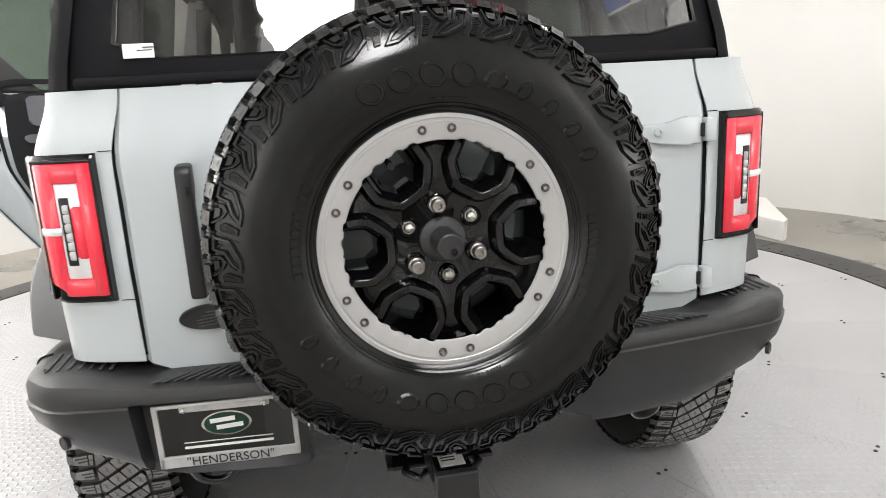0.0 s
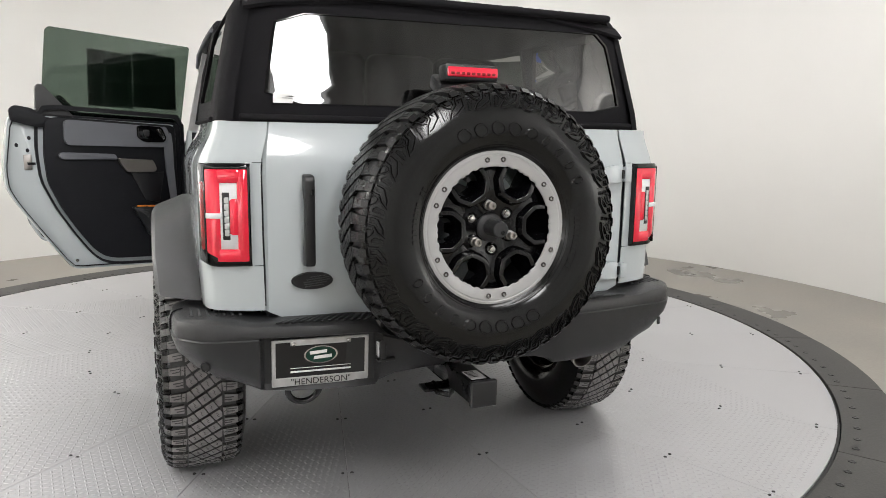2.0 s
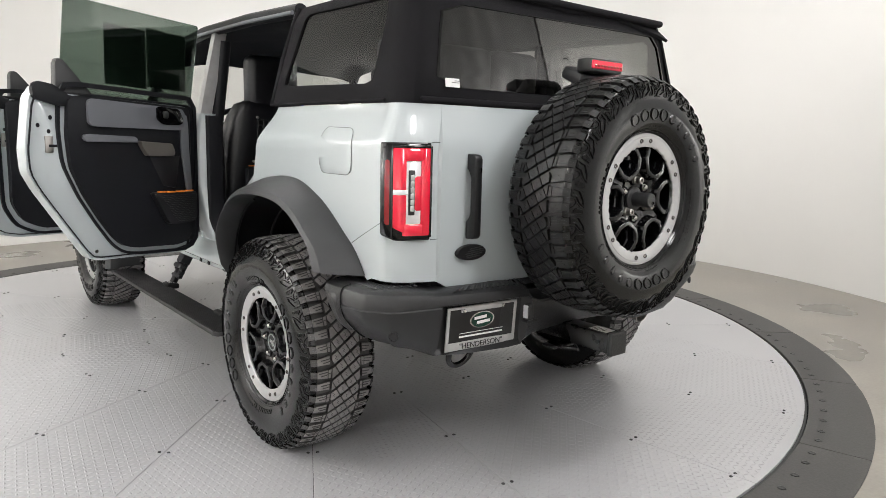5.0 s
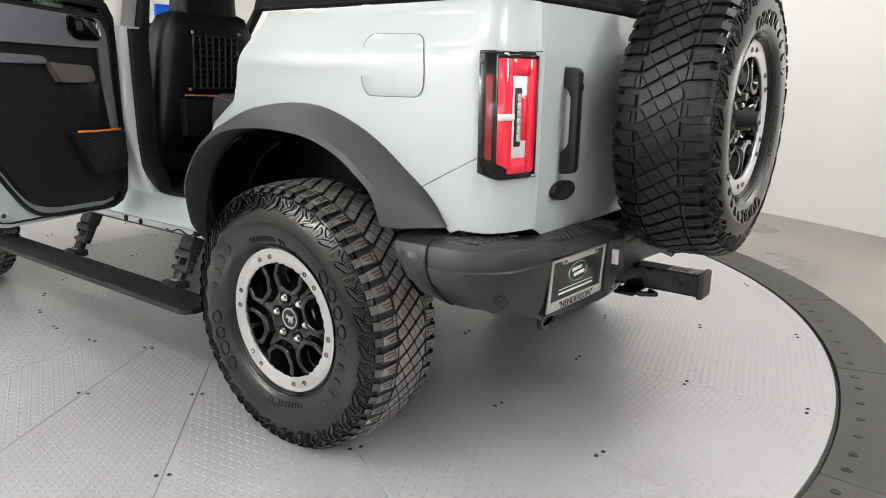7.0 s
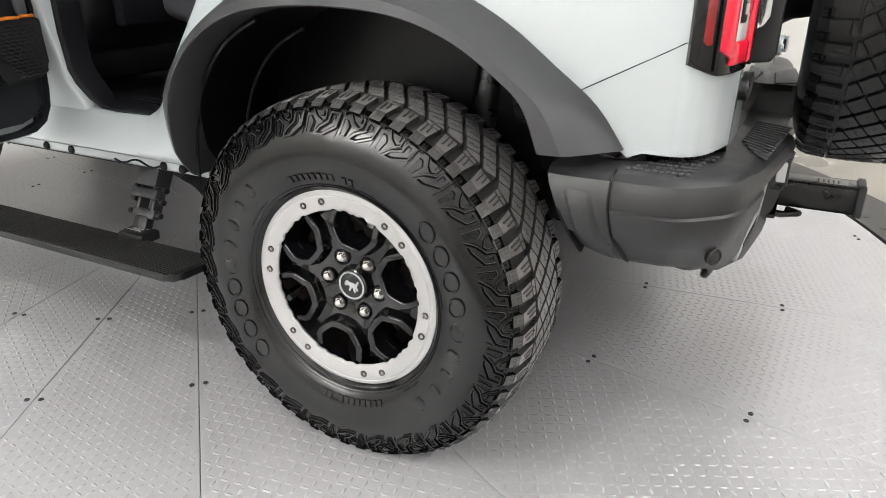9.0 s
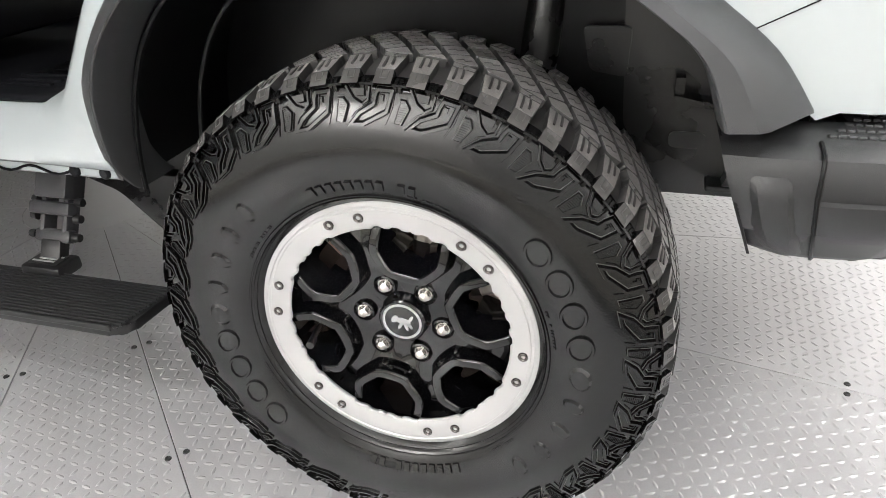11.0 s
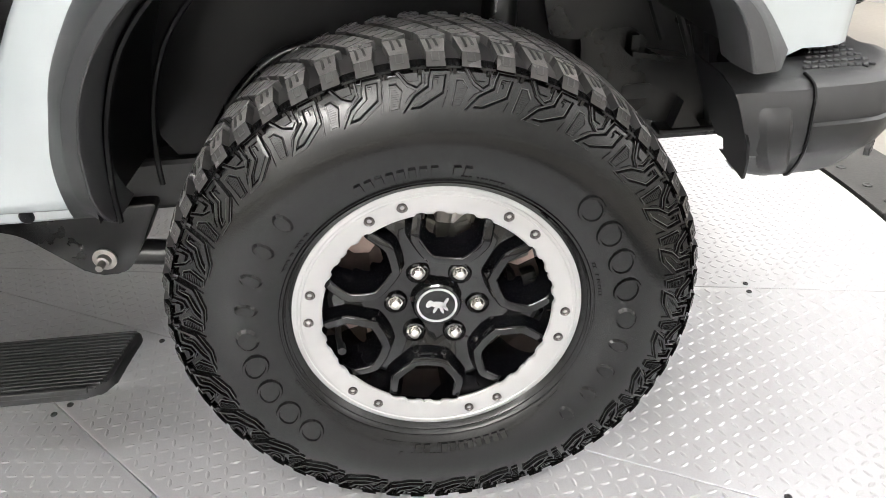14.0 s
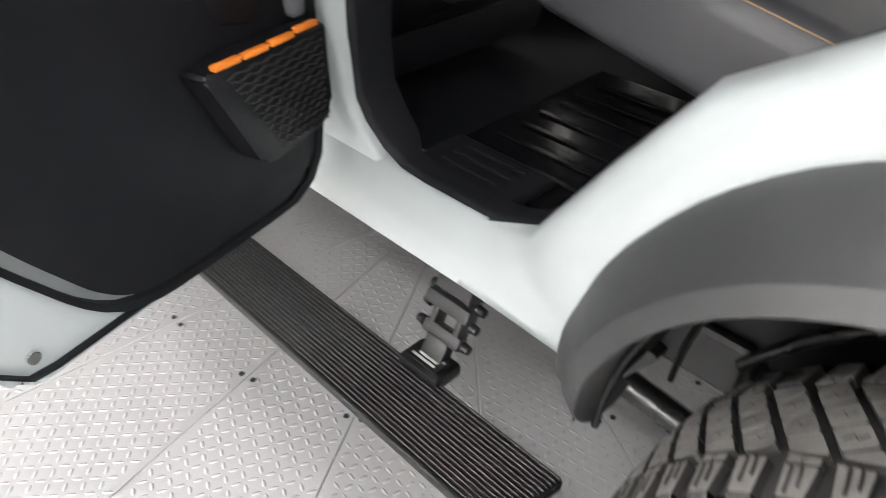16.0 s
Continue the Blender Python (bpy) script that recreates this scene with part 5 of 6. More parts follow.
            ob.matrix_basis = Matrix.Translation((sx * (x0 + x1) / 2, (y0 + y1) / 2, 0.7505)) @ Matrix.Rotation(math.atan2(d.y, sx * d.x), 4, "Z")
        # parking sensors
        for x, y, z in ((0.862, -0.752, 0.612), (0.23, -0.812, 0.612)):
            bm = bmesh.new()
            lathe(bm, [(0.0165, -0.006), (0.0165, 0.003), (0.0135, 0.004), (0.0125, 0.001), (0.011, 0.003), (0.0002, 0.0035)], 24)
            ob = part("parking_sensor", bm, PLASTIC, b, smooth=40)
            ob.matrix_basis = Matrix.Translation((sx * x, y, z)) @ Matrix.Rotation(radians(sx * 42 if x > 0.5 else 0), 4, "Z") @ Matrix.Rotation(radians(90), 4, "X")
    # seam of the bumper's end caps, and the raised rib on each
    for k in (3, n - 4):
        bm = bmesh.new()
        pts = []
        for q in (2, 3, 4, 5, 6, 9, 10, 11, 12, 13):
            v = Vector(rings[k][q])
            low = max(0.0, 0.70 - v.z)
            pts.append(v + Vector((math.copysign(0.001, v.x) if q > 3 else 0, -1.2 * low * low - 0.1 * low, 0.001 if q < 5 else 0)))
        knots = [pts[i] for i in (0, 2, 4, 6, 8, 9)]
        pts = []
        for i in range(len(knots) - 1):
            p0, p1, p2, p3 = [knots[max(0, min(len(knots) - 1, i + d))] for d in (-1, 0, 1, 2)]
            for j in range(5):
                t = j / 5
                pts.append(0.5 * ((2 * p1) + (p2 - p0) * t + (2 * p0 - 5 * p1 + 4 * p2 - p3) * t * t + (3 * p1 - p0 - 3 * p2 + p3) * t ** 3))
        tube(bm, pts, 0.0030, 6)
        part("end_seam", bm, LINER, b)
    for e in (-1, 1):
        bm = bmesh.new()
        rr = []
        for z, y0, y1, w in ((0.738, -0.492, -0.536, 0.950), (0.725, -0.494, -0.538, 0.956), (0.70, -0.500, -0.543, 0.9575), (0.66, -0.512, -0.551, 0.950), (0.625, -0.530, -0.562, 0.934), (0.604, -0.548, -0.571, 0.917)):
            h = 0.007 if 0.61 < z < 0.73 else 0.002
            rr.append([(e * (w - 0.006), y0 + 0.010, z), (e * (w + h), y0 - 0.004, z), (e * (w + h), y1 + 0.004, z), (e * (w - 0.006), y1 - 0.010, z)])
        loft(bm, rr)
        part("end_rib", bm, PLASTIC, b, smooth=38)
        # inner liner that closes the end, with a hooked lower edge
        bm = bmesh.new()
        pts = rounded([(0.948, 0.752), (0.955, 0.677), (0.935, 0.635), (0.905, 0.590), (0.822, 0.612), (0.845, 0.618), (0.856, 0.646), (0.828, 0.640), (0.818, 0.655), (0.80, 0.70), (0.80, 0.775), (0.90, 0.77)], 0.006, 2)
        prism(bm, [(e * x, z) for x, z in pts], 0.0, 0.004, 0)
        for v in bm.verts:
            v.co = Vector((v.co.x, -0.456 - v.co.z - (0.75 - v.co.y) * 0.36, v.co.y))
        part("end_liner", bm, LINER, b, "black inner liner of the bumper end")
    # plate with its frame
    p = new("licence_plate", None)
    p.parent = suv
    p["label"] = "black dealer plate in a silver frame"
    tilt = Matrix.Rotation(radians(4), 4, "X") @ Matrix.Rotation(radians(-3.5), 4, "Z")
    pm = Matrix.Translation((-0.505, -0.793, 0.608)) @ tilt
    bm = bmesh.new()
    box(bm, (0, 0.004, 0), (0.300, 0.006, 0.152), 0.002)
    part("plate", bm, PLATEB, p).matrix_basis = pm
    bm = bmesh.new()
    box(bm, (-0.1535, 0, 0), (0.013, 0.008, 0.162), 0.003)
    box(bm, (0.1535, 0, 0), (0.013, 0.008, 0.162), 0.003)
    box(bm, (0, 0, -0.066), (0.318, 0.008, 0.030), 0.003)
    box(bm, (0.0, 0, 0.076), (0.318, 0.008, 0.010), 0.003)
    box(bm, (0.0, -0.001, 0.0685), (0.20, 0.008, 0.02), 0.005)
    part("plate_frame", bm, PLATES, p, "silver plate frame").matrix_basis = pm
    for k in (-0.085, 0.085):
        bm = bmesh.new()
        lathe(bm, [(0.007, 0), (0.006, 0.004), (0.0002, 0.005)], 16)
        part("plate_screw", bm, CHROME, p).matrix_basis = pm @ Matrix.Translation((k, -0.005, 0.066)) @ Matrix.Rotation(radians(90), 4, "X")
    bm = bmesh.new()
    rings = [[(0.0 + 0.056 * k * math.cos(a), yy, 0.022 + 0.031 * k * math.sin(a)) for a in [2 * math.pi * i / 40 for i in range(40)]] for k, yy in ((1.0, 0.002), (1.0, -0.0005), (0.9, -0.0008), (0.89, 0.001))]
    loft(bm, rings, closed=True)
    part("oval_rim", bm, CHROME, p, "silver oval rim").matrix_basis = pm
    bm = bmesh.new()
    rings = [[(0.0 + 0.050 * k * math.cos(a), yy, 0.022 + 0.028 * k * math.sin(a)) for a in [2 * math.pi * i / 40 for i in range(40)]] for k, yy in ((1.0, 0.002), (1.0, 0.0), (0.01, -0.0002))]
    loft(bm, rings, closed=True)
    part("oval_field", bm, GREENL, p, "green oval field").matrix_basis = pm
    for x, z, w, hgt in ((-0.008, 0.031, 0.056, 0.011), (0.006, 0.014, 0.060, 0.011)):
        bm = bmesh.new()
        box(bm, (x, -0.0005, z), (w, 0.002, hgt), 0.0008, Matrix.Rotation(radians(-4), 4, "Y"), seg=1)
        part("mark_bar", bm, WHITEP, p, "plain white bar").matrix_basis = pm
    for z, hgt, w in ((-0.0205, 0.0022, 0.20), (-0.033, 0.0062, 0.20)):
        bm = bmesh.new()
        box(bm, (0.0, 0.0005, z), (w, 0.0016, hgt), 0.0005, seg=1)
        part("text_bar", bm, WHITEP, p, "plain white bar").matrix_basis = pm
    cu = bpy.data.curves.new("town_name", "FONT")
    cu.body = '"HENDERSON"'
    cu.size = 0.030
    cu.align_x = "CENTER"
    cu.extrude = 0.0008
    tmp = bpy.data.objects.new("town_name", cu)
    scene.collection.objects.link(tmp)
    bpy.context.view_layer.update()
    me = bpy.data.meshes.new_from_object(tmp.evaluated_get(bpy.context.evaluated_depsgraph_get()))
    bpy.data.objects.remove(tmp)
    me.materials.clear()
    me.materials.append(PLATEB)
    ob = new("town_name", me)
    ob.parent = p
    ob["label"] = "black raised town name"
    ob.matrix_basis = pm @ Matrix.Translation((0, -0.0045, -0.0765)) @ Matrix.Rotation(radians(90), 4, "X")
    # plate lamp beside it
    bm = bmesh.new()
    box(bm, (-0.327, -0.832, 0.640), (0.010, 0.022, 0.050), 0.003)
    part("plate_lamp", bm, WHITEL, b, "clear plate lamp")
    bm = bmesh.new()
    box(bm, (-0.315, -0.832, 0.640), (0.024, 0.034, 0.068), 0.005)
    box(bm, (-0.300, -0.826, 0.60), (0.06, 0.03, 0.012), 0.004)
    part("lamp_recess", bm, PLASTIC, b)
    # recovery loop under the plate
    bm = bmesh.new()
    tube(bm, [(-0.550 + 0.052 * math.cos(a), -0.735 - 0.02 * math.sin(a), 0.500 + 0.055 * math.sin(a)) for a in [math.pi * (0.9 + 1.2 * i / 18) for i in range(19)]], 0.0105, 10)
    part("tow_hook", bm, GLOSSB, suv, "glossy black steel recovery loop", 60)


def seams(sx):
    """Fine panel joints round the tail light."""
    for path in ([(0.8612, -0.474, 0.890), (0.8606, -0.56, 0.935), (0.8575, -0.62, 0.966), (0.8530, -0.655, 0.985)], [(0.698, -0.7298, 1.258), (0.684, -0.7315, 1.258), (0.666, -0.733, 1.258)], [(0.698, -0.7298, 0.927), (0.684, -0.7315, 0.927), (0.668, -0.734, 0.927)]):
        bm = bmesh.new()
        tube(bm, [(sx * (x - 0.0004), y, z) for x, y, z in path], 0.0010, 6)
        part("panel_joint", bm, LINER, suv)


def hitch():
    h = new("tow_hitch", None)
    h.parent = suv
    h["label"] = "black square tow hitch receiver with white label"
    bm = bmesh.new()
    for k, (dx, dz) in enumerate(((-0.036, 0), (0.036, 0), (0, -0.034), (0, 0.034))):
        s = (0.008, 0.50, 0.076) if dx else (0.080, 0.50, 0.008)
        box(bm, (-0.015 + dx, -0.79, 0.515 + dz), s, 0.002)
    part("tube", bm, DARKST, h, smooth=40)
    bm = bmesh.new()
    box(bm, (-0.015, -1.03, 0.515), (0.094, 0.022, 0.090), 0.006)
    part("end_cover", bm, PLASTIC, h, "black plastic end cover")
    bm = bmesh.new()
    box(bm, (-0.015, -0.80, 0.47), (0.26, 0.07, 0.012), 0.004)
    for sx in (-1, 1):
        tube(bm, [(-0.015 + sx * 0.07, -0.76, 0.468), (-0.015 + sx * 0.09, -0.85, 0.468), (-0.015 + sx * 0.06, -0.89, 0.468), (-0.015 + sx * 0.04, -0.86, 0.468)], 0.010, 8)
    part("chain_loop", bm, DARKST, h, smooth=50)
    bm = bmesh.new()
    box(bm, (-0.015, -0.955, 0.5535), (0.055, 0.085, 0.001), 0)
    part("label_sheet", bm, WHITEP, h, "white paper label")
    for k in range(5):
        bm = bmesh.new()
        box(bm, (-0.022, -0.925 - 0.012 * k, 0.5542), (0.032, 0.004, 0.0008), 0)
        part("label_bar", bm, DARKST, h)
    bm = bmesh.new()
    bmesh.ops.create_cone(bm, cap_ends=True, segments=16, radius1=0.009, radius2=0.009, depth=0.09, matrix=Matrix.Translation((-0.015, -0.97, 0.515)) @ Matrix.Rotation(radians(90), 4, "Y"))
    part("pin_hole", bm, TRIM, h)
    bm = bmesh.new()
    box(bm, (0, -0.60, 0.535), (0.96, 0.075, 0.08), 0.012)
    part("crossmember", bm, DARKST, suv, "black steel rear crossmember")


def underbody():
    bm = bmesh.new()
    for sx in (-1, 1):
        box(bm, (sx * 0.49, -0.22, 0.58), (0.085, 0.95, 0.15), 0.01)
        box(bm, (sx * 0.49, 1.6, 0.52), (0.085, 3.2, 0.12), 0.01)
    part("chassis_rail", bm, DARKST, suv, "black steel chassis rails", 40)
    bm = bmesh.new()
    tube(bm, [(-0.70, 0, HUB_Z), (-0.2, 0, HUB_Z), (0.2, 0, HUB_Z), (0.70, 0, HUB_Z)], 0.05, 16)
    bmesh.ops.create_uvsphere(bm, u_segments=20, v_segments=12, radius=0.14, matrix=Matrix.Translation((0.08, 0, HUB_Z)))
    part("rear_axle", bm, DARKST, suv, "black rear axle", 40)
    bm = bmesh.new()
    tube(bm, [(-0.70, BASE, HUB_Z), (0.70, BASE, HUB_Z)], 0.045, 12)
    part("front_axle", bm, DARKST, suv, "black front axle", 40)
    for sx in (-1, 1):
        arm = new("trailing_arm", None)
        arm.parent = suv
        arm["label"] = "black trailing arm with pivot bolt"
        bm = bmesh.new()
        tube(bm, [(sx * 0.60, 0.05, 0.36), (sx * 0.60, 0.45, 0.36), (sx * 0.60, 0.66, 0.385)], 0.028, 10)
        prism(bm, rounded([(0.52, 0.50), (0.95, 0.50), (0.80, 0.45), (0.69, 0.345), (0.62, 0.345), (0.58, 0.40)], 0.02, 3), -0.03, 0.03, 0.004)
        for v in bm.verts:
            if abs(v.co.z) < 0.05 and v.co.x > 0.4:
                v.co = Vector((sx * (0.60 + v.co.z), v.co.x, v.co.y))
        part("arm", bm, DARKST, arm, smooth=40)
        bm = bmesh.new()
        lathe(bm, [(0.03, 0), (0.03, 0.006), (0.018, 0.008), (0.016, 0.022), (0.010, 0.024), (0.009, 0.05), (0.0002, 0.05)], 16)
        ob = part("pivot_bolt", bm, STEEL, arm, "bright pivot bolt", 40)
        ob.matrix_basis = Matrix.Translation((sx * 0.632, 0.655, 0.385)) @ Matrix.Rotation(radians(sx * 90), 4, "Y") @ Matrix.Scale(0.8, 4)
        sh = new("shock_absorber", None)
        sh.parent = suv
        sh["label"] = "black shock absorber with coil spring"
        bm = bmesh.new()
        tube(bm, [(sx * 0.62, -0.12, 0.40), (sx * 0.56, -0.18, 0.95)], 0.034, 14)
        part("body", bm, DARKST, sh, smooth=50)
        bm = bmesh.new()
        tube(bm, [(sx * 0.48 + 0.062 * math.cos(0.55 * i), -0.02 + 0.062 * math.sin(0.55 * i), 0.50 + 0.0046 * i) for i in range(90)], 0.009, 6)
        part("spring", bm, DARKST, sh, smooth=60)
        # bracket plate behind the wheel
        bm = bmesh.new()
        # its oval slot, and the folded edge below
        outer = rounded([(-0.30, 0.98), (-0.32, 0.66), (-0.46, 0.585), (-0.56, 0.567), (-0.62, 0.58), (-0.62, 0.98)], 0.02, 3)
        prism(bm, outer, 0.0, 0.006, 0)
        box(bm, (-0.54, 0.572, 0.02), (0.14, 0.012, 0.05), 0.004)
        for v in bm.verts:
            v.co = Vector((sx * (0.60 + v.co.z), v.co.x, v.co.y))
        part("bumper_bracket", bm, DARKST, suv, "black steel bumper bracket")
        bm = bmesh.new()
        prism(bm, rounded([(-0.40, 0.632), (-0.462, 0.632), (-0.462, 0.662), (-0.40, 0.662)], 0.014, 4), 0.0, 0.0085, 0)
        for v in bm.verts:
            v.co = Vector((sx * (0.60 + v.co.z), v.co.x, v.co.y))
        part("slot", bm, SATINB, suv)
        # folded gussets, straps and a ledge on the bracket, and the corner plate above it
        def fin(name, pts, x0, x1, label=""):
            f = bmesh.new()
            prism(f, pts, 0.0, 1.0, 0)
            for v in f.verts:
                v.co = Vector((sx * (x0 + (x1 - x0) * v.co.z), v.co.x, v.co.y))
            part(name, f, DARKST, suv, label)
        fin("gusset", [(-0.496, 0.574), (-0.559, 0.573), (-0.515, 0.632)], 0.606, 0.640, "black folded steel gusset")
        fin("strap", [(-0.548, 0.755), (-0.562, 0.755), (-0.596, 0.562), (-0.580, 0.560)], 0.606, 0.632, "black steel strap")
        fin("ledge", [(-0.40, 0.738), (-0.505, 0.718), (-0.505, 0.708), (-0.40, 0.728)], 0.606, 0.650)
        fin("ledge", [(-0.40, 0.765), (-0.415, 0.765), (-0.415, 0.728), (-0.40, 0.728)], 0.606, 0.640)
        for y0, z0, y1, z1 in ((-0.437, 0.82, -0.467, 0.747), (-0.483, 0.82, -0.526, 0.714), (-0.508, 0.82, -0.541, 0.713)):
            f = bmesh.new()
            tube(f, [(sx * 0.612, y0, z0), (sx * 0.612, y1, z1)], 0.007, 6)
            part("brace", f, DARKST, suv, smooth=50)
        fin("corner_plate", rounded([(-0.24, 0.84), (-0.255, 0.765), (-0.318, 0.755), (-0.322, 0.84)], 0.012, 3), 0.604, 0.612, "black pressed corner plate")
        f = bmesh.new()
        tube(f, [(sx * 0.66, 0.40 - 0.02 * k, 0.60 + 0.035 * k - 0.0016 * k * k) for k in range(14)], 0.010, 8)
        part("brake_hose", f, DARKST, suv, "black brake hose", 60)
    # floor pan, tank and muffler that close the underside
    bm = bmesh.new()
    box(bm, (0, 1.62, 0.66), (1.36, 1.96, 0.05), 0.01)
    box(bm, (0, 0.05, 0.70), (1.0, 1.30, 0.05), 0.01)
    box(bm, (0.1, -0.40, 0.56), (0.55, 0.22, 0.16), 0.05)
    box(bm, (0.15, 0.9, 0.54), (0.5, 1.0, 0.2), 0.04)
    part("floor_pan", bm, TRIM, suv, "black underbody pan", 40)
    bm = bmesh.new()
    tube(bm, [(0.40, 0.4, 0.5), (0.40, -0.3, 0.52), (0.48, -0.48, 0.54), (0.515, -0.60, 0.52)], 0.03, 12)
    part("exhaust_pipe", bm, DARKST, suv, "dark exhaust pipe", 50)
    bm = bmesh.new()
    lathe(bm, [(0.041, -0.16), (0.041, 0.03), (0.043, 0.036), (0.0385, 0.038), (0.036, 0.03), (0.036, -0.16)], 32)
    bmesh.ops.transform(bm, matrix=Matrix.Translation((0.515, -0.70, 0.492)) @ Matrix.Rotation(radians(90 + 16), 4, "X"), verts=bm.verts)
    part("exhaust_tip", bm, STEEL, suv, "polished round exhaust tip", 40)


for s in (-1, 1):
    quarter(s)
    flare(s)
    lower_rear(s)
    running_board(s)
    tail_light(s)
fuel_door(-1)
seams(-1)
seams(1)
tailgate()
brake_lamp()
bumper()
hitch()
underbody()

# ---- soft top and glass ----
def loop(pts, n):
    """Resample a closed outline to n points by angle round its middle."""
    c = Vector((sum(p[0] for p in pts) / len(pts), sum(p[1] for p in pts) / len(pts)))
    out = []
    m = len(pts)
    for k in range(n):
        a = 2 * math.pi * k / n
        d = Vector((math.cos(a), math.sin(a)))
        best = None
        for i in range(m):
            p, q = Vector(pts[i]) - c, Vector(pts[(i + 1) % m]) - c
            e = q - p
            den = d.x * e.y - d.y * e.x
            if abs(den) < 1e-9:
                continue
            s = (p.x * e.y - p.y * e.x) / den
            v = (p.x * d.y - p.y * d.x) / den
            if s > 0 and -1e-6 <= v <= 1 + 1e-6:
                best = s if best is None else max(best, s)
        out.append(tuple(c + d * best))
    return out


def top_x(z):
    return lerp(z, [1.386, 1.45, 1.74, 1.80, 1.84], [0.803, 0.795, 0.735, 0.705, 0.66])


def rear_y(z):
    return lerp(z, [1.386, 1.45, 1.75, 1.80, 1.84], [-0.705, -0.698, -0.645, -0.635, -0.60])


def soft_top():
    st = new("soft_top", None)
    st.parent = suv
    st["label"] = "black canvas soft top with tinted windows"
    # rear wall with its window
    n = 72
    outer = [(-0.775, 1.388), (0.775, 1.388), (0.70, 1.80), (-0.70, 1.80)]
    win = rounded([(-0.655, 1.445), (0.70, 1.452), (0.632, 1.752), (-0.605, 1.738)], 0.05, 6)
    def rim(pts, push=0.0):
        return [(x, rear_y(z) - push + 0.05 * (abs(x) / 0.76) ** 8, z) for x, z in pts]
    lo, li = loop(outer, n), loop(win, n)
    bm = bmesh.new()
    mid = [(a[0] * 0.25 + b[0] * 0.75, a[1] * 0.25 + b[1] * 0.75) for a, b in zip(lo, li)]
    loft(bm, [rim(lo), rim(mid, 0.004), rim(li, 0.003), rim(li, -0.012)], closed=True)
    part("rear_canvas", bm, FABRIC, st, "black canvas back", 60)
    bm = bmesh.new()
    li2 = [(x * 0.985, 1.598 + (z - 1.598) * 0.985) for x, z in li]
    loft(bm, [rim(li, 0.0032), rim(li, 0.0055), rim(li2, 0.0055), rim(li2, 0.0032)], closed=True)
    part("window_seal", bm, GLOSSB, st, "glossy black window edge", 60)
    bm = bmesh.new()
    rr = [rim(li, 0.001)]
    for k in (0.75, 0.5, 0.25, 0.02):
        rr.append(rim([(x * k, 1.598 + (z - 1.598) * k) for x, z in li], 0.001))
    loft(bm, rr, closed=True)
    g = part("rear_window", bm, GLASS_D, st, "dark tinted rear window", 60)
    bm = bmesh.new()
    box(bm, (-0.592, -0.701, 1.462), (0.062, 0.002, 0.030), 0, Matrix.Rotation(radians(-8), 4, "X"))
    part("window_label", bm, WHITEP, st, "white window label")
    for k in range(3):
        bm = bmesh.new()
        box(bm, (-0.592 + 0.012 * k, -0.7022, 1.457 + 0.006 * k), (0.03, 0.001, 0.002), 0, Matrix.Rotation(radians(-8), 4, "X"))
        part("label_bar", bm, TRIM, st)
    # hems
    bm = bmesh.new()
    box(bm, (-0.01, -0.648, 1.806), (1.30, 0.045, 0.028), 0.012)
    box(bm, (0, -0.704, 1.400), (1.46, 0.018, 0.022), 0.008)
    part("rear_hem", bm, FABRIC, st, smooth=50)
    for sx in (-1, 1):
        # corner post
        bm = bmesh.new()
        rings = []
        for z in (1.388, 1.45, 1.55, 1.65, 1.74, 1.80, 1.835):
            x, y = top_x(z), rear_y(z)
            rings.append([(sx * (x - 0.055), y + 0.015, z), (sx * (x - 0.03), y + 0.022, z), (sx * (x - 0.008), y + 0.045, z), (sx * x, y + 0.08, z), (sx * (x + 0.001), y + 0.13, z)])
        loft(bm, rings)
        part("corner_canvas", bm, FABRIC, st, "black canvas corner", 60)
        # side with its window
        outer = [(0.265, 1.39), (0.175, 1.80), (-0.575, 1.80), (-0.60, 1.39)]
        win = rounded([(0.175, 1.472), (0.075, 1.762), (-0.535, 1.752), (-0.51, 1.455)], 0.03, 5)
        so, si = loop(outer, n), loop(win, n)
        def wall(pts, push=0.0):
            return [(sx * (top_x(z) + push), y, z) for y, z in pts]
        bm = bmesh.new()
        mid = [(a[0] * 0.25 + b[0] * 0.75, a[1] * 0.25 + b[1] * 0.75) for a, b in zip(so, si)]
        loft(bm, [wall(so), wall(mid, 0.005), wall(si, 0.003), wall(si, -0.014)], closed=True)
        part("side_canvas", bm, FABRIC, st, "black canvas side", 60)
        bm = bmesh.new()
        rr = [wall(si, -0.004)]
        for k in (0.6, 0.3, 0.02):
            cy, cz = -0.2, 1.61
            rr.append(wall([(cy + (y - cy) * k, cz + (z - cz) * k) for y, z in si], -0.004))
        loft(bm, rr, closed=True)
        part("side_window", bm, GLASS_T, st, "tinted quarter window", 60)
        bm = bmesh.new()
        tube(bm, [(sx * (top_x(1.395) + 0.004), 0.262 - 0.006 * i, 1.395) for i in range(0, 146, 6)], 0.007, 6)
        tube(bm, [(sx * 0.80, 0.265, 1.39), (sx * 0.765, 0.222, 1.60), (sx * 0.712, 0.178, 1.80)], 0.012, 8)
        part("side_hem", bm, FABRIC, st, smooth=60)
        # bright strip at the window's edge
        bm = bmesh.new()
        tube(bm, [(sx * 0.795, 0.275, 1.39), (sx * 0.762, 0.235, 1.60), (sx * 0.715, 0.195, 1.79)], 0.007, 6)
        part("edge_strip", bm, TRIMG, st)
        # roof rail over the doors
        bm = bmesh.new()
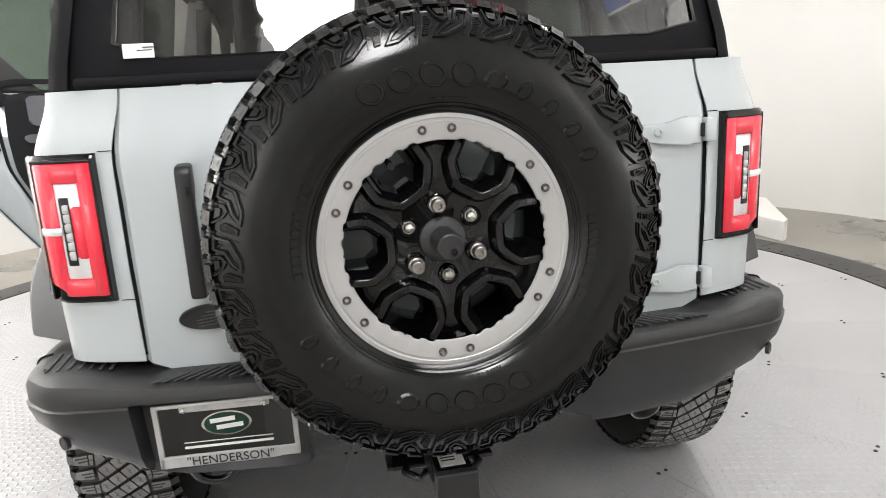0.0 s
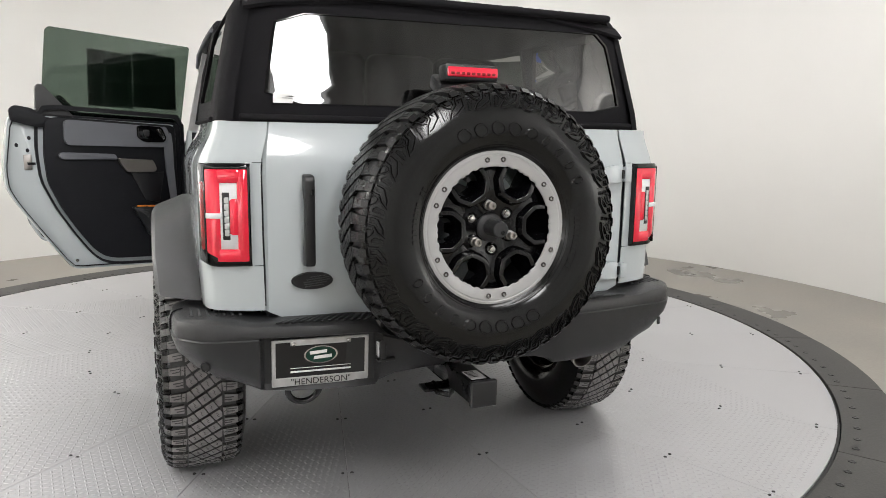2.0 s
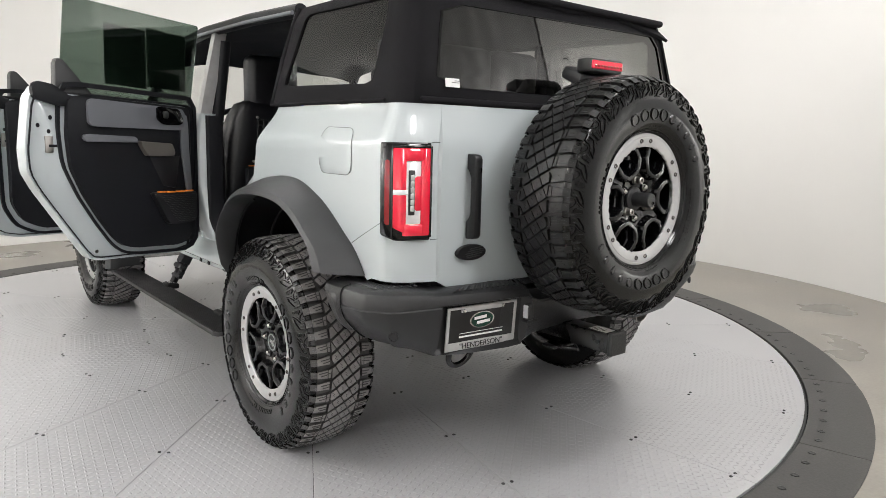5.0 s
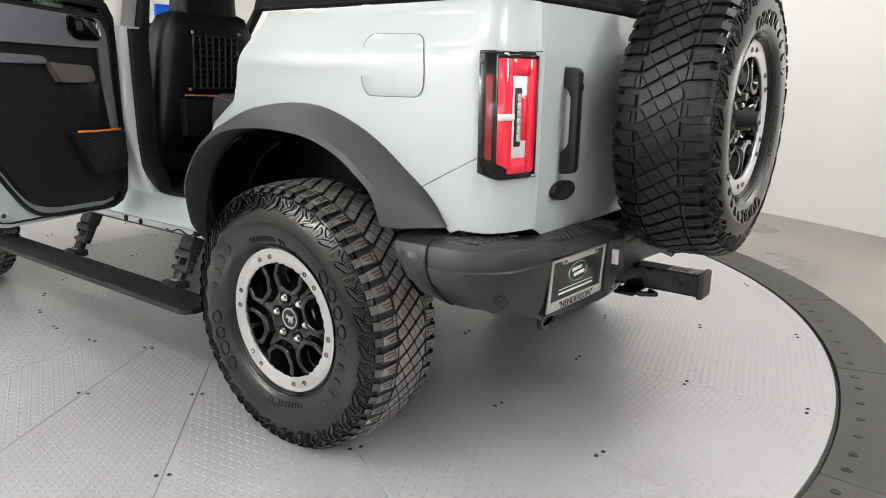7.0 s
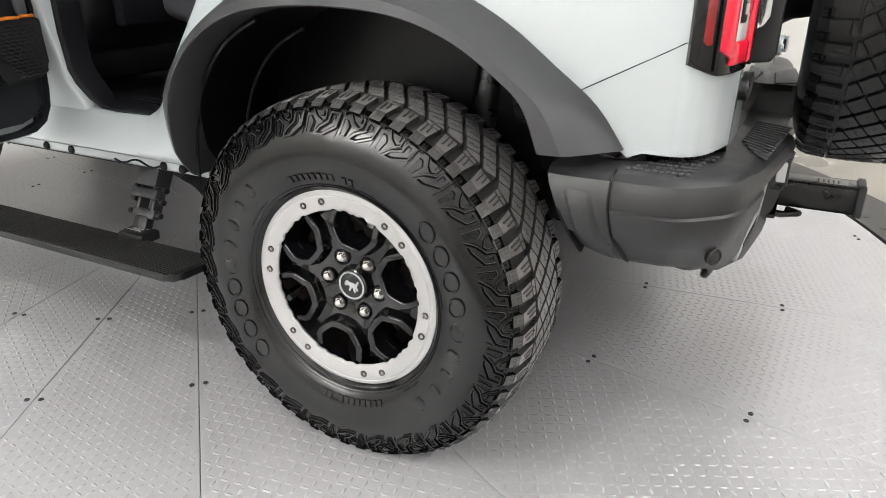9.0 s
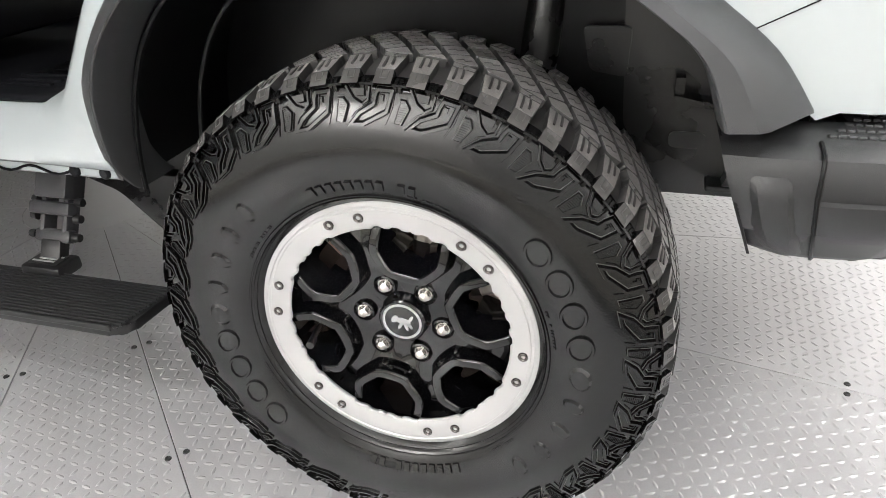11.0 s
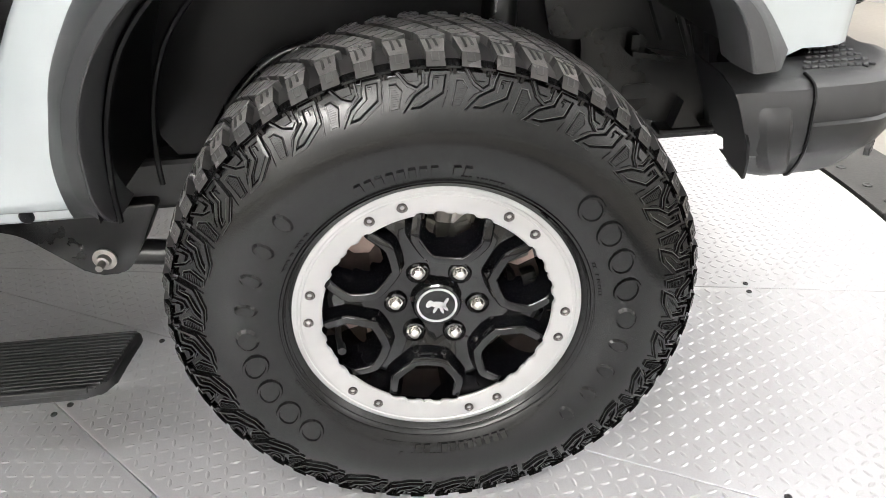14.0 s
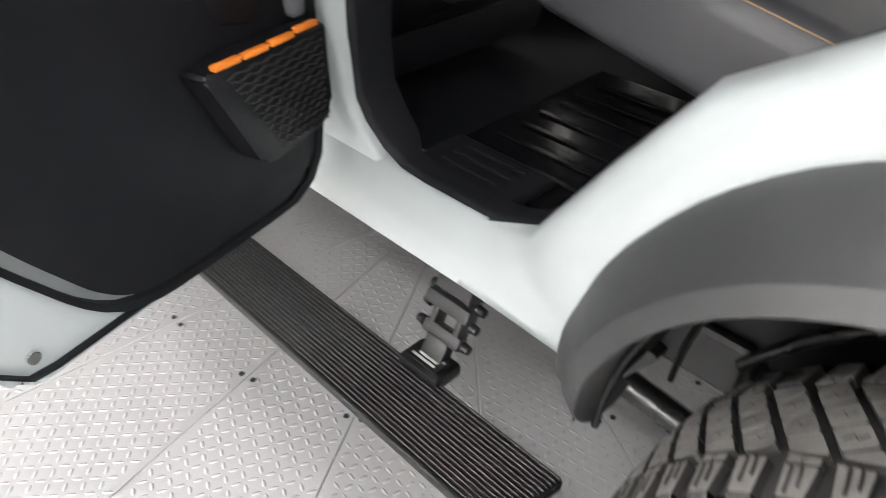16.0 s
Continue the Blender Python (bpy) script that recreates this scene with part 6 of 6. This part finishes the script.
        tube(bm, [(sx * 0.70, 0.19, 1.795), (sx * 0.70, 0.7, 1.812), (sx * 0.695, 1.3, 1.812), (sx * 0.68, 1.75, 1.785), (sx * 0.66, 2.0, 1.74), (sx * 0.70, 2.35, 1.42)], 0.03, 10)
        part("roof_rail", bm, TRIM, suv, "black roof rail over the doors", 60)
        bm = bmesh.new()
        tube(bm, [(sx * 0.735, 0.20, 1.783), (sx * 0.733, 0.7, 1.795), (sx * 0.728, 1.3, 1.795), (sx * 0.712, 1.75, 1.768)], 0.009, 8)
        part("rail_strip", bm, TRIMG, suv, "grey trim strip on the roof rail", 60)
        # centre post between the doors
        bm = bmesh.new()
        rings = []
        for z, x in ((0.695, 0.772), (0.78, 0.80), (1.0, 0.83), (1.25, 0.828), (1.37, 0.81)):
            e = 0.06 if z < 0.76 else 0.025 if z < 0.82 else 0.0
            rings.append([(sx * (x - 0.08), 1.10 - e, z), (sx * (x - 0.012), 1.10 - e, z), (sx * x, 1.112 - e, z), (sx * x, 1.185 + e, z), (sx * (x - 0.012), 1.20 + e, z), (sx * (x - 0.08), 1.20 + e, z)])
        loft(bm, rings, closed=True, caps=True)
        part("centre_post", bm, PAINT, suv, "pale grey centre post between the doors", 50)
        bm = bmesh.new()
        rings = []
        for z, x in ((1.36, 0.808), (1.5, 0.78), (1.79, 0.715)):
            rings.append([(sx * (x - 0.06), 1.11, z), (sx * x, 1.11, z), (sx * x, 1.165, z), (sx * (x - 0.06), 1.165, z)])
        loft(bm, rings, closed=True, caps=True)
        part("upper_post", bm, PLATES, suv, "pale grey upper centre post", 50)
        bm = bmesh.new()
        tube(bm, [(sx * 0.70, 1.145, 0.8), (sx * 0.715, 1.14, 1.3), (sx * 0.66, 1.13, 1.75)], 0.036, 10)
        part("inner_post_trim", bm, TRIM, suv, smooth=60)
    # roof
    bm = bmesh.new()
    rings = []
    for y, rise in ((-0.655, 0.0), (-0.62, 0.03), (-0.5, 0.045), (-0.2, 0.052), (0.2, 0.058), (0.6, 0.07), (0.9, 0.066), (1.3, 0.072), (1.7, 0.045), (2.0, -0.03), (2.08, -0.07)):
        ring_ = []
        for k in range(17):
            t = -1 + 2 * k / 16
            w = 0.702 if y < 1.7 else 0.69
            ring_.append((w * t, y, 1.795 + rise - 0.055 * abs(t) ** 4 + 0.006 * math.sin(9 * t + 3 * y)))
        rings.append(ring_)
    loft(bm, rings)
    thick(bm, 0.012)
    part("roof_canvas", bm, FABRIC, st, "black canvas roof", 60)


# ---- doors ----
def door(sx, hinge, length, full):
    """A side door, swung open; u runs from the hinge outwards, w towards the cabin side."""
    d = new("door", None)
    d.parent = suv
    d["label"] = "pale grey door standing open with dark inner trim"
    ang = radians(16)
    dx, dy = -math.cos(ang), -math.sin(ang)
    # the cabin side of the open door faces rearwards
    wx, wy = math.sin(ang), -math.cos(ang)
    def W(u, w, z):
        x = -0.852 + dx * u + wx * w
        y = hinge + dy * u + wy * w
        return (x * -sx, y, z)
    k = length
    def slab(name, pts, w0, w1, material, label="", bevel=0.0, parent=None, inner=None):
        bm = bmesh.new()
        if inner is None:
            prism(bm, pts, w0, w1, bevel)
        else:
            n = 64
            a, b = loop(pts, n), loop(inner, n)
            loft(bm, [[(x, y, w0) for x, y in a], [(x, y, w1) for x, y in a], [(x, y, w1) for x, y in b], [(x, y, w0) for x, y in b], [(x, y, w0) for x, y in a]], closed=True)
            bmesh.ops.remove_doubles(bm, verts=bm.verts, dist=0.0002)
        for v in bm.verts:
            v.co = Vector(W(v.co.x * k, v.co.z, v.co.y))
        return part(name, bm, material, parent or d, label, 35)
    if full:
        shell = [(0.02, 1.40), (0.70, 1.43), (0.775, 1.46), (0.805, 1.40), (0.835, 1.18), (0.83, 1.08), (0.79, 1.0), (0.70, 0.86), (0.62, 0.74), (0.57, 0.665), (0.54, 0.655), (0.05, 0.645), (0.01, 0.68)]
        trim = [(0.03, 1.395), (0.60, 1.425), (0.655, 1.41), (0.665, 1.24), (0.655, 1.10), (0.60, 0.97), (0.53, 0.85), (0.465, 0.755), (0.42, 0.715), (0.36, 0.70), (0.10, 0.69), (0.045, 0.72), (0.03, 0.80)]
    else:
        shell = [(0.02, 1.40), (0.80, 1.43), (0.85, 1.46), (0.86, 1.30), (0.86, 0.80), (0.80, 0.68), (0.70, 0.655), (0.05, 0.645), (0.01, 0.68)]
        trim = [(0.03, 1.395), (0.68, 1.425), (0.73, 1.41), (0.73, 0.85), (0.68, 0.75), (0.58, 0.70), (0.10, 0.69), (0.045, 0.72), (0.03, 0.80)]
    shell = rounded(shell, 0.02, 3)
    slab("outer_skin", shell, -0.075, 0.0, PAINT, "pale grey painted door shell", 0.012)
    def grow(pts, q):
        """Scale an outline about its middle."""
        cx, cy = sum(p[0] for p in pts) / len(pts), sum(p[1] for p in pts) / len(pts)
        return [(cx + (x - cx) * (1 + q), cy + (y - cy) * (1 + q)) for x, y in pts]
    tr = rounded(trim, 0.03, 3)
    slab("door_seal", grow(tr, 0.135), 0.0, 0.016, TRIM, "black rubber seal", 0.0, None, grow(tr, 0.085))
    slab("edge_seal", grow(shell, -0.035), 0.0, 0.010, TRIM, "black rubber edge seal", 0.0, None, grow(shell, -0.049))
    slab("hinge_seal", rounded([(0.0, 0.70), (0.034, 0.70), (0.034, 1.40), (0.0, 1.40)], 0.008, 3), 0.0, 0.014, TRIM, "black rubber hinge seal", 0.004)
    slab("trim_panel", tr, 0.0, 0.034, TRIM, "dark moulded trim panel", 0.008)
    slab("upper_trim", rounded([(0.075, 1.385), (0.555, 1.412), (0.575, 1.40), (0.575, 1.30), (0.555, 1.287), (0.10, 1.278), (0.07, 1.30)], 0.02, 4), 0.03, 0.050, TRIMG, "grey upper trim", 0.008)
    slab("arm_strip", rounded([(0.33, 1.215), (0.345, 1.243), (0.585, 1.252), (0.605, 1.245), (0.60, 1.225), (0.585, 1.217)], 0.012, 3), 0.032, 0.052, TRIMG, "grey strip", 0.005)
    slab("armrest", rounded([(0.148, 1.160), (0.150, 1.178), (0.165, 1.212), (0.332, 1.222), (0.326, 1.20), (0.296, 1.152), (0.16, 1.150)], 0.006, 3), 0.03, 0.070, ARMM, "warm grey armrest panel", 0.005)
    slab("grab_shadow", [(0.20, 1.148), (0.27, 1.148), (0.20, 1.0), (0.13, 0.985), (0.10, 1.148)], 0.03, 0.037, LEATHER, "", 0.003)
    hp = rounded([(0.085, 1.325), (0.10, 1.305), (0.20, 1.305), (0.235, 1.33), (0.235, 1.385), (0.22, 1.392), (0.11, 1.385)], 0.012, 3)
    hnd = slab("handle_bezel", hp, 0.046, 0.058, GLOSSB, "gloss black handle bezel", 0.004)
    slab("pull_lever", rounded([(0.098, 1.325), (0.105, 1.318), (0.118, 1.345), (0.135, 1.372), (0.125, 1.378), (0.112, 1.362)], 0.003, 2), 0.056, 0.070, CHROME, "satin silver lever", 0.002, hnd)
    slab("lock_lever", rounded([(0.175, 1.335), (0.20, 1.335), (0.205, 1.37), (0.175, 1.37)], 0.006, 2), 0.056, 0.066, PLASTIC, "", 0.003, hnd)
    slab("pull_strip", rounded([(0.060, 1.36), (0.098, 1.31), (0.092, 1.16), (0.070, 0.972), (0.036, 0.972), (0.050, 1.16), (0.052, 1.30)], 0.01, 3), 0.031, 0.046, TRIMG, "grey vertical trim strip", 0.005)
    # map pocket with webbing
    po = [(0.030, 0.965), (0.22, 0.972), (0.278, 0.968), (0.262, 0.94), (0.196, 0.812), (0.172, 0.803), (0.050, 0.812), (0.030, 0.835)]
    slab("map_pocket", rounded(po, 0.012, 3), 0.032, 0.074, LEATHER, "black netted map pocket", 0.006)
    for i in range(4):
        u0 = 0.056 + 0.052 * i
        slab("webbing", [(u0, 0.965 + 0.002 * abs(i - 1.5)), (u0 + 0.047, 0.966 + 0.002 * abs(i - 1.5)), (u0 + 0.047, 0.974 + 0.002 * abs(i - 1.5)), (u0, 0.973 + 0.002 * abs(i - 1.5))], 0.070, 0.080, ORANGE, "orange webbing edge", 0.002)
    bm = bmesh.new()
    for r in range(15):
        z = 0.953 - 0.0095 * r
        umax = 0.238 - 0.0062 * r
        pts = []
        for i in range(28):
            u = 0.045 + (umax - 0.045) * i / 27
            pts.append(W(u * k, 0.0755, z + 0.0020 * math.sin(i * 1.35 + (r % 2) * math.pi)))
        tube(bm, pts, 0.0016, 4)
    part("pocket_net", bm, FLAREM, d, smooth=60)
    # glass, frameless, and its guide
    gl = [(-0.02, 1.39), (-0.085 / k, 1.822), (0.598, 1.862), (0.615, 1.845), (0.66, 1.42)] if full else [(-0.02, 1.39), (0.10, 1.80), (0.60, 1.862), (0.70, 1.845), (0.74, 1.42)]
    if full:
      bm = bmesh.new()
      pts = rounded(gl, 0.012, 2)
      prism(bm, pts, -0.040, -0.036, 0)
      for v in bm.verts:
          v.co = Vector(W(v.co.x * k, v.co.z, v.co.y))
      part("door_glass", bm, GLASS_G, d, "frameless green-tinted door glass")
    slab("glass_guide", rounded([(0.505, 1.42), (0.575, 1.50), (0.64, 1.575), (0.66, 1.585), (0.675, 1.57), (0.685, 1.42)], 0.01, 3), -0.055, -0.015, PLASTIC, "black glass guide", 0.006)
    slab("belt_seal", [(0.0, 1.388), (0.72, 1.425), (0.72, 1.445), (0.0, 1.41)], -0.06, -0.015, TRIM, "black belt seal", 0.004)
    slab("corner_cap", rounded([(0.60, 1.415), (0.66, 1.425), (0.70, 1.462), (0.775, 1.475), (0.80, 1.455), (0.795, 1.40), (0.74, 1.385), (0.68, 1.37), (0.62, 1.38)] if full else [(0.70, 1.425), (0.84, 1.475), (0.862, 1.45), (0.855, 1.38), (0.72, 1.37)], 0.012, 3), -0.004, 0.024, TRIM, "black rubber corner cap", 0.006)
    # lock side: latch, holes
    slab("latch", rounded([(0.715, 1.165), (0.75, 1.165), (0.75, 1.24), (0.715, 1.24)], 0.004, 2), -0.001, 0.006, STEEL, "steel door latch", 0.002)
    slab("latch_slot", [(0.70, 1.19), (0.735, 1.19), (0.735, 1.202), (0.70, 1.202)], 0.003, 0.0075, TRIM, "", 0.0)
    for u, z in ((0.72, 1.32), (0.775, 1.285), (0.73, 1.26)):
        bm = bmesh.new()
        prism(bm, [(u + 0.008 * math.cos(2 * math.pi * i / 12), z + 0.010 * math.sin(2 * math.pi * i / 12)) for i in range(12)], 0.0, 0.0015)
        for v in bm.verts:
            v.co = Vector(W(v.co.x * k, v.co.z, v.co.y))
        part("plug", bm, TRIM, d)
    bm = bmesh.new()
    prism(bm, [(0.545 + 0.009 * math.cos(2 * math.pi * i / 14), 0.70 + 0.009 * math.sin(2 * math.pi * i / 14)) for i in range(14)], 0.0, 0.006, 0.001)
    for v in bm.verts:
        v.co = Vector(W(v.co.x * k, v.co.z, v.co.y))
    part("screw", bm, CHROME, d)
    for z in (1.22, 0.86):
        bm = bmesh.new()
        c = W(0.0, -0.02, z)
        box(bm, (c[0], c[1] + 0.01, z), (0.05, 0.06, 0.07), 0.006)
        part("hinge", bm, PAINT, d, "pale grey door hinge")
    # sheets stuck to the glass, seen from the back
    if full and sx < 0:
        for u0, u1 in ((0.0, 0.212), (0.222, 0.43)):
            bm = bmesh.new()
            s = -0.03
            prism(bm, [(u0, 1.478), (u1 + 0.008, 1.49), (u1, 1.775 - 0.0), (u0 - 0.006, 1.757)], -0.043, -0.0415, 0)
            for v in bm.verts:
                v.co = Vector(W(v.co.x * k, v.co.z, v.co.y))
            part("window_sheet", bm, STICK, d, "dark back of a paper sheet on the glass")
    return d


STICK = mat("grey_paper_back", (0.30, 0.32, 0.30), 0.7, vary=0.06)
soft_top()
for s in (-1, 1):
    door(s, 1.125, 1.0, True)
    door(s, 2.18, 1.05, False)


# ---- cabin ----
def seat(x, y, front):
    s = new("seat", None)
    s.parent = suv
    s["label"] = "black vinyl seat with headrest"
    bm = bmesh.new()
    box(bm, (x, y + 0.28, 0.88), (0.52, 0.54, 0.20), 0.06, seg=4)
    part("cushion", bm, LEATHER, s, "black vinyl cushion", 50)
    bm = bmesh.new()
    rings = []
    for z, w, yb, dp in ((0.86, 0.25, 0.02, 0.10), (0.95, 0.265, 0.0, 0.13), (1.1, 0.265, -0.03, 0.135), (1.25, 0.25, -0.06, 0.12), (1.36, 0.225, -0.085, 0.10), (1.43, 0.19, -0.10, 0.08), (1.46, 0.12, -0.105, 0.05)):
        r = []
        for q in range(20):
            a = 2 * math.pi * q / 20
            cx, sy = math.cos(a), math.sin(a)
            r.append((x + w * math.copysign(abs(cx) ** 0.45, cx), y + yb + 0.07 + dp * math.copysign(abs(sy) ** 0.45, sy), z))
        rings.append(r)
    loft(bm, rings, closed=True, caps=True)
    part("backrest", bm, LEATHER, s, "black vinyl backrest", 50)
    bm = bmesh.new()
    box(bm, (x, y - 0.045, 1.53), (0.29, 0.115, 0.34), 0.045, seg=4)
    part("headrest", bm, LEATHER, s, "black headrest", 50)
    if front:
        m = Matrix.Rotation(radians(5), 4, "X")
        for k in range(8):
            bm = bmesh.new()
            box(bm, (x - 0.11 + 0.031 * k, y - 0.116, 1.235), (0.007, 0.012, 0.23), 0.002, m, 1)
            part("grid_bar", bm, PLASTIC, s)
        for k in range(9):
            z = 1.125 + 0.0275 * k
            bm = bmesh.new()
            box(bm, (x, y - 0.103 - (z - 1.09) * 0.10, z), (0.235, 0.010, 0.006), 0.002, m, 1)
            part("grid_bar", bm, PLASTIC, s)
        for k in range(6):
            bm = bmesh.new()
            box(bm, (x - 0.14 + 0.052 * k, y - 0.119, 1.090 + 0.0022 * abs(k - 2.5)), (0.049, 0.012, 0.006), 0.0025)
            part("webbing", bm, ORANGE, s, "orange webbing edge")
        bm = bmesh.new()
        box(bm, (x - 0.01, y - 0.095, 1.0), (0.32, 0.045, 0.17), 0.012)
        part("back_pocket", bm, TRIM, s, "black netted back pocket", 40)
        bm = bmesh.new()
        for dx, dz in ((-0.115, 1.36), (0.115, 1.36), (-0.13, 1.12), (0.10, 1.11)):
            bmesh.ops.create_uvsphere(bm, u_segments=10, v_segments=6, radius=0.008, matrix=Matrix.Translation((x + dx, y - 0.102 - (dz - 1.09) * 0.10, dz)))
        part("stud", bm, STEEL, s)
        bm = bmesh.new()
        box(bm, (x, y + 0.25, 0.79), (0.50, 0.50, 0.10), 0.03)
        part("seat_base", bm, TRIM, s, smooth=40)
        for e in (-1, 1):
            bm = bmesh.new()
            lathe(bm, [(0.0002, 0.022), (0.045, 0.020), (0.058, 0.012), (0.062, 0.0)], 24)
            ob = part("recliner_cover", bm, PLASTIC, s, "round black recliner cover", 40)
            ob.matrix_basis = Matrix.Translation((x + e * 0.262, y + 0.06, 0.90)) @ Matrix.Rotation(radians(e * 90), 4, "Y") @ Matrix.Diagonal((1.5, 1.0, 1, 1))
            bm = bmesh.new()
            box(bm, (x + e * 0.255, y + 0.26, 0.84), (0.035, 0.50, 0.10), 0.015, Matrix.Rotation(radians(4), 4, "X"))
            part("side_shield", bm, TRIM, s, "black seat side shield", 40)
    return s


for x in (-0.40, 0.40):
    seat(x, 1.19, True)
for x in (-0.30, 0.0, 0.30):
    seat(x, 0.12 - 0.10, False)
bm = bmesh.new()
box(bm, (0, 1.44, 0.672), (1.40, 1.72, 0.03), 0.004)
box(bm, (0, 0.24, 0.672), (1.10, 0.68, 0.03), 0.004)
part("cabin_floor", bm, TRIM, suv, "black cabin floor")
for x in (-0.42, 0.42):
    bm = bmesh.new()
    box(bm, (x, 0.80, 0.693), (0.52, 0.42, 0.012), 0.005)
    mt = part("floor_mat", bm, MATM, suv, "black rubber floor mat", 40)
    for k in range(7):
        bm = bmesh.new()
        box(bm, (x - 0.18 + 0.06 * k, 0.80, 0.701), (0.014, 0.34, 0.006), 0.002, seg=1)
        part("mat_ridge", bm, MATM, mt)
for x in (-0.33, 0.33):
    b_ = new("rear_bench_cushion", None)
    b_.parent = suv
    b_["label"] = "dark grey vinyl rear bench cushion with tan piping"
    m = Matrix.Rotation(radians(11), 4, "X")
    bm = bmesh.new()
    box(bm, (x, 0.60, 0.97), (0.46, 0.66, 0.17), 0.045, m, seg=4)
    part("cushion", bm, SEATG, b_, smooth=50)
    for dx in (-0.215, 0.215):
        bm = bmesh.new()
        tube(bm, [(x + dx, 0.60 + 0.30 * k, 1.0435 + 0.058 * k) for k in (-1, -0.5, 0, 0.5, 1)], 0.002, 6)
        part("piping", bm, PIPING, b_, "thin tan piping")
bm = bmesh.new()
box(bm, (0, 2.02, 1.22), (1.42, 0.36, 0.24), 0.06, seg=4)
part("dashboard", bm, TRIM, suv, "black dashboard", 50)
bm = bmesh.new()
box(bm, (-0.03, 1.86, 1.465), (0.36, 0.02, 0.15), 0.006)
part("screen", bm, BLUE, suv, "glowing blue dashboard screen")
bm = bmesh.new()
rings = []
for k in range(28):
    a = 2 * math.pi * k / 28
    c = Vector((-0.38 + 0.185 * math.cos(a), 1.72 - 0.06 * math.sin(a), 1.24 + 0.175 * math.sin(a)))
    o = Vector((math.cos(a), 0, math.sin(a)))
    rings.append([c + o * 0.016 * math.cos(b) + Vector((0, 1, 0)) * 0.016 * math.sin(b) for b in [2 * math.pi * j / 8 for j in range(8)]])
loft(bm, rings + [rings[0]], closed=True)
box(bm, (-0.38, 1.74, 1.23), (0.14, 0.05, 0.12), 0.02)
part("steering_wheel", bm, LEATHER, suv, "black steering wheel", 50)
# front end: bonnet, wings and screen, plain and mostly hidden
bm = bmesh.new()
rings = []
for y, w, h in ((2.15, 0.82, 1.33), (2.4, 0.83, 1.30), (2.9, 0.82, 1.27), (3.4, 0.80, 1.24), (3.62, 0.77, 1.18)):
    rings.append([(-w, y, 0.72), (-w, y, h - 0.06), (-w * 0.93, y, h), (0, y, h + 0.02), (w * 0.93, y, h), (w, y, h - 0.06), (w, y, 0.72)])
loft(bm, rings)
bm.faces.new([bm.verts.new(p) for p in rings[-1]])
part("front_body", bm, PAINT, suv, "pale grey bonnet and wings", 50)
for s in (-1, 1):
    bm = bmesh.new()
    rr = []
    for k in range(17):
        a = math.pi * (k / 16 * 1.16 - 0.08)
        rr.append([(s * 0.80, BASE + 0.60 * math.cos(a), 0.50 + 0.56 * math.sin(a)), (s * 0.98, BASE + 0.57 * math.cos(a), 0.48 + 0.54 * math.sin(a)), (s * 1.0, BASE + 0.51 * math.cos(a), 0.46 + 0.50 * math.sin(a)), (s * 0.90, BASE + 0.50 * math.cos(a), 0.46 + 0.49 * math.sin(a))])
    loft(bm, rr)
    part("wheel_arch_flare", bm, FLAREM, suv, "dark grey moulded plastic wheel arch flare", 40)
bm = bmesh.new()
loft(bm, [[(-0.62, 2.05, 1.76), (0.62, 2.05, 1.76)], [(-0.72, 2.33, 1.36), (0.72, 2.33, 1.36)]])
part("windscreen", bm, GLASS_T, suv, "tinted windscreen")
bm = bmesh.new()
box(bm, (0, 2.3, 0.95), (1.5, 0.06, 0.6), 0.01)
part("bulkhead", bm, TRIM, suv)
for s in (-1, 1):
    bm = bmesh.new()
    box(bm, (s * 0.70, -0.15, 1.25), (0.10, 0.80, 0.26), 0.03)
    part("rear_side_trim", bm, TRIM, suv, "black rear side trim", 40)
bm = bmesh.new()
box(bm, (0, -0.66, 1.10), (1.3, 0.05, 0.55), 0.02)
part("gate_inner_trim", bm, TRIM, suv)


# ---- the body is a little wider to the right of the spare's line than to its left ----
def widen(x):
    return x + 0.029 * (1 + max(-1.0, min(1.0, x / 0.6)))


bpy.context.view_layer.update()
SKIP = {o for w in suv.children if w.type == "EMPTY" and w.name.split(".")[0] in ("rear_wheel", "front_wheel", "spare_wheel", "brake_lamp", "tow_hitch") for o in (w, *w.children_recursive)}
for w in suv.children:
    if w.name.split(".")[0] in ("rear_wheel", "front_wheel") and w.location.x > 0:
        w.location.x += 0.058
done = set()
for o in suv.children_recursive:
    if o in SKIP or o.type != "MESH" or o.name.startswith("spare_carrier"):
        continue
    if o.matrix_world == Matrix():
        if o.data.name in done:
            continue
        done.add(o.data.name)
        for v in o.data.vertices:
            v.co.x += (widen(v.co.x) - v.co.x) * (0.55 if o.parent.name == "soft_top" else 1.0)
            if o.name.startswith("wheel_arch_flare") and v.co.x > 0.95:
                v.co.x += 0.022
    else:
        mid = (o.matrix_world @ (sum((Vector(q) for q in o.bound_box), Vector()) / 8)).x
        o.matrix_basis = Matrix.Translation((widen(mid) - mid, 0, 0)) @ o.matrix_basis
